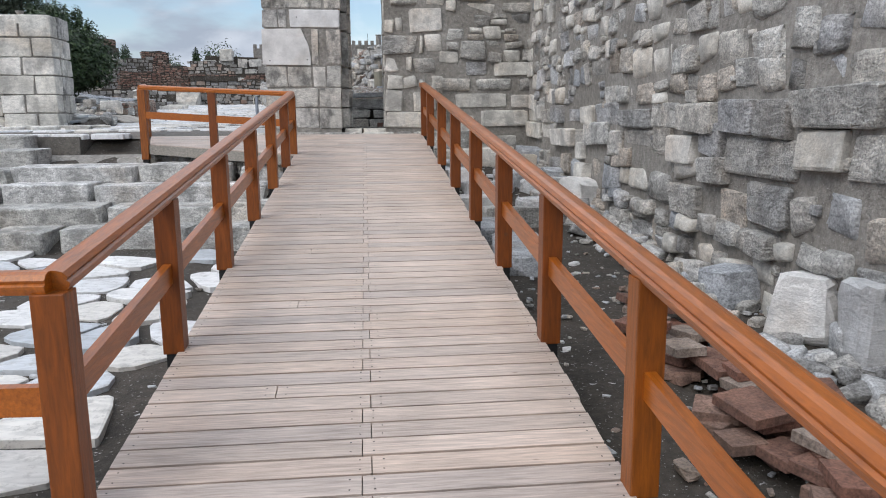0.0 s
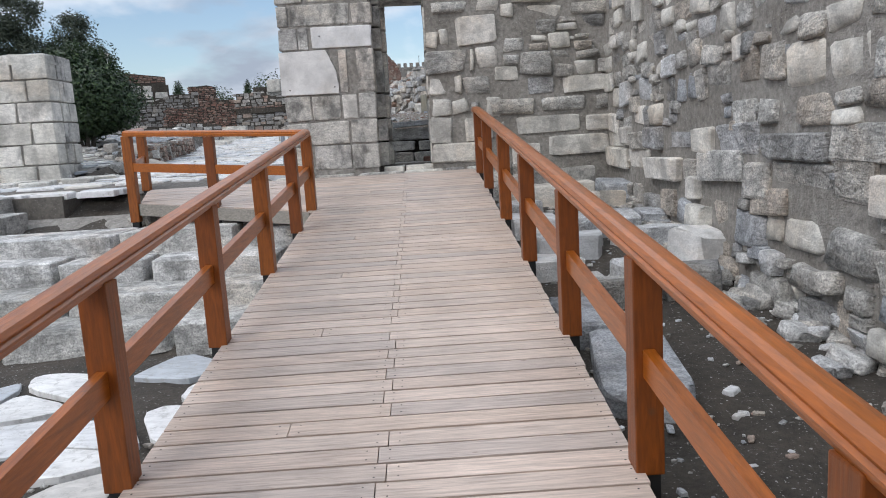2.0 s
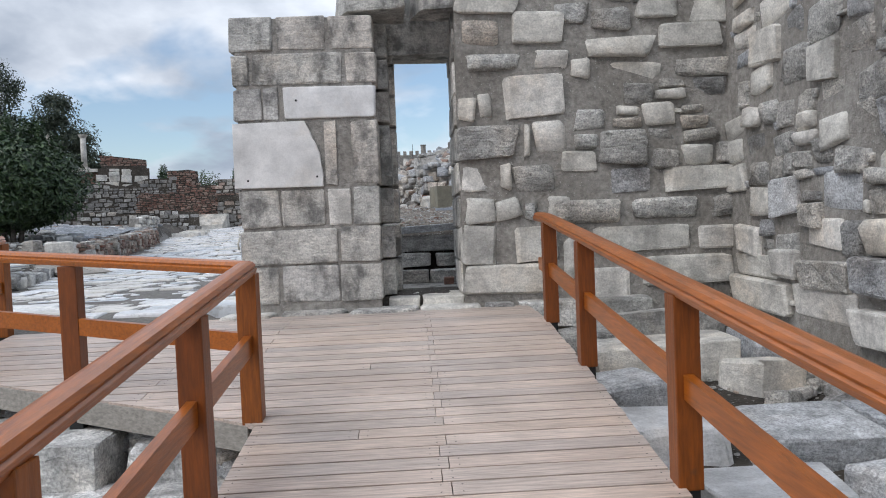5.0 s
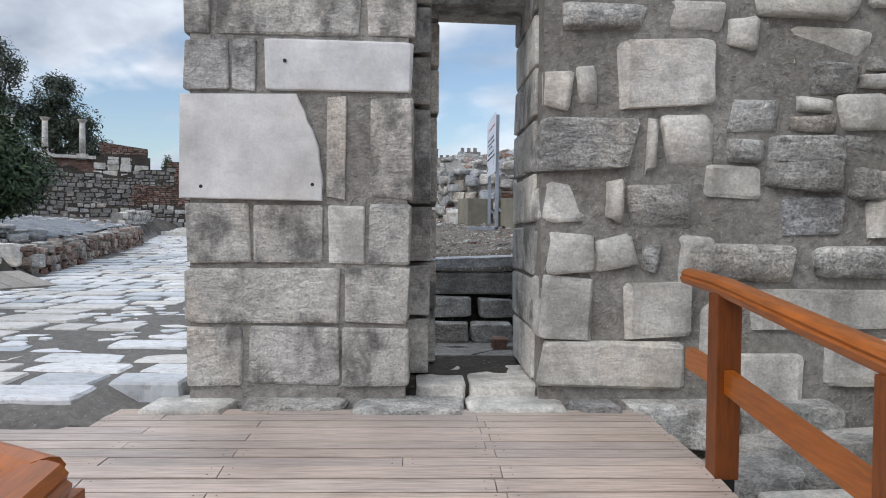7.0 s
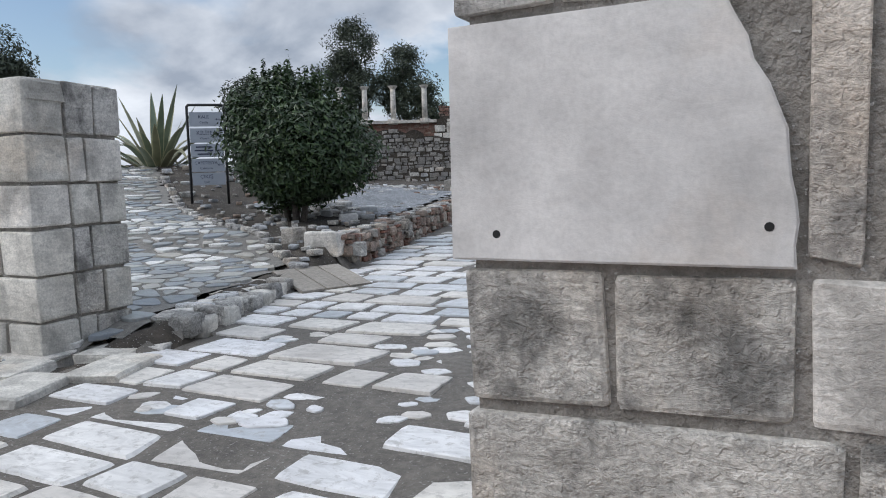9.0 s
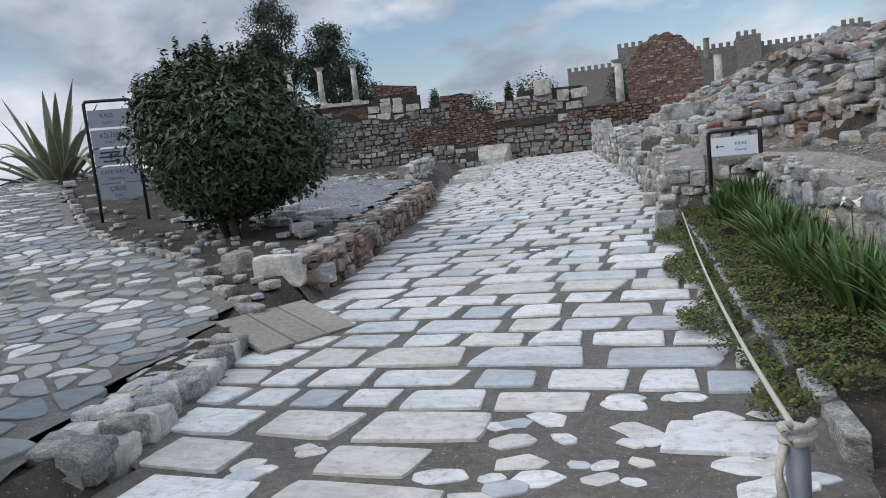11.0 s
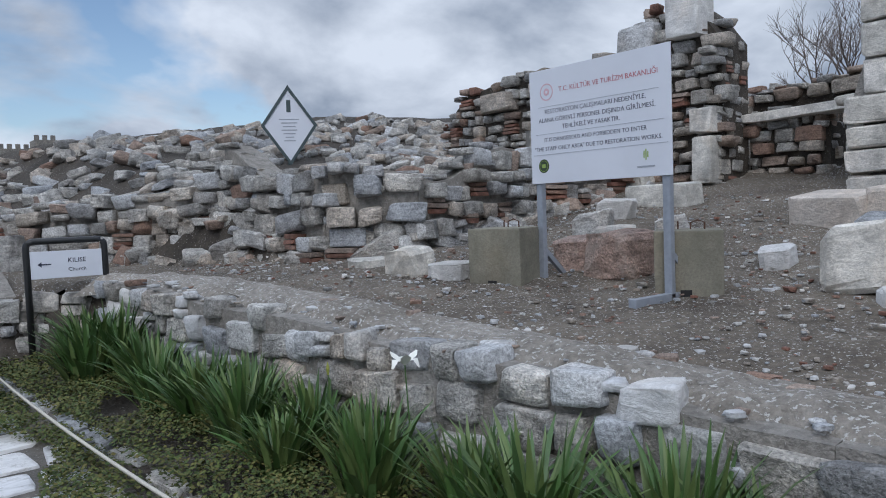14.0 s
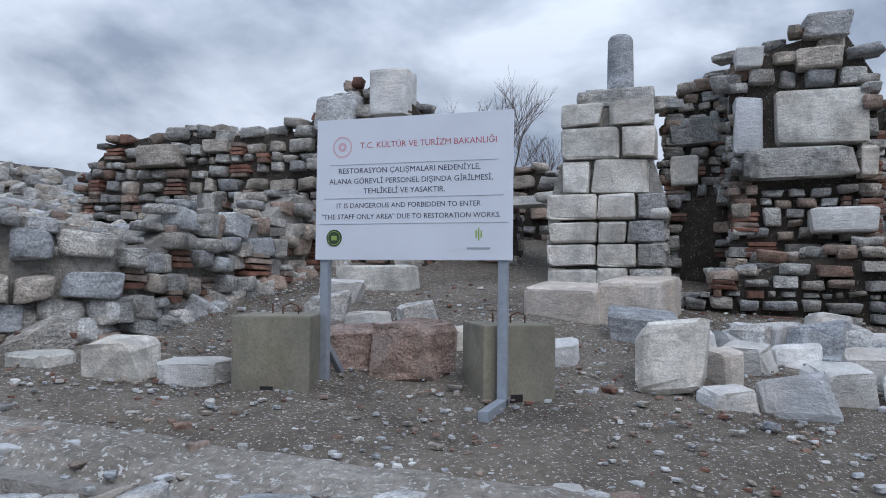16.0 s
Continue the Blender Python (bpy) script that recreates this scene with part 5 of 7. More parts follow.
part("base", bm_box((-0.35, -0.42, 0.0), (0.35, 0.4, 0.22), 0.03), RUBBLE, column)

# ---- rubble mound ----
mound_base = tagged(part("rubble_mound", bm_box((3.0, 33.0, 3.0), (6.0, 36.0, 4.0)), EARTH), "long mound of collapsed rubble stones and earth", "mound", kind="structure")
items = []
for k in range(1900):
    x = rng.uniform(-6.5, 8.5)
    y = float(foot_y(x)) + 12.5 * rng.random() ** 1.7 - 0.05
    if x > 5.5 and 24 < y < 30.2:
        continue
    if x < wall_x(y) + 0.5 or y > 46 or (abs(x - 2.9) < 1.0 and 30.2 < y < 32.2):
        continue
    q = rng.uniform(0.12, 0.3) * (1.35 if rng.random() < 0.12 else 1)
    z = ground_z(x, y) + q * 0.2
    items.append((y, (stone("rubble" if rng.random() < 0.7 else "boulder", rng.choice([RUBBLE, RUBBLE, RUBBLE, RUBBLE, BLUE_STONE, BEDSTONE])), Matrix.Translation((x, y, z)) @ Euler((rng.uniform(-0.4, 0.3), rng.uniform(-0.45, 0.45), rng.uniform(-0.8, 0.8))).to_matrix().to_4x4() @ Matrix.Diagonal((q * rng.uniform(1.2, 2.1), q * rng.uniform(1.0, 1.5), q * rng.uniform(0.65, 1.0), 1)))))
items = [it for _, it in sorted(items, key=lambda p: p[0])]
pieces(mound_base, "rubble_stone", items)
# stacked face at the mound's near corner and its low front wall
for name, pts, h in (("wall_mound_corner", [(0.15, 28.0), (0.35, 25.9), (1.1, 25.1), (3.3, 25.4), (5.5, 25.4)], 0.95), ("wall_mound_front", [(-2.9, 31.2), (-1.0, 29.6), (0.1, 28.0)], 0.8)):
    roadside_wall(name, pts[::-1], lambda x, y: ground_z(x, y - 0.5) - 0.05, lambda x, y: ground_z(x, y - 0.5) + h + 0.15 * math.sin(3 * x + y), [RUBBLE, BLUE_STONE, RUBBLE, RUBBLE, BEDSTONE, RUBBLE, RUBBLE, TERRACOTTA], "rough stacked rubble face at the edge of the mound", (0.14, 0.3), 0.4, [RUBBLE], (0.9, 2.0), 0.12)

# upright grey slabs set in the terrace wall
for x, y, z, w, h in ((-2.72, 29.3, 2.75, 0.3, 0.62), (-2.15, 29.6, 2.75, 0.55, 0.66), (-2.6, 34.9, 3.7, 1.3, 0.4)):
    ob = tagged(new("upright_slab", stone("squared", ASHLAR)), "grey squared slab standing in the rubble", "stone slab", "upright slabs")
    ob.matrix_basis = place((x, y, z + h / 2 - 0.05), (w, 0.25, h), (1, 0.15, 0))


# ---- signs on the terrace and beside the road ----
def text_mesh(body, width, mat, depth=0.0015):
    """Flat lettering, its middle at the origin, width across."""
    curve = bpy.data.curves.new("lettering", "FONT")
    curve.body, curve.align_x, curve.align_y = body, "CENTER", "CENTER"
    curve.extrude = 0.01
    curve.resolution_u = 2
    tmp = bpy.data.objects.new("lettering", curve)
    scene.collection.objects.link(tmp)
    bpy.context.view_layer.update()
    me = bpy.data.meshes.new_from_object(tmp.evaluated_get(bpy.context.evaluated_depsgraph_get()))
    bpy.data.objects.remove(tmp)
    xs = [v.co.x for v in me.vertices]
    k = width / (max(xs) - min(xs))
    me.transform(Matrix.Diagonal((k, k, depth / 0.02, 1)))
    me.materials.clear()
    me.materials.append(mat)
    return me


def lettering(parent, body, width, mat, m, label=""):
    ob = new("lettering", text_mesh(body, width, mat))
    ob.parent = parent
    ob.matrix_basis = m
    return tagged(ob, label)


def bar(parent, name, x, y, w, h, mat, m):
    ob = part(name, bm_box((x - w / 2, y - h / 2, 0), (x + w / 2, y + h / 2, 0.002)), mat, parent)
    ob.matrix_basis = m
    return ob


def disc_bm(r, h=0.002, r_in=0.0):
    bm = bmesh.new()
    if r_in:
        n = 32
        a = [[bm.verts.new((q * math.cos(2 * math.pi * i / n), q * math.sin(2 * math.pi * i / n), h)) for i in range(n)] for q in (r, r_in)]
        for i in range(n):
            bm.faces.new((a[0][i], a[0][(i + 1) % n], a[1][(i + 1) % n], a[1][i]))
    else:
        bmesh.ops.create_cone(bm, cap_ends=True, segments=32, radius1=r, radius2=r, depth=h, matrix=Matrix.Translation((0, 0, h / 2)))
    return bm


BX, BY0, BY1, BZ0, BZ1 = 0.78, 21.79, 23.13, 3.67, 4.6
BASE = 2.76
notice = root("notice_board", (BX, (BY0 + BY1) / 2, BASE), "large white restoration notice on grey steel legs", "sign")
w, h = BY1 - BY0, BZ1 - BZ0
face = Matrix(((0, 0, -1, 0), (-1, 0, 0, 0), (0, 1, 0, (BZ0 + BZ1) / 2 - BASE), (0, 0, 0, 1)))
panel = part("panel", bm_box((-w / 2, -h / 2, -0.012), (w / 2, h / 2, 0.0), 0.003), BOARD_WHITE, notice)
panel.matrix_basis = face
MM = w / 350.0
for body, px, py, wide, mat in (("T.C. KÜLTÜR VE TURİZM BAKANLIĞI", 758, 262, 240, INK_RED), ("RESTORASYON ÇALIŞMALARI NEDENİYLE,", 724, 305, 253, INK), ("ALANA GÖREVLİ PERSONEL DIŞINDA GİRİLMESİ,", 726, 323, 292, INK), ("TEHLİKELİ VE YASAKTIR.", 718, 340, 146, INK), ("IT IS DANGEROUS AND FORBIDDEN TO ENTER", 723, 365, 257, INK), ("\"THE STAFF ONLY AREA\" DUE TO RESTORATION WORKS.", 726, 384, 318, INK)):
    lettering(panel, body, wide * MM, mat, Matrix.Translation(((px - 730) * MM, (336 - py) * MM, 0.0005)))
for py, wide in ((294, 300), (352, 320), (396, 335)):
    bar(panel, "rule", 0, 0, wide * MM, 0.003, PLATE_GREY, Matrix.Translation((0, (336 - py) * MM, 0.0005)))
for name, bm, mat, px, py in (("emblem_ring", disc_bm(0.07, 0.002, 0.06), INK_PINK, 604, 263), ("emblem", disc_bm(0.03, 0.002, 0.012), INK_PINK, 604, 263), ("seal", disc_bm(0.056), INK_GREEN, 591, 420), ("seal_ring", disc_bm(0.046, 0.0035, 0.042), INK_LIME, 591, 420)):
    ob = part(name, bm, mat, panel)
    ob.matrix_basis = Matrix.Translation(((px - 730) * MM, (336 - py) * MM, 0.0005))
bar(panel, "seal_mark", 0, 0, 0.04, 0.03, INK_LIME, Matrix.Translation(((591 - 730) * MM, (336 - 420) * MM, 0.002)))
for dx, hh in ((-0.016, 0.05), (0.0, 0.08), (0.016, 0.045)):
    bar(panel, "logo_bar", dx, 0, 0.009, hh, INK_LIME, Matrix.Translation(((849 - 730) * MM, (336 - 415) * MM, 0.0005)))
bar(panel, "logo_caption", 0, 0, 0.15, 0.012, PLATE_GREY, Matrix.Translation(((849 - 730) * MM, (336 - 438) * MM, 0.0005)))
for ly in (w / 2 - 0.06, 0.065 - w / 2):
    leg = part("leg", bm_box((0.016, ly - 0.03, -0.05), (0.066, ly + 0.03, 1.8), 0.004), GALVANISED, notice)
    part("foot", bm_box((-0.42, ly - 0.03, 0.0), (0.5, ly + 0.03, 0.065), 0.004), GALVANISED, notice)
    part("brace", bm_beam((0.05, ly, 0.36), (0.36, ly, 0.08), rect(0.04, 0.04), (0, 1, 0)), GALVANISED, notice)

diamond = root("diamond_sign", (3.26, 31.9, 4.45), "white diamond-shaped panel in a dark frame on the rubble", "sign")
away = math.atan2(18.5 - 31.9, -3.76 - 3.26)
tilt_base = Matrix.Translation((0, 0, 0.8)) @ Matrix.Rotation(away + math.pi / 2, 4, "Z") @ Matrix.Rotation(radians(90), 4, "X")
squeeze = tilt_base @ Matrix.Diagonal((0.69, 1, 1, 1))
for name, lo, hi, mat in (("panel", (-0.5, -0.5, -0.01), (0.5, 0.5, 0.01), BOARD_WHITE), ("frame_bar", (-0.56, 0.49, -0.03), (0.56, 0.56, 0.03), DARK_TEAL), ("frame_bar", (-0.56, -0.56, -0.03), (0.56, -0.49, 0.03), DARK_TEAL), ("frame_bar", (-0.56, -0.49, -0.03), (-0.49, 0.49, 0.03), DARK_TEAL), ("frame_bar", (0.49, -0.49, -0.03), (0.56, 0.49, 0.03), DARK_TEAL)):
    bm = bm_box(lo, hi, 0.004)
    bm.transform(Matrix.Diagonal((0.69, 1, 1, 1)) @ Matrix.Rotation(radians(45), 4, "Z"))
    ob = part(name, bm, mat, diamond)
    ob.matrix_basis = tilt_base
for k in range(7):
    bar(diamond, "text_line", 0, 0, 0.56 - 0.06 * (k % 3) - 0.04 * k, 0.02, PLATE_GREY, squeeze @ Matrix.Translation((0, 0.12 - 0.07 * k, 0.012)))
bar(diamond, "mark", 0, 0, 0.12, 0.24, DARK_TEAL, squeeze @ Matrix.Translation((0.0, 0.38, 0.012)))
part("stake", bm_tube([(0, 0.05, -0.4), (0, 0.05, 0.5)], [0.03, 0.03]), DARK_TEAL, diamond)


def arrow_bm(size):
    bm = bmesh.new()
    pts = [(-0.5, 0), (-0.2, 0.22), (-0.2, 0.05), (0.5, 0.05), (0.5, -0.05), (-0.2, -0.05), (-0.2, -0.22)]
    bm.faces.new([bm.verts.new((x * size, y * size, 0.002)) for x, y in pts])
    return bm


def frame_loop(parent, w, h, r, mat):
    """A tubular steel frame, a rounded arch on two legs, in the xz plane."""
    pts = [(-w / 2, 0, -0.1)] + [(-w / 2 + 0.06 - 0.06 * math.cos(a), 0, h - 0.06 + 0.06 * math.sin(a)) for a in np.linspace(0, math.pi / 2, 5)] + [(w / 2 - 0.06 + 0.06 * math.sin(a), 0, h - 0.06 + 0.06 * math.cos(a)) for a in np.linspace(0, math.pi / 2, 5)] + [(w / 2, 0, -0.1)]
    return part("frame", bm_tube(pts, [r] * len(pts), 8), mat, parent, smooth=True)


SIDE = Matrix.Rotation(radians(90), 4, "X")
small = root("church_sign", (-2.0, 26.9, 2.12), "small white church sign in a rounded black frame", "sign")
small.rotation_euler = (0, 0, radians(-8))
frame_loop(small, 0.7, 1.2, 0.032, BLACK_STEEL)
plate = part("plate", bm_box((-0.32, -0.02, 0.83), (0.32, 0.0, 1.1), 0.003), BOARD_WHITE, small)
lettering(plate, "KILISE", 0.16, INK, Matrix.Translation((0.09, -0.0215, 1.0)) @ SIDE)
lettering(plate, "Church", 0.16, INK, Matrix.Translation((0.09, -0.0215, 0.91)) @ SIDE)
ob = part("arrow", arrow_bm(0.12), INK, plate)
ob.matrix_basis = Matrix.Translation((-0.2, -0.0215, 0.97)) @ SIDE

guide = root("direction_sign", (-12.65, 26.4, 2.36), "tall black-framed direction sign with five grey plates", "sign")
guide.rotation_euler = (0, 0, radians(40))
frame_loop(guide, 0.8, 2.68, 0.03, BLACK_STEEL)
for k, (z, hgt, a, b) in enumerate(((2.36, 0.32, "KALE", "Castle"), (2.0, 0.32, "KİLİSE", "Church"), (1.66, 0.3, "", ""), (1.33, 0.3, "CAFETERYA", "Cafeteria"), (1.02, 0.28, "ÇIKIŞ", "Exit"))):
    plate = part("plate", bm_box((-0.36, -0.015, z - hgt / 2), (0.36, 0.0, z + hgt / 2), 0.003), PLATE_GREY, guide)
    if a:
        lettering(plate, a, 0.055 * len(a), INK, Matrix.Translation((-0.05, -0.0165, z + 0.05)) @ SIDE)
        lettering(plate, b, 0.03 * len(b), INK, Matrix.Translation((-0.05, -0.0165, z - 0.07)) @ SIDE)
    else:
        for dz, wd in ((0.08, 0.34), (0.0, 0.4), (-0.08, 0.28)):
            bar(plate, "text_line", 0, 0, wd, 0.03, INK, Matrix.Translation((-0.08, -0.016, z + dz)) @ SIDE)
    if k < 4:
        ob = part("arrow", arrow_bm(0.12), INK, plate)
        ob.matrix_basis = Matrix.Translation((0.26, -0.0165, z)) @ SIDE

# ---- concrete blocks and fallen stones on the terrace ----
def concrete_block(x, y, turn, label, size=0.48):
    b = root("concrete_block", (x, y, ground_z(x, y) - 0.02), label, "block", "concrete footings")
    b.rotation_euler = (0, 0, radians(turn))
    body = part("body", bm_box((-size / 2, -size / 2, 0), (size / 2, size / 2, 0.5), 0.012), CONCRETE, b)
    # a black box on the face paints the slot's inner shade; no slot is cut
    part("slot_shade", bm_box((-0.06, -size / 2 - 0.004, 0.0), (0.02, -size / 2 + 0.05, 0.07)), SHOE_AND_HOLE_BLACK, b)
    for dx in (-0.07, 0.07):
        part("iron_loop", bm_tube([(dx - 0.05, 0, 0.48), (dx - 0.05, 0, 0.55), (dx, 0, 0.57), (dx + 0.05, 0, 0.55), (dx + 0.05, 0, 0.48)] if dx > 0 else [(dx, 0.1, 0.48), (dx, 0.1, 0.54), (dx, 0.11, 0.56)], [0.006] * (5 if dx > 0 else 3), 6), RUST, b)


concrete_block(0.6, 23.28, -72, "square concrete footing with stains and iron stubs")
concrete_block(1.14, 21.9, -58, "square concrete footing beside the notice's leg")


def lone(name, kind, mat, x, y, size, label, turn=0.0, tip=(0, 0), sink=0.06, seed=None, group="", category="stone"):
    ob = tagged(new(name, stone(kind, mat, seed)), label, category, group)
    z = ground_z(x, y) + size[2] / 2 - sink
    ob.matrix_basis = Matrix.Translation((x, y, z)) @ Euler((radians(tip[0]), radians(tip[1]), radians(turn))).to_matrix().to_4x4() @ Matrix.Diagonal((*size, 1))
    return ob


red = root("red_boulder", (1.3, 22.82, ground_z(1.3, 22.82)), "large reddish conglomerate block with a hollow", "boulder")
for dx, dy, sz in ((0.02, -0.16, (0.56, 0.62, 0.46)), (0.05, 0.26, (0.48, 0.5, 0.4)), (0.22, 0.05, (0.5, 0.8, 0.4))):
    ob = new("lump", stone("boulder", RED_STONE))
    ob.parent = red
    ob.matrix_basis = Matrix.Translation((dx, dy, sz[2] / 2 - 0.05)) @ Matrix.Rotation(dy, 4, "Z") @ Matrix.Diagonal((*sz, 1))
FALL = "pale fallen marble block lying on the terrace"
PINKISH = stone_mat("pinkish_limestone", [(0.62, 0.55, 0.48), (0.66, 0.6, 0.54)], 0.3, (0.36, 0.31, 0.26), bump=0.5, mottle=0.5)
for x, y, size, turn, mat, kind, label in (
        (0.3, 24.3, (0.36, 0.52, 0.34), 10, PALE_ASHLAR, "boulder", "cream squared stone lying at the soil's edge"), (0.42, 23.78, (0.34, 0.5, 0.24), 5, FALLEN, "boulder", "flat white marble slab lying on the soil"), (0.25, 24.85, (0.3, 0.46, 0.2), 0, PALE_ASHLAR, "boulder", FALL), (0.8, 23.62, (0.26, 0.24, 0.3), 20, FALLEN, "boulder", FALL),
        (2.1, 21.68, (0.28, 0.3, 0.28), 15, FALLEN, "boulder", "small pale squared stone on the soil"), (3.85, 21.9, (0.55, 0.8, 0.42), -12, PINKISH, "squared", "long pale block resting by the pier"), (4.1, 21.2, (1.1, 0.66, 0.5), -10, PINKISH, "squared", "big pale slab tipped against the pier"), (3.2, 21.15, (0.45, 0.62, 0.36), 5, BLUE_STONE, "squared", "blue-grey marble block in the heap"), (2.75, 20.78, (0.5, 0.6, 0.34), -15, FALLEN, "boulder", FALL),
        (1.72, 20.87, (0.5, 0.56, 0.56), -8, PALE_ASHLAR, "boulder", "upright pale block at the heap's edge"), (1.42, 20.52, (0.32, 0.4, 0.24), 25, FALLEN, "boulder", FALL), (1.5, 20.12, (0.42, 0.52, 0.36), -12, FALLEN, "boulder", FALL), (1.9, 19.8, (0.42, 0.5, 0.36), 18, FALLEN, "boulder", FALL), (2.05, 20.5, (0.3, 0.24, 0.36), 30, PINKISH, "boulder", FALL), (2.6, 20.32, (0.4, 0.46, 0.3), -20, FALLEN, "boulder", FALL),
        (2.95, 19.95, (0.4, 0.42, 0.28), 12, FALLEN, "boulder", FALL), (3.35, 19.66, (0.45, 0.5, 0.42), -30, BLUE_STONE, "boulder", FALL), (3.5, 20.02, (0.3, 0.5, 0.3), 48, FALLEN, "boulder", FALL), (3.95, 19.5, (0.45, 0.46, 0.34), 4, FALLEN, "boulder", FALL), (3.5, 20.32, (0.3, 0.3, 0.22), 40, BLUE_STONE, "boulder", FALL), (2.5, 19.48, (0.42, 0.42, 0.36), -14, FALLEN, "boulder", FALL), (3.3, 19.25, (0.4, 0.36, 0.36), 22, FALLEN, "boulder", FALL), (2.95, 19.55, (0.34, 0.46, 0.22), 60, BLUE_STONE, "boulder", FALL),
        (2.0, 19.35, (0.45, 0.5, 0.36), 60, FALLEN, "boulder", FALL), (2.3, 19.0, (0.5, 0.55, 0.42), -40, FALLEN, "boulder", FALL), (1.6, 19.2, (0.4, 0.44, 0.34), 15, FALLEN, "boulder", FALL), (2.7, 24.0, (0.4, 0.5, 0.34), 12, BLUE_STONE, "boulder", FALL), (2.3, 23.4, (0.36, 0.42, 0.32), -10, FALLEN, "boulder", FALL), (2.1, 22.6, (0.34, 0.44, 0.3), 24, PALE_ASHLAR, "boulder", FALL), (3.4, 24.2, (0.4, 0.5, 0.36), 0, FALLEN, "boulder", FALL), (3.0, 23.2, (0.3, 0.4, 0.3), 30, BLUE_STONE, "boulder", FALL),
        (4.4, 24.2, (0.4, 1.0, 0.36), 0, PALE_ASHLAR, "squared", "long pale block at the ruined wall's foot")):
    lone("fallen_stone", kind, mat, x, y, size, label, turn, (rng.uniform(-9, 9), rng.uniform(-9, 9)), group="fallen stones on the terrace")
for k in range(14):
    x, y = rng.uniform(2.2, 3.9), rng.uniform(18.9, 20.5)
    q = rng.uniform(0.18, 0.3)
    lone("fallen_stone", "boulder", rng.choice([FALLEN, FALLEN, BLUE_STONE]), x, y, (q * 1.2, q * 1.3, q), FALL, rng.uniform(0, 180), (rng.uniform(-20, 20), rng.uniform(-20, 20)), 0.02, group="fallen stones on the terrace")
chips = tagged(part("stone_chips", bm_box((0.9, 22.4, 2.5), (1.0, 22.5, 2.6)), GRAVEL), "loose stone chips strewn over the terrace soil", "gravel", kind="stuff")
items = []
for k in range(4200):
    x, y = rng.uniform(-0.8, 5.0), rng.uniform(18.2, 27.5)
    if y > foot_y(x):
        continue
    q = rng.uniform(0.01, 0.038) * (2.0 if rng.random() < 0.04 else 1)
    items.append((stone("boulder", rng.choice([FALLEN, RUBBLE, BLUE_STONE, BEDSTONE, TERRACOTTA])), Matrix.Translation((x, y, ground_z(x, y) + 0.045 + q * 0.15)) @ Matrix.Rotation(rng.uniform(0, 6), 4, "Z") @ Matrix.Diagonal((q * 1.6, q, q * 0.6, 1))))
pieces(chips, "chip", items, 0)

# ---- debris between the ramp and the great wall ----
def brick_mesh():
    key = ("brick", TERRACOTTA.name)
    if key not in STOCK:
        bm = bm_box((-0.5, -0.5, -0.5), (0.5, 0.5, 0.5), 0.04)
        me = bpy.data.meshes.new("brick")
        bm.to_mesh(me)
        bm.free()
        me.materials.append(TERRACOTTA)
        STOCK[key] = me
    return STOCK[key]


for k in range(26):
    f = k / 25
    x, y = 2.28 + 0.2 * math.sin(k), 6.35 - 3.1 * f
    for level in range(2 + (k % 3 == 0) + (f > 0.4)):
        ob = tagged(new("old_brick", brick_mesh()), "weathered flat terracotta brick in a loose pile", "brick", "pile of old bricks")
        ob.matrix_basis = Matrix.Translation((x + rng.uniform(-0.25, 0.25), y + rng.uniform(-0.15, 0.15), ground_z(x, y) + 0.02 + 0.065 * level)) @ Euler((rng.uniform(-0.12, 0.12), rng.uniform(-0.12, 0.12), rng.uniform(-0.6, 0.6))).to_matrix().to_4x4() @ Matrix.Diagonal((rng.uniform(0.16, 0.3), rng.uniform(0.2, 0.34), 0.058, 1))
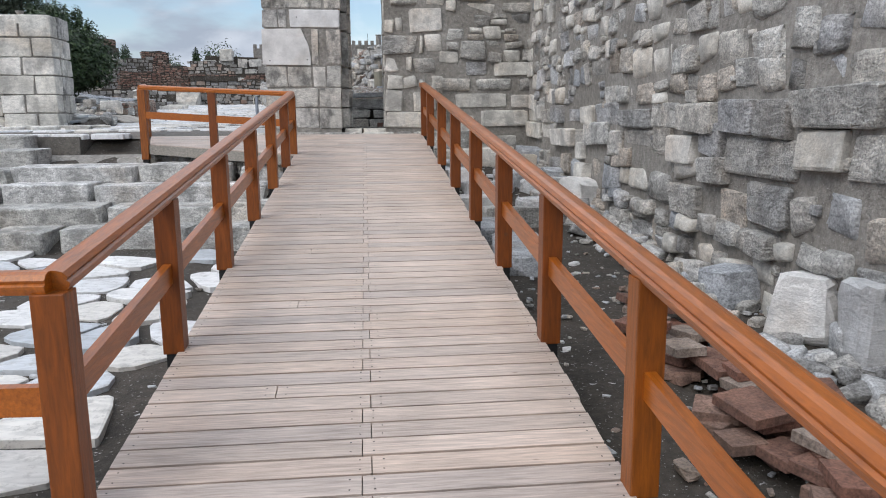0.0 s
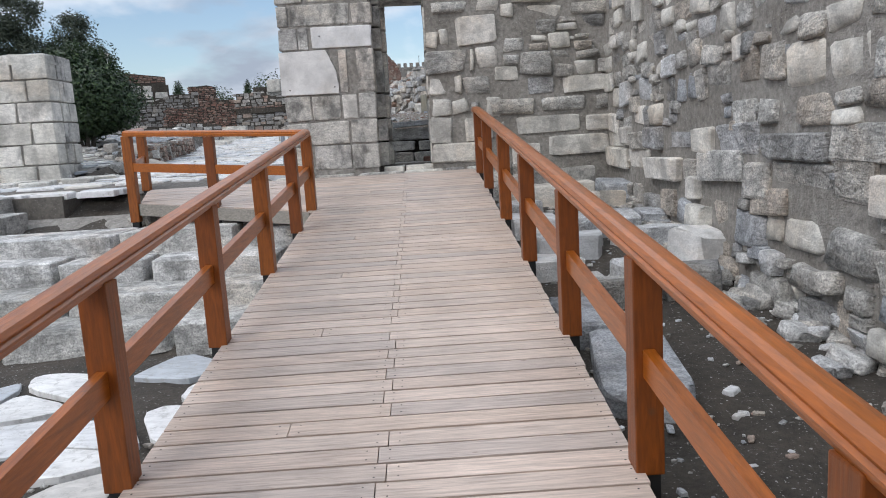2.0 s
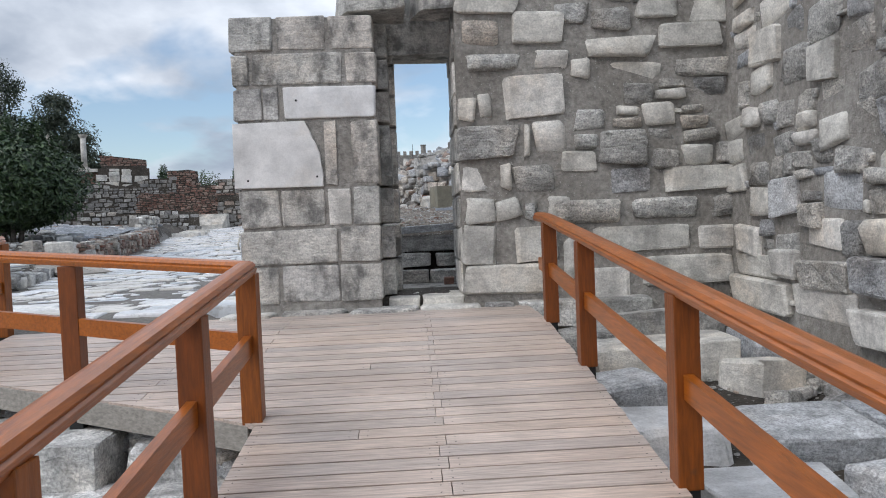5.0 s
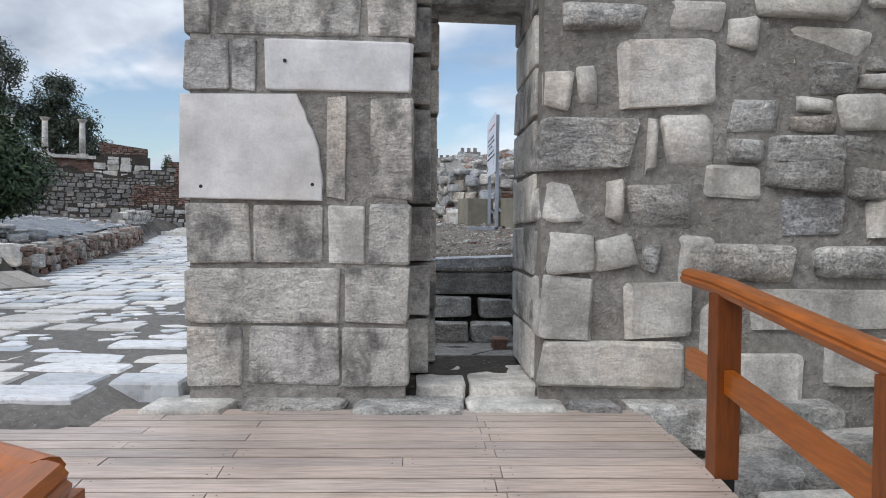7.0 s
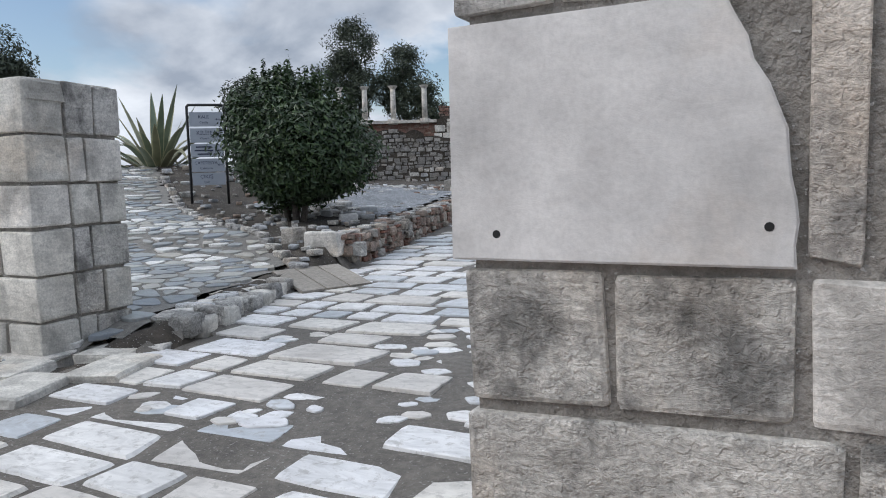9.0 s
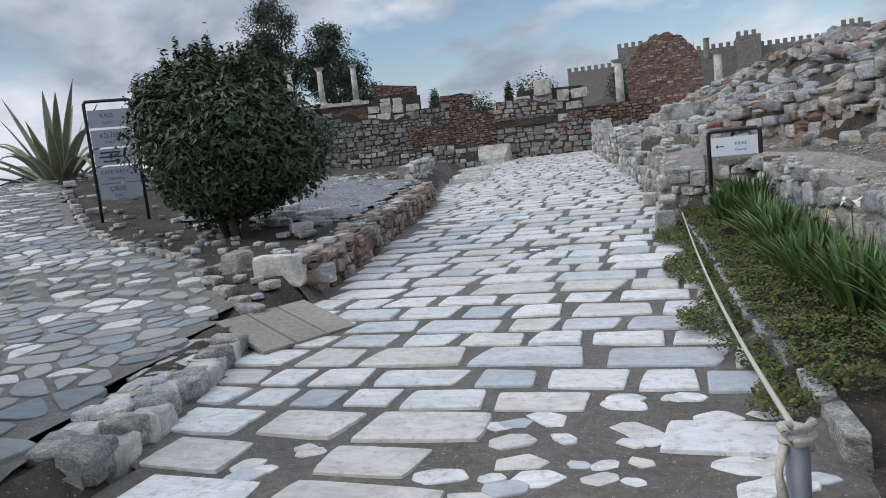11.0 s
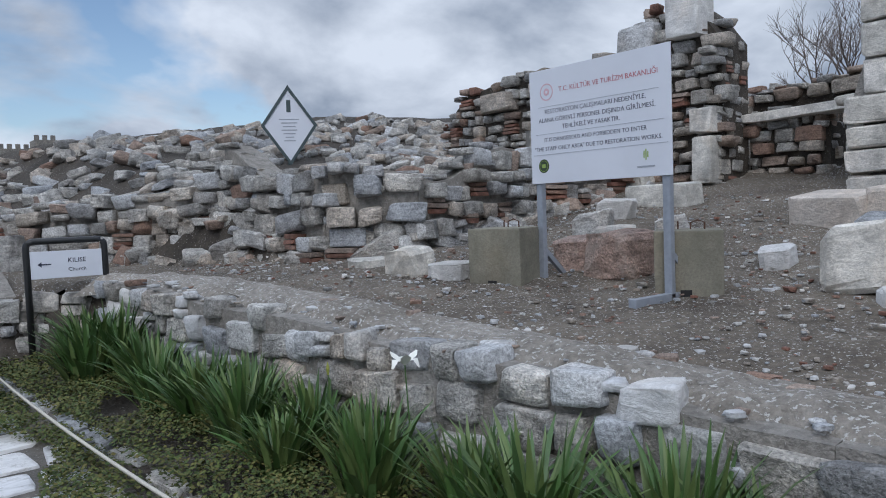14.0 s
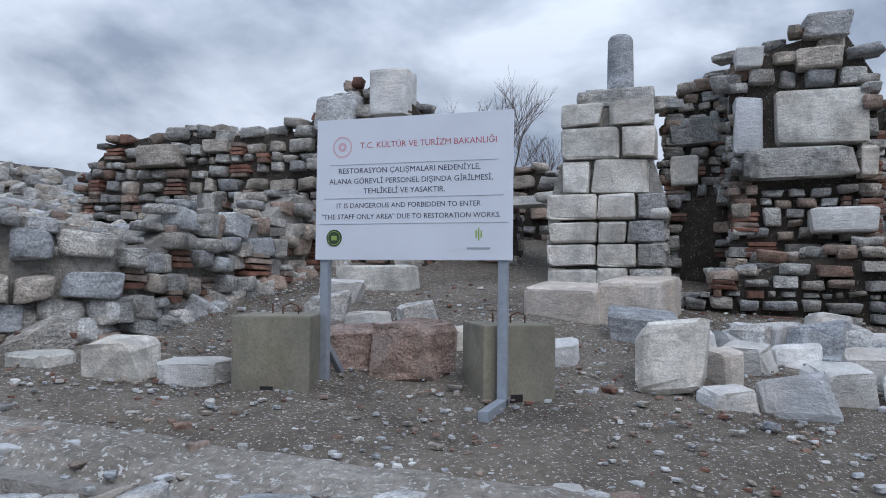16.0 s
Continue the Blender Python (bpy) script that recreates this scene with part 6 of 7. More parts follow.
for x, y, size, turn, mat, kind in (
        (3.1, 6.5, (0.4, 0.5, 0.4), 10, BLUE_STONE, "boulder"), (3.25, 5.5, (0.5, 0.62, 0.6), 30, FALLEN, "boulder"), (3.3, 4.9, (0.4, 0.5, 0.7), -20, FALLEN, "boulder"), (3.2, 4.2, (0.45, 0.5, 0.5), 15, RUBBLE, "boulder"), (3.2, 7.3, (0.3, 0.5, 0.25), 0, BLUE_STONE, "rubble"),
        (1.62, 8.2, (0.6, 1.3, 0.34), -8, BLUE_STONE, "squared"), (1.5, 9.3, (0.5, 0.9, 0.36), 6, BLUE_STONE, "squared"), (2.0, 10.05, (0.8, 0.4, 0.42), 4, RUBBLE, "squared"), (2.75, 10.2, (0.65, 0.45, 0.5), -10, RUBBLE, "boulder"), (1.75, 10.4, (0.5, 0.4, 0.36), 18, FALLEN, "boulder"), (2.4, 10.6, (0.7, 0.5, 0.4), 0, BLUE_STONE, "boulder"), (3.1, 10.9, (0.5, 0.6, 0.6), 20, FALLEN, "boulder"), (1.5, 11.1, (0.7, 0.7, 0.3), 8, FALLEN, "squared"),
        (1.9, 11.7, (0.9, 0.9, 0.34), -5, FALLEN, "squared"), (2.8, 11.6, (0.7, 0.8, 0.4), 12, BLUE_STONE, "squared"), (1.6, 12.6, (0.7, 0.7, 0.36), 4, FALLEN, "squared"), (2.5, 12.5, (0.9, 0.8, 0.36), -6, BLUE_STONE, "squared"), (3.1, 12.6, (0.4, 0.6, 0.4), 0, BLUE_STONE, "boulder"),
        (1.55, 13.5, (0.6, 0.6, 0.34), 8, BLUE_STONE, "squared"), (2.1, 14.2, (1.3, 0.6, 0.42), -4, PALE_ASHLAR, "ashlar"), (2.75, 13.6, (0.55, 0.5, 0.4), 10, PALE_ASHLAR, "squared"), (3.1, 14.3, (0.5, 0.7, 0.4), 0, BLUE_STONE, "squared"), (1.55, 14.75, (0.7, 0.5, 0.4), 3, RUBBLE, "boulder"), (2.3, 14.9, (1.4, 0.5, 0.5), 0, ASHLAR, "squared")):
    lone("fallen_block", kind, mat, x, y, size, "weathered grey block lying between ramp and wall", turn, (rng.uniform(-5, 5), rng.uniform(-5, 5)), 0.14 if y > 8 else 0.06, group="blocks beside the ramp")
debris = tagged(part("stone_debris", bm_box((2.0, 6.0, -0.2), (2.1, 6.1, 0.0)), EARTH), "small stone chips and pebbles strewn on dark earth", "gravel", kind="stuff")
items = []
for k in range(1500):
    side = rng.random()
    if side < 0.62:
        x, y = rng.uniform(1.12, 3.4), rng.uniform(1.5, 14.5)
    else:
        x, y = rng.uniform(-8, -1.15), rng.uniform(2.8, 9.2)
    q = rng.uniform(0.015, 0.05) * (2.4 if rng.random() < 0.07 else 1)
    items.append((stone("boulder", rng.choice([RUBBLE, BLUE_STONE, RUBBLE, FALLEN, BEDSTONE])), Matrix.Translation((x, y, ground_z(x, y) + q * 0.2 + (0.01 if x < 0 else 0))) @ Matrix.Rotation(rng.uniform(0, 6), 4, "Z") @ Matrix.Diagonal((q * 1.6, q, q * 0.6, 1))))
for k in range(260):
    y = rng.uniform(3.0, 15.0)
    q = rng.uniform(0.08, 0.26)
    x = 3.35 - rng.random() ** 2 * 0.7
    items.append((stone("rubble", rng.choice([RUBBLE, BLUE_STONE, RUBBLE, RUBBLE])), Matrix.Translation((x, y, ground_z(x, y) + q * 0.2)) @ Euler((0.2, -0.2, rng.uniform(0, 6))).to_matrix().to_4x4() @ Matrix.Diagonal((q * 1.5, q, q * 0.7, 1))))
for k in range(60):
    f = rng.random()
    items.append((stone("rubble", RUBBLE), Matrix.Translation((-1.2 - 2.6 * f, 12.05 + 1.5 * f + rng.uniform(0, 0.15), 1.05 + 0.2 * f + rng.uniform(0, 0.12))) @ Matrix.Rotation(rng.uniform(0, 6), 4, "Z") @ Matrix.Diagonal((0.2, 0.18, 0.13, 1))))
pieces(debris, "pebble", items, 0)

# ---- board ramp, end block and rope barrier ----
bridge = root("plank_ramp", (-6.42, 21.35, 1.9), "small weathered plank ramp bridging the kerb", "ramp")
bridge.rotation_euler = (radians(0), radians(12), radians(-28))
for k in range(3):
    part("plank", bm_box((-0.42, -0.5 + 0.34 * k, 0.05), (0.46, -0.18 + 0.34 * k, 0.09), 0.006), GREY_BOARD, bridge)
for x in (-0.34, 0.36):
    part("batten", bm_box((x - 0.04, -0.48, -0.02), (x + 0.04, 0.5, 0.05), 0.004), GREY_BOARD, bridge)
lone("end_block", "squared", PALE_ASHLAR, -7.22, 22.72, (0.62, 0.36, 0.42), "pale squared block at the end of the bed wall", 8, sink=0.22)
lone("end_block", "squared", BEDSTONE, -7.85, 22.8, (0.3, 0.34, 0.42), "upright brown block at the end of the bed wall", 0, sink=0.2)
lone("boundary_stone", "squared", RUBBLE, -3.0, 25.9, (0.26, 0.26, 0.5), "small grey stone standing at the road's edge", 10, sink=0.12)
lone("boundary_stone", "boulder", RUBBLE, -3.35, 31.2, (0.5, 0.5, 0.55), "rounded grey stone at the road's edge", 0)
lone("boundary_stone", "squared", PALE_ASHLAR, -3.3, 29.4, (0.36, 0.3, 0.3), "pale cut stone at the road's edge", 0)

barrier = root("rope_barrier", (-2.42, 17.72, 1.76), "grey metal post with a sagging pale rope", "barrier")
part("post", bm_tube([(0, 0, -0.1), (0, 0, 0.68), (0, 0, 0.7)], [0.036, 0.036, 0.03], 12), GALVANISED, barrier, smooth=True)
a, b = Vector((0, 0, 0.71)), Vector((-0.56, 12.4, 0.8))
line = [a.lerp(b, t) + Vector((0.05 * math.sin(3 * t), 0, -0.41 * 4 * t * (1 - t))) for t in np.linspace(0, 1, 40)]
line += [b + Vector((-0.12 * t * 6, 5.0 * t, -0.15 * math.sin(math.pi * t) - 0.1 * t)) for t in np.linspace(0.1, 1, 12)]
part("rope", bm_tube(line, [0.011] * len(line), 6), ROPE, barrier, smooth=True)
knot = [(0.045 * math.cos(k * 0.9), 0.045 * math.sin(k * 0.9), 0.66 + 0.006 * k) for k in range(15)]
part("knot", bm_tube(knot, [0.016] * len(knot), 6), ROPE, barrier, smooth=True)
part("rope_tail", bm_tube([(-0.04, -0.03, 0.68), (-0.06, -0.05, 0.6), (-0.05, -0.06, 0.52)], [0.014, 0.012, 0.018], 6), ROPE, barrier, smooth=True)

# stones edging the planted bed
edge = tagged(part("bed_edging", bm_box((-2.4, 21.0, 1.6), (-2.3, 21.3, 1.75)), MORTAR), "row of low grey edging stones along the bed", "kerb", kind="structure")
items = []
for k in range(14):
    y = 19.2 + k * 0.55
    items.append((stone("squared", rng.choice([RUBBLE, BLUE_STONE])), place((float(kerb_x(y)) + 0.06, y, float(road_z(y)) + 0.05), (0.5, 0.12, 0.22), (-0.08, 1, 0))))
pieces(edge, "edging_stone", items)


# ---- rubble in the bed round the bush ----
bed = tagged(part("bed_rubble", bm_box((-9.0, 26.0, 2.0), (-8.9, 26.1, 2.1)), EARTH), "loose stones and broken brick strewn over the dark bed", "rubble", kind="stuff")
items = []
for k in range(900):
    y = rng.uniform(22.0, 40.0)
    x = float(verge_x(y)) - 0.35 - 9.5 * rng.random() ** 1.3
    if y < path_edge(x) + 0.25:
        continue
    q = rng.uniform(0.05, 0.16) * (1.7 if rng.random() < 0.12 else 1)
    if y > 27 and x > -11:
        q *= 0.7
    items.append((stone("rubble", rng.choice([RUBBLE, BLUE_STONE, BEDSTONE, RUBBLE, BLUE_STONE, FALLEN])), Matrix.Translation((x, y, ground_z(x, y) + q * 0.2)) @ Matrix.Rotation(rng.uniform(0, 6), 4, "Z") @ Matrix.Diagonal((q * 1.7, q * 1.2, q * 0.7, 1))))
for k in range(150):
    f = rng.random()
    x = -8.2 - 12 * f
    y = float(path_edge(x)) + rng.uniform(2.6, 4.2)
    q = rng.uniform(0.12, 0.3)
    items.append((stone("rubble", rng.choice([RUBBLE, FALLEN, BLUE_STONE])), Matrix.Translation((x, y, ground_z(x, y) + q * 0.25)) @ Matrix.Rotation(rng.uniform(0, 6), 4, "Z") @ Matrix.Diagonal((q * 1.6, q * 1.2, q * 0.8, 1))))
pieces(bed, "stone", items, 0)
shingle = land("bed_shingle", np.arange(-13, -7, 0.2), np.arange(26.5, 34.2, 0.2), BLUE_SHINGLE, 0.05, 0.03, lambda x, y: x < verge_x(y) - 0.55 and y > path_edge(x) + 1.5 and x > verge_x(y) - 4.2)
tagged(shingle, "blue-grey shingle covering the raised bed", "gravel bed")

# ---- plants ----
def blades_mesh(name, count, height_range, spread, width, mat, droop=0.5, seed=0, fold=0.35):
    """A clump of long pointed blades."""
    r = random.Random(seed)
    verts, faces = [], []
    for _ in range(count):
        a = r.uniform(0, 2 * math.pi)
        h = r.uniform(*height_range)
        lean = r.uniform(0.1, 1.0) * spread
        base = Vector((math.cos(a), math.sin(a), 0)) * r.uniform(0, 0.16)
        out = Vector((math.cos(a + r.uniform(-0.4, 0.4)), math.sin(a + r.uniform(-0.4, 0.4)), 0))
        side = Vector((-out.y, out.x, 0))
        n, first = 5, len(verts)
        for i in range(n + 1):
            t = i / n
            p = base + out * lean * (t ** 1.6) + Vector((0, 0, h * (t - droop * lean * t ** 3)))
            w = width * (1 - t) ** 0.55 * (0.75 + 0.5 * min(1, 3 * t)) + 0.001
            verts += [p - side * w, p - out * w * fold, p + side * w]
        for i in range(n):
            k = first + i * 3
            faces += [(k, k + 1, k + 4, k + 3), (k + 1, k + 2, k + 5, k + 4)]
    return mesh_from(name, verts, faces, mat, True)


IRISES = [blades_mesh("iris_leaves", 105, (0.42, 0.72), 0.42, 0.022, IRIS_LEAF, 0.5, s) for s in range(4)]
spots = []
for k in range(400):
    y = 18.7 + 7.6 * rng.random()
    x = float(np.interp(rng.random(), [0, 1], [kerb_x(y) + 0.55, wall_x(y) - 0.2]))
    if all(math.hypot(x - a, y - b) > 0.35 for a, b in spots):
        spots.append((x, y))
for x, y in spots:
    clump = root("iris_clump", (x, y, ground_z(x, y)), "clump of long green iris blades in the bed", "plant", "iris clumps")
    ob = tagged(new("foliage", rng.choice(IRISES)), kind="stuff")
    ob.parent, ob.matrix_parent_inverse = clump, clump.matrix_basis.inverted()
    q = rng.uniform(0.75, 1.1)
    ob.matrix_basis = Matrix.Translation((x, y, ground_z(x, y) - 0.02)) @ Matrix.Rotation(rng.uniform(0, 6), 4, "Z") @ Matrix.Diagonal((q, q, q * rng.uniform(0.85, 1.1), 1))


def flower(x, y, z, label, tall, open_bloom=True):
    f = root("iris_flower", (x, y, z), label, "flower")
    part("stem", bm_tube([(0, 0, 0), (0.01, 0, tall * 0.5), (0.0, 0.01, tall)], [0.006, 0.005, 0.004], 6), IRIS_LEAF, f)
    if open_bloom:
        for k in range(6):
            bm = bmesh.new()
            rows = []
            for t, w, up in ((0, 0.008, 0), (0.4, 0.026, 0.03), (0.75, 0.03, 0.035 if k % 2 else 0.05), (1, 0.008, -0.01 if k % 2 else 0.07)):
                rows.append([bm.verts.new((0.085 * t, s * w, up)) for s in (-1, 0, 1)])
            for p, q in zip(rows, rows[1:]):
                for i in range(2):
                    bm.faces.new((p[i], p[i + 1], q[i + 1], q[i]))
            bm.transform(Matrix.Translation((0, 0.01, tall)) @ Matrix.Rotation(k * math.pi / 3, 4, "Z"))
            part("petal", bm, PETAL, f, "white petal", True)
    else:
        part("bud", bm_tube([(0, 0.01, tall), (0, 0.01, tall + 0.04), (0, 0.01, tall + 0.08)], [0.006, 0.012, 0.003], 6), leaf_yellow, f, "yellow-green bud")


leaf_yellow = leaf_mat("bud_yellow_green", [(0.42, 0.4, 0.06), (0.36, 0.38, 0.08)])
flower(-1.43, 22.05, 1.95, "single white iris bloom on a tall stem", 0.7)
flower(-1.5, 22.75, 1.95, "closed yellow-green iris bud on a stem", 0.55, False)

r = random.Random(11)
verts, faces = [], []
cov_y = 19.25 + 7.6 * np.array([r.random() for _ in range(60000)])
cov_x = kerb_x(cov_y) - 0.34 + 0.16 * np.sin(2.9 * cov_y) + np.array([r.random() ** 1.1 for _ in range(60000)]) * (wall_x(cov_y) - kerb_x(cov_y) + 0.3)
for x, y, z in zip(cov_x, cov_y, height(cov_x, cov_y)):
    if noise.noise((x * 2, y * 2, 9)) < -0.28:
        continue
    lump = 0.5 + 0.5 * noise.noise((x * 3, y * 3, 4))
    p = Vector((x, y, z + r.uniform(0.0, 0.1) + 0.12 * lump))
    a, s = r.uniform(0, 6.28), r.uniform(0.007, 0.018)
    u = Vector((math.cos(a), math.sin(a), r.uniform(-0.3, 0.6))) * s
    v = Vector((-math.sin(a), math.cos(a), r.uniform(0.1, 0.9))) * s * 0.6
    i = len(verts)
    verts += [p - u, p - v, p + u, p + v]
    faces.append((i, i + 1, i + 2, i + 3))
tagged(new("ground_cover", mesh_from("ground_cover", verts, faces, MOSS_LEAF)), "low mat of green and yellowish groundcover", "groundcover", kind="stuff")


def leaf_cloud(name, blobs, count, size, mat, seed, flat=0.5, shell=0.55):
    """Leaves spread through the outer part of uneven blobs (x, y, z, rx, ry, rz)."""
    r = random.Random(seed)
    total = sum(b[3] * b[4] + b[3] * b[5] for b in blobs)
    verts, faces = [], []
    for b in blobs:
        for _ in range(int(count * (b[3] * b[4] + b[3] * b[5]) / total)):
            d = Vector((r.gauss(0, 1), r.gauss(0, 1), r.gauss(0, 1))).normalized()
            lump = 1 + 0.3 * noise.noise((d.x * 2.3 + seed, d.y * 2.3, d.z * 2.3)) + 0.12 * noise.noise((d.x * 6, d.y * 6 + seed, d.z * 6))
            q = (shell + (1 - shell) * r.random() ** 0.6) * lump
            p = Vector((b[0] + d.x * b[3] * q, b[1] + d.y * b[4] * q, b[2] + d.z * b[5] * q))
            n = (d + Vector((r.uniform(-1, 1), r.uniform(-1, 1), r.uniform(-0.4, 1.2))) * flat * 1.6).normalized()
            u = n.orthogonal().normalized()
            u = Matrix.Rotation(r.uniform(0, 6.28), 3, n) @ u
            v = n.cross(u)
            s = size * r.uniform(0.7, 1.3)
            i = len(verts)
            verts += [p - u * s, p - v * s * 0.36 + n * s * 0.12, p + u * s, p + v * s * 0.36 + n * s * 0.12]
            faces += [(i, i + 1, i + 2), (i, i + 2, i + 3)]
    return mesh_from(name, verts, faces, mat)


bush = root("round_bush", (-9.55, 25.3, 2.3), "large dense round evergreen bush with dark glossy leaves", "bush")
bush_parts = [(0, 0, 1.62, 1.28, 1.28, 1.15), (0.3, 0.15, 1.4, 1.2, 1.2, 0.95), (-0.2, -0.1, 1.95, 0.95, 0.95, 0.9), (-0.1, 0, 2.45, 0.6, 0.6, 0.6), (0.0, 0.0, 1.0, 0.95, 0.95, 0.6)]
crown = new("crown", leaf_cloud("crown", bush_parts, 30000, 0.062, BUSH_LEAF, 3, 0.6, 0.5))
crown.parent = bush
bush.scale = (1.12, 1.12, 1.04)
r = random.Random(5)
sprigs = []
for k in range(80):
    a, q = r.uniform(0, 6.28), r.random() ** 0.5 * 1.15
    x, y = math.cos(a) * q, math.sin(a) * q
    z = 2.85 - 0.85 * q * q + r.uniform(-0.1, 0.1)
    h = r.uniform(0.2, 0.45)
    sprigs.append((x * 1.02, y * 1.02, z + h * 0.3, 0.05, 0.05, h))
ob = tagged(new("top_foliage", leaf_cloud("top_foliage", sprigs, 4200, 0.05, BUSH_LEAF, 9, 0.8, 0.1)), kind="stuff")
ob.parent = bush
for k in range(6):
    a = k * 1.05
    part("stem", bm_tube([(0.1 * math.cos(a), 0.1 * math.sin(a), -0.15), (0.2 * math.cos(a), 0.2 * math.sin(a), 0.5), (0.45 * math.cos(a), 0.45 * math.sin(a), 1.3)], [0.06, 0.05, 0.03], 7), BARK, bush, smooth=True)

agave = root("agave", (-17.4, 29.6, 3.4), "huge grey-green agave with long pale-edged blades", "plant")
r = random.Random(2)
for k in range(34):
    a = k * 2.4
    up = 1.25 - 0.8 * (k / 34)
    L = r.uniform(2.0, 3.1)
    bend = r.uniform(0.1, 0.9) if k > 8 else 0.1
    out, side = Vector((math.cos(a), math.sin(a), 0)), Vector((-math.sin(a), math.cos(a), 0))
    bm, bme = bmesh.new(), bmesh.new()
    rows, rowe = [], []
    for i in range(9):
        t = i / 8
        p = out * L * t * math.cos(up) * (1 - 0.1 * bend * t) + Vector((0, 0, L * (t * math.sin(up) - 0.5 * bend * t ** 3)))
        w = 0.13 * (0.6 + 1.6 * t - 2.2 * t * t) + 0.005
        rows.append([bm.verts.new(p + side * w * s + Vector((0, 0, abs(s) * w * 0.5))) for s in (-0.8, 0, 0.8)])
        for sgn in (-1, 1):
            rowe.append([bme.verts.new(p + side * w * sgn * s + Vector((0, 0, s * w * 0.5 + 0.004))) for s in (0.78, 1.0)])
    for p, q in zip(rows, rows[1:]):
        for i in range(2):
            bm.faces.new((p[i], p[i + 1], q[i + 1], q[i]))
    for i in range(len(rowe) - 2):
        bme.faces.new((rowe[i][0], rowe[i][1], rowe[i + 2][1], rowe[i + 2][0]))
    leaf = part("blade", bm, AGAVE_LEAF, agave, smooth=True)
    part("edge", bme, AGAVE_EDGE, leaf, "pale yellow margin")


def branch_tubes(verts, faces, p, d, length, radius, depth, r, spread=0.55, kids=3):
    """Limbs that fork into ever thinner twigs."""
    pts, q, dd = [p], p, d
    for i in range(3):
        dd = (dd + Vector((r.uniform(-1, 1), r.uniform(-1, 1), r.uniform(-0.3, 0.7))) * 0.16).normalized()
        q = q + dd * length / 3
        pts.append(q)
    sides, first = 5 if depth > 2 else 3, len(verts)
    s = dd.orthogonal().normalized()
    u = dd.cross(s)
    for c, k in zip(pts, (1.0, 0.85, 0.7, 0.5)):
        for a in range(sides):
            t = 2 * math.pi * a / sides
            verts.append(c + (s * math.cos(t) + u * math.sin(t)) * radius * k)
    for i in range(3):
        for a in range(sides):
            b = (a + 1) % sides
            faces.append((first + i * sides + a, first + i * sides + b, first + (i + 1) * sides + b, first + (i + 1) * sides + a))
    if depth > 0:
        for k in range(kids):
            nd = (dd + Vector((r.uniform(-1, 1), r.uniform(-1, 1), r.uniform(-0.2, 0.9))) * spread).normalized()
            branch_tubes(verts, faces, pts[r.choice([2, 3])] if k else pts[3], nd, length * r.uniform(0.6, 0.8), radius * 0.54, depth - 1, r, spread, kids)


for x, y, z, tall, seed in ((11.5, 24.9, 3.4, 1.5, 4), (11.8, 23.2, 3.4, 1.42, 9)):
    tree = root("bare_tree", (x, y, z), "leafless winter tree with fine bare twigs", "tree", "bare trees")
    tv, tf = [], []
    branch_tubes(tv, tf, Vector((0, 0, -0.2)), Vector((0, 0, 1)), tall, 0.08, 5, random.Random(seed), 0.85, 4)
    new("trunk", mesh_from("trunk", tv[:20], tf[:15], BARK)).parent = tree
    new("crown", mesh_from("crown", tv[20:], [[i - 20 for i in f] for f in tf[15:]], TWIG)).parent = tree

for x, y, z, tops, seed in ((-33.8, 69.0, 3.4, [(0, 0, 11.5, 2.4, 2.4, 2.6), (-1.2, 0, 9.2, 2.2, 2.2, 2.2), (0.9, 0, 8.0, 1.9, 1.9, 1.8), (-0.4, 0, 6.2, 2.0, 2.0, 1.6)], 1), (-30.0, 71.0, 3.4, [(0, 0, 9.8, 2.2, 2.0, 2.0), (-1.4, 0, 8.0, 2.2, 2.0, 1.8), (1.7, 0, 7.6, 2.0, 1.8, 1.6), (2.6, 0.4, 5.6, 1.8, 1.6, 1.3), (0.4, 0, 6.2, 2.4, 2.0, 1.4)], 2), (-30.7, 51.0, 3.0, [(0, 0, 5.2, 2.2, 2.0, 1.9), (1.5, 0, 4.2, 1.8, 1.8, 1.5)], 3), (-42.0, 42.0, 3.0, [(0, 0, 7.4, 2.6, 2.4, 2.4), (-1.8, 0, 5.6, 2.4, 2.2, 2.0)], 4)):
    tree = root("eucalyptus_tree", (x, y, z), "tall grey-green eucalyptus with loose open crown", "tree", "tall trees beyond the ruins")
    part("trunk", bm_tube([(0, 0, -0.5), (0.1, 0, tops[0][2] * 0.26), (0, 0.1, tops[0][2] * 0.52), (-0.1, 0, tops[0][2] * 0.78)], [0.35, 0.28, 0.2, 0.1], 8), BARK, tree, smooth=True)
    for b in tops:
        part("limb", bm_tube([(0, 0, b[2] * 0.45), (b[0] * 0.5, 0, b[2] * 0.75), (b[0], b[1], b[2])], [0.14, 0.09, 0.04], 5), BARK, tree)
    small = []
    rr = random.Random(seed + 20)
    for b in tops:
        for _ in range(15):
            d = Vector((rr.gauss(0, 1), rr.gauss(0, 1), rr.gauss(0, 1))).normalized()
            q = rr.uniform(0.22, 0.4)
            small.append((b[0] + d.x * b[3] * 0.62, b[1] + d.y * b[4] * 0.62, b[2] + d.z * b[5] * 0.62, b[3] * q, b[4] * q, b[5] * q))
    ob = new("crown", leaf_cloud("crown", small + tops, 17000, 0.14, TREE_LEAF, seed, 0.8, 0.2))
    ob.parent = tree
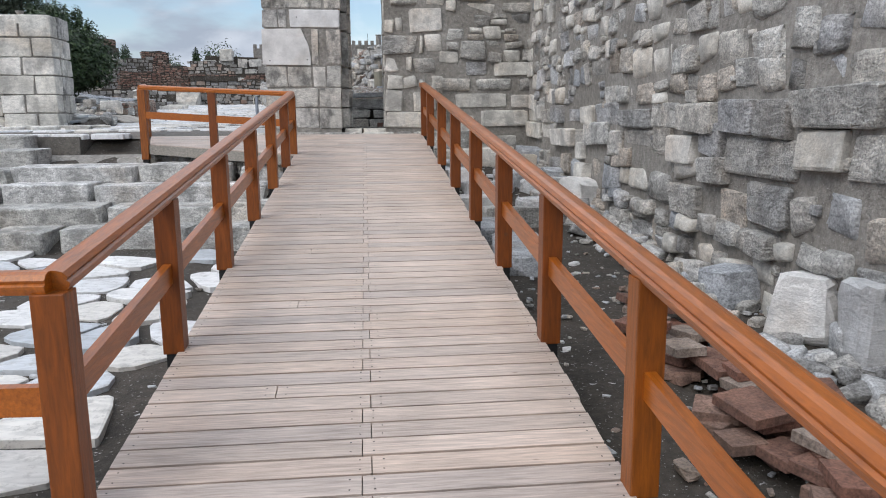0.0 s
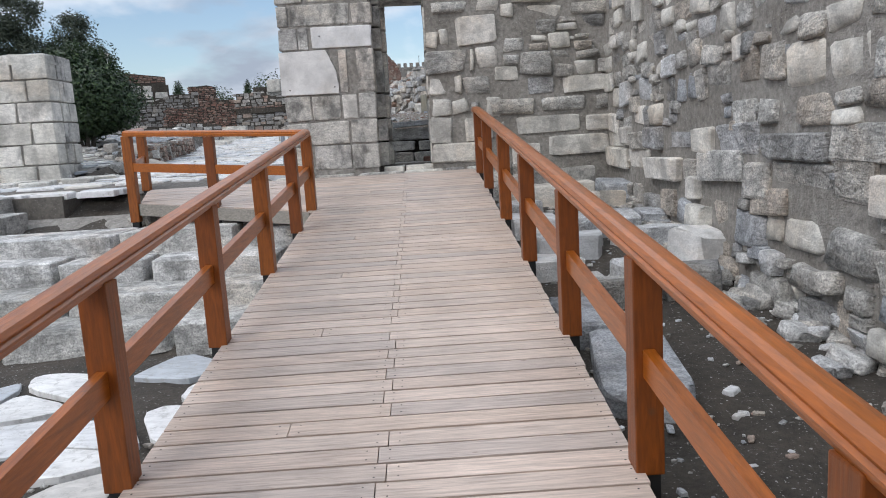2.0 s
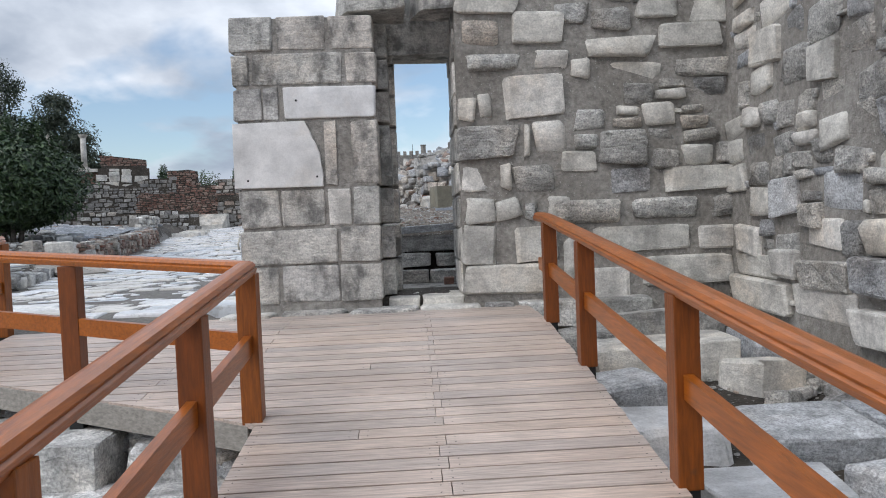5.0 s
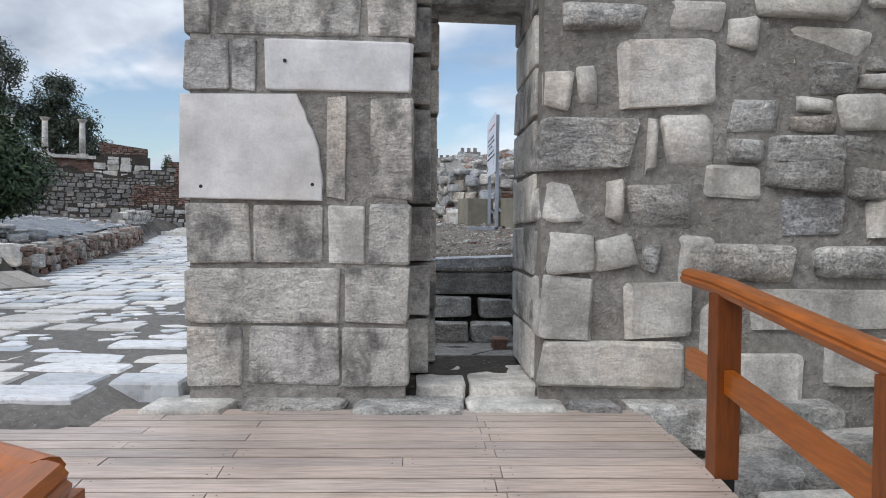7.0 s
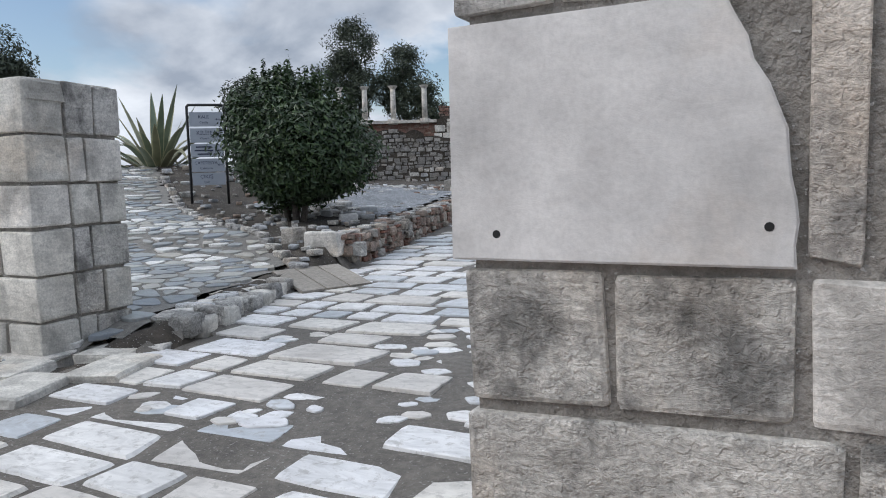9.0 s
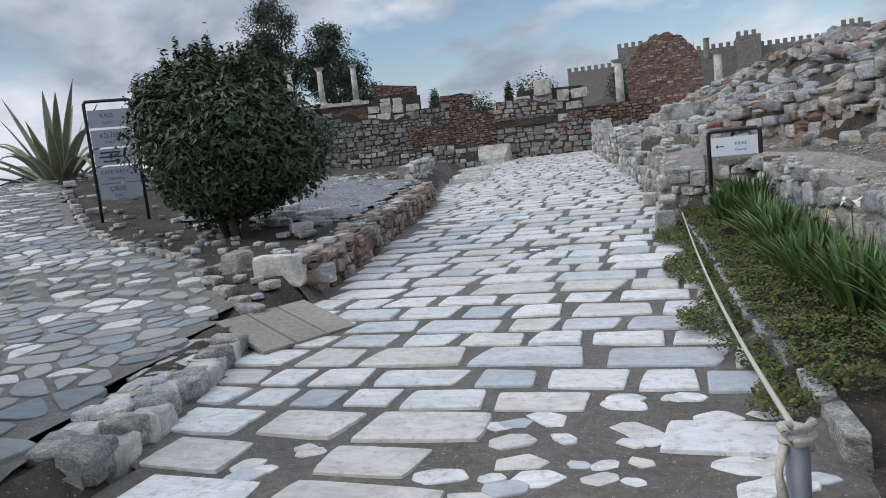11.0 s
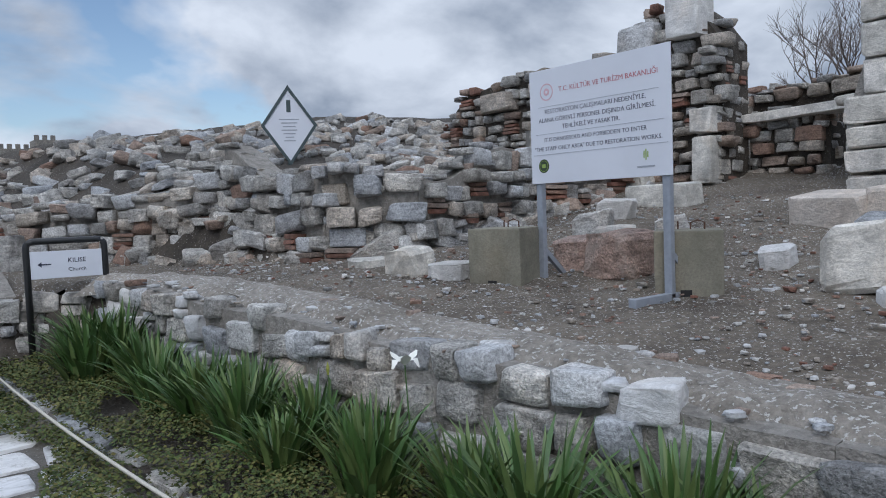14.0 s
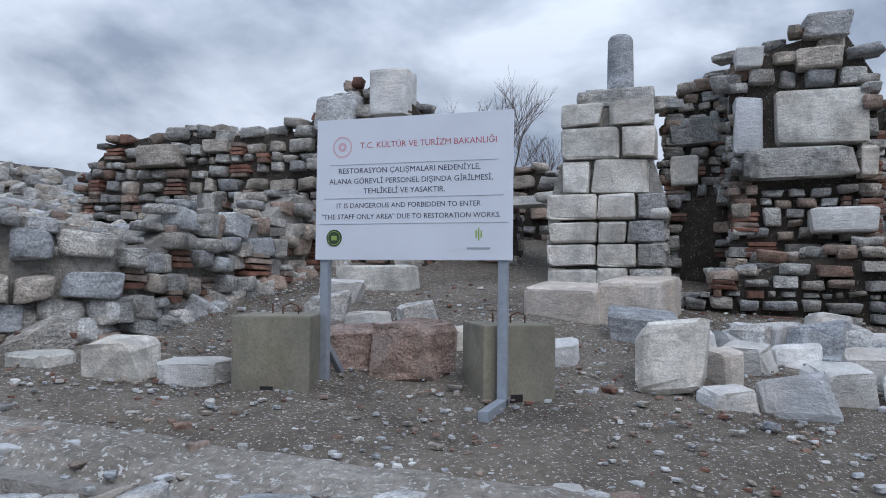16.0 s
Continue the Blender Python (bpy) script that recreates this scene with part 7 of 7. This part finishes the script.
for x, y, z, h, w, seed in ((-14.5, 78, 4.2, 5.2, 3.0, 1), (-22.0, 86, 5.4, 3.6, 2.6, 2), (-7.5, 85, 5.5, 4.0, 2.2, 3), (-25.5, 84, 5.4, 4.2, 0.8, 4), (-19.0, 88, 5.4, 4.2, 0.6, 5), (-17.6, 88, 5.4, 3.8, 0.55, 6), (-35, 80, 5, 3.8, 0.9, 7), (-28.6, 76, 5, 4.0, 2.0, 8)):
    tree = root("dark_tree", (x, y, z), "distant dark evergreen tree on the skyline" if w > 1 else "distant slender dark cypress on the skyline", "tree", "skyline trees")
    part("trunk", bm_tube([(0, 0, -2), (0, 0, h * 0.5)], [0.16, 0.08], 6), BARK, tree)
    ob = new("crown", leaf_cloud("crown", [(0, 0, h * 0.55, w * 0.8, w * 0.8, h * 0.5), (w * 0.3, 0, h * 0.4, w * 0.6, w * 0.6, h * 0.3)], 2200, 0.16, BUSH_LEAF, seed, 0.7, 0.3))
    ob.parent = tree

# ---- far ruins ----
def far_wall(name, a, b, foot, top, mats, label, rows=(0.18, 0.32), ratio=(1.0, 2.4), thick=0.8, core=EARTH, step=0.5, proud=0.05, limit=0):
    """A distant ruined wall from a to b (west to east), facing south."""
    u = Vector((b[0] - a[0], b[1] - a[1], 0))
    n = -Vector((0, 0, 1)).cross(u).normalized()
    t = top if callable(top) else (lambda s: top + 0.12 * math.sin(1.9 * s) + 0.08 * math.sin(4.7 * s + 1))
    body = wall_body(name, (a[0], a[1], 0), u, n, u.length, t, foot, thick, core, label, "wall", "", step)
    body["kind"] = "structure"
    pieces(body, "stone", masonry((a[0], a[1], 0), u, n, u.length, t, foot + 0.3, rows, ratio, mats, "squared", 0.3, proud, 0.03, 3), limit)
    return body


far_wall("wall_far_west", (-21, 46.0), (-13.2, 49.1), 2.6, lambda s: 5.6 + 0.25 * math.sin(0.9 * s) + 0.1 * math.sin(3 * s), [FAR_STONE], "long grey rubble wall of the ruined church", (0.14, 0.26))
far_wall("wall_far_brick_low", (-15.0, 48.3), (-11.2, 49.4), 2.6, lambda s: 4.85 + 0.05 * math.sin(5 * s), [BRICK_FAR], "low band of ancient red brickwork", (0.09, 0.11), (2.2, 3.2))
far_wall("wall_far_brick_block", (-15.4, 54.6), (-13.7, 55.1), 3.0, 6.55, [BRICK_FAR], "block of ancient red brickwork", (0.12, 0.14), (2.2, 3.2), 1.5)
far_wall("wall_far_brick_mid", (-13.2, 51.0), (-11.2, 51.4), 3.0, 5.3, [BRICK_FAR], "stump of ancient red brickwork", (0.12, 0.14), (2.2, 3.2), 1.2)
far_wall("wall_far_mid", (-11.0, 49.5), (-8.3, 50.0), 2.4, 5.5, [FAR_STONE, FAR_STONE, BEDSTONE], "squat rubble pier of the ruined church", (0.16, 0.3))
far_wall("wall_far_mid_brick", (-11.05, 49.42), (-8.25, 49.92), 4.35, lambda s: 4.75, [BRICK_FAR], "band of red brick in the rubble pier", (0.09, 0.11), (2.2, 3.2), 0.2)
far_wall("wall_far_east", (-8.4, 50.0), (-4.6, 50.7), 2.4, lambda s: 4.3 + 0.2 * math.sin(1.3 * s), [FAR_STONE, FAR_STONE, BEDSTONE], "low rubble wall across the road's end", (0.14, 0.28))
far_wall("wall_far_east_brick", (-8.2, 53.0), (-4.0, 53.7), 3.0, lambda s: 5.0 + 0.1 * s / 4, [BRICK_FAR], "low band of red brick behind the rubble wall", (0.12, 0.15), (2, 3), 0.6)
far_wall("wall_far_ashlar", (-11.7, 57.6), (-8.0, 58.2), 3.0, lambda s: 6.55 - 0.02 * s, [ASHLAR, PALE_ASHLAR], "grey squared-block wall of the ruined church", (0.5, 0.7), (1.2, 2.2), 1.2)
far_wall("wall_far_low", (-16.5, 44.5), (-11.2, 46.2), 2.4, lambda s: 3.75 + 0.1 * math.sin(2 * s), [FAR_STONE, RUBBLE], "low pale rubble wall in front of the church", (0.18, 0.3))
far_wall("wall_far_left", (-34, 42.0), (-20.5, 45.5), 2.4, lambda s: 4.2 + 0.3 * math.sin(0.8 * s), [FAR_STONE], "low grey rubble wall among the ruins", (0.18, 0.34))
for k in range(5):
    ob = tagged(part("step", bm_box((-12.6, 47.6 + 0.32 * k, 2.5), (-10.4, 47.95 + 0.32 * k, 3.0 + 0.15 * k), 0.015), PALE_ASHLAR), "worn stone step leading up to the church", "step", "far stone steps")
for x, y in ((-9.6, 39.5), (-9.9, 40.8), (-10.1, 42.0), (-9.5, 38.2)):
    lone("roadside_slab", "squared", PALE_ASHLAR, x, y, (1.2, 0.5, 0.3), "flat cut slab beside the road", 10, sink=0.1, group="slabs along the road")
lone("capital", "squared", PALE_ASHLAR, -10.2, 58.0, (1.0, 0.9, 0.9), "carved stone capital set on the block wall", 0, sink=-3.15)


def far_column(x, y, z, h, rad, label):
    c = root("column", (x, y, z), label, "column", "standing columns of the ruined church")
    part("shaft", bm_tube([(0, 0, 0.1), (0, 0, h * 0.5), (0, 0, h - 0.2)], [rad, rad * 0.96, rad * 0.88], 12), PALE_ASHLAR, c, smooth=True)
    part("base", bm_box((-rad * 1.4, -rad * 1.4, -0.3), (rad * 1.4, rad * 1.4, 0.12), 0.02), PALE_ASHLAR, c)
    part("capital", bm_tube([(0, 0, h - 0.25), (0, 0, h - 0.05), (0, 0, h)], [rad * 0.9, rad * 1.6, rad * 1.7], 8), PALE_ASHLAR, c)


far_wall("wall_arcade", (-32, 58.6), (-22.8, 62.6), 3.0, lambda s: 7.45, [BRICK_FAR], "red brick arcade wall with a pale cornice", (0.14, 0.17), (2, 3), 1.0, BRICK_FAR)
# dark arched plates before the solid wall paint the shade of its recesses
for x0, w, h in ((-24.6, 1.7, 1.6), (-27.4, 1.1, 1.0)):
    y0 = 58.6 + (x0 + 32) / 9.2 * 4.0
    bm = bmesh.new()
    n = 10
    pts = [(-w / 2, 0)] + [(-w / 2 * math.cos(math.pi * i / n), h - w / 2 + w / 2 * math.sin(math.pi * i / n)) for i in range(n + 1)] + [(w / 2, 0)]
    a = [bm.verts.new((x, 0, z)) for x, z in pts]
    b = [bm.verts.new((x, 0.5, z)) for x, z in pts]
    bm.faces.new(a)
    for i in range(len(pts) - 1):
        bm.faces.new((a[i], a[i + 1], b[i + 1], b[i]))
    bm.transform(Matrix.Translation((x0, y0 - 0.12, 5.3)) @ Matrix.Rotation(math.atan2(4.0, 9.2), 4, "Z"))
    tagged(part("arch_shade", bm, EARTH), "dark arched plate for a recess's shade on the brick arcade", "arch", kind="structure")
cornice = tagged(part("cornice", bm_beam((-32, 58.45, 7.5), (-22.7, 62.5, 7.5), rect(0.5, 0.22)), PALE_ASHLAR), "pale stone cornice along the arcade", "cornice", kind="structure")
far_wall("wall_arcade_end", (-22.9, 62.0), (-19.6, 63.2), 3.0, lambda s: 7.6, [PALE_ASHLAR], "pale block pier ending the arcade", (0.5, 0.6), (1.2, 2), 1.2)
far_wall("wall_arcade_brick", (-22.7, 62.2), (-19.8, 63.2), 7.5, lambda s: 8.6 - 0.12 * s, [BRICK_FAR], "broken red brick top of the pier", (0.14, 0.17), (2, 3), 1.0)
for x in (-29.6, -27.9, -26.0, -23.9):
    far_column(x, 58.6 + (x + 32) / 9.2 * 4.05, 7.62, 2.5, 0.21, "white marble column standing on the arcade")

apse_profile = lambda s: float(np.interp(s, [0, 0.2, 0.8, 1.8, 2.8, 3.8, 4.6, 5.1], [8.2, 8.7, 9.5, 10.2, 10.35, 10.0, 9.2, 8.2])) + 0.1 * math.sin(7 * s)
far_wall("wall_apse", (-6.3, 71.4), (-1.2, 71.7), 3.5, apse_profile, [BRICK_FAR, BRICK_FAR, BEDSTONE], "tall broken wall of red brick and rubble", (0.14, 0.22), (1.5, 3), 1.6, BRICK_FAR, 0.3)
far_column(-6.7, 68.4, 5.0, 3.6, 0.3, "pale column beside the brick apse")
far_column(-0.35, 66.4, 4.9, 3.2, 0.28, "pale column beyond the mound")

# ---- castle on the hill ----
CASTLE = stone_mat("castle_stone", [(0.3, 0.28, 0.25), (0.27, 0.255, 0.235)], 0.3)
castle = root("castle", (0, 214, 12), "distant hilltop castle with battlemented walls and towers", "castle")
for x0, x1, y0, z1 in ((-31, -17, 215, 21.3), (-17.5, -10.5, 213, 25.5), (-10.5, 12, 216, 22.5), (11, 16.5, 213, 24.3), (16.5, 34, 216, 21.5), (34, 40, 213, 23.5), (40, 70, 217, 21.0)):
    part("wall", bm_box((x0, y0 - 214, -10), (x1, y0 - 208, z1 - 12), 0.05), CASTLE, castle)
    x = x0
    while x < x1 - 0.9:
        part("merlon", bm_box((x, y0 - 214, z1 - 12), (x + 0.95, y0 - 213.2, z1 - 10.9)), CASTLE, castle)
        x += 1.75
part("mast", bm_tube([(1, 2, 8), (1, 2, 13.5)], [0.08, 0.06], 6), BLACK_STEEL, castle)
part("turret", bm_tube([(4, 0, 8), (4, 0, 12.6), (4, 0, 13)], [0.8, 0.7, 0.9], 10), CASTLE, castle)
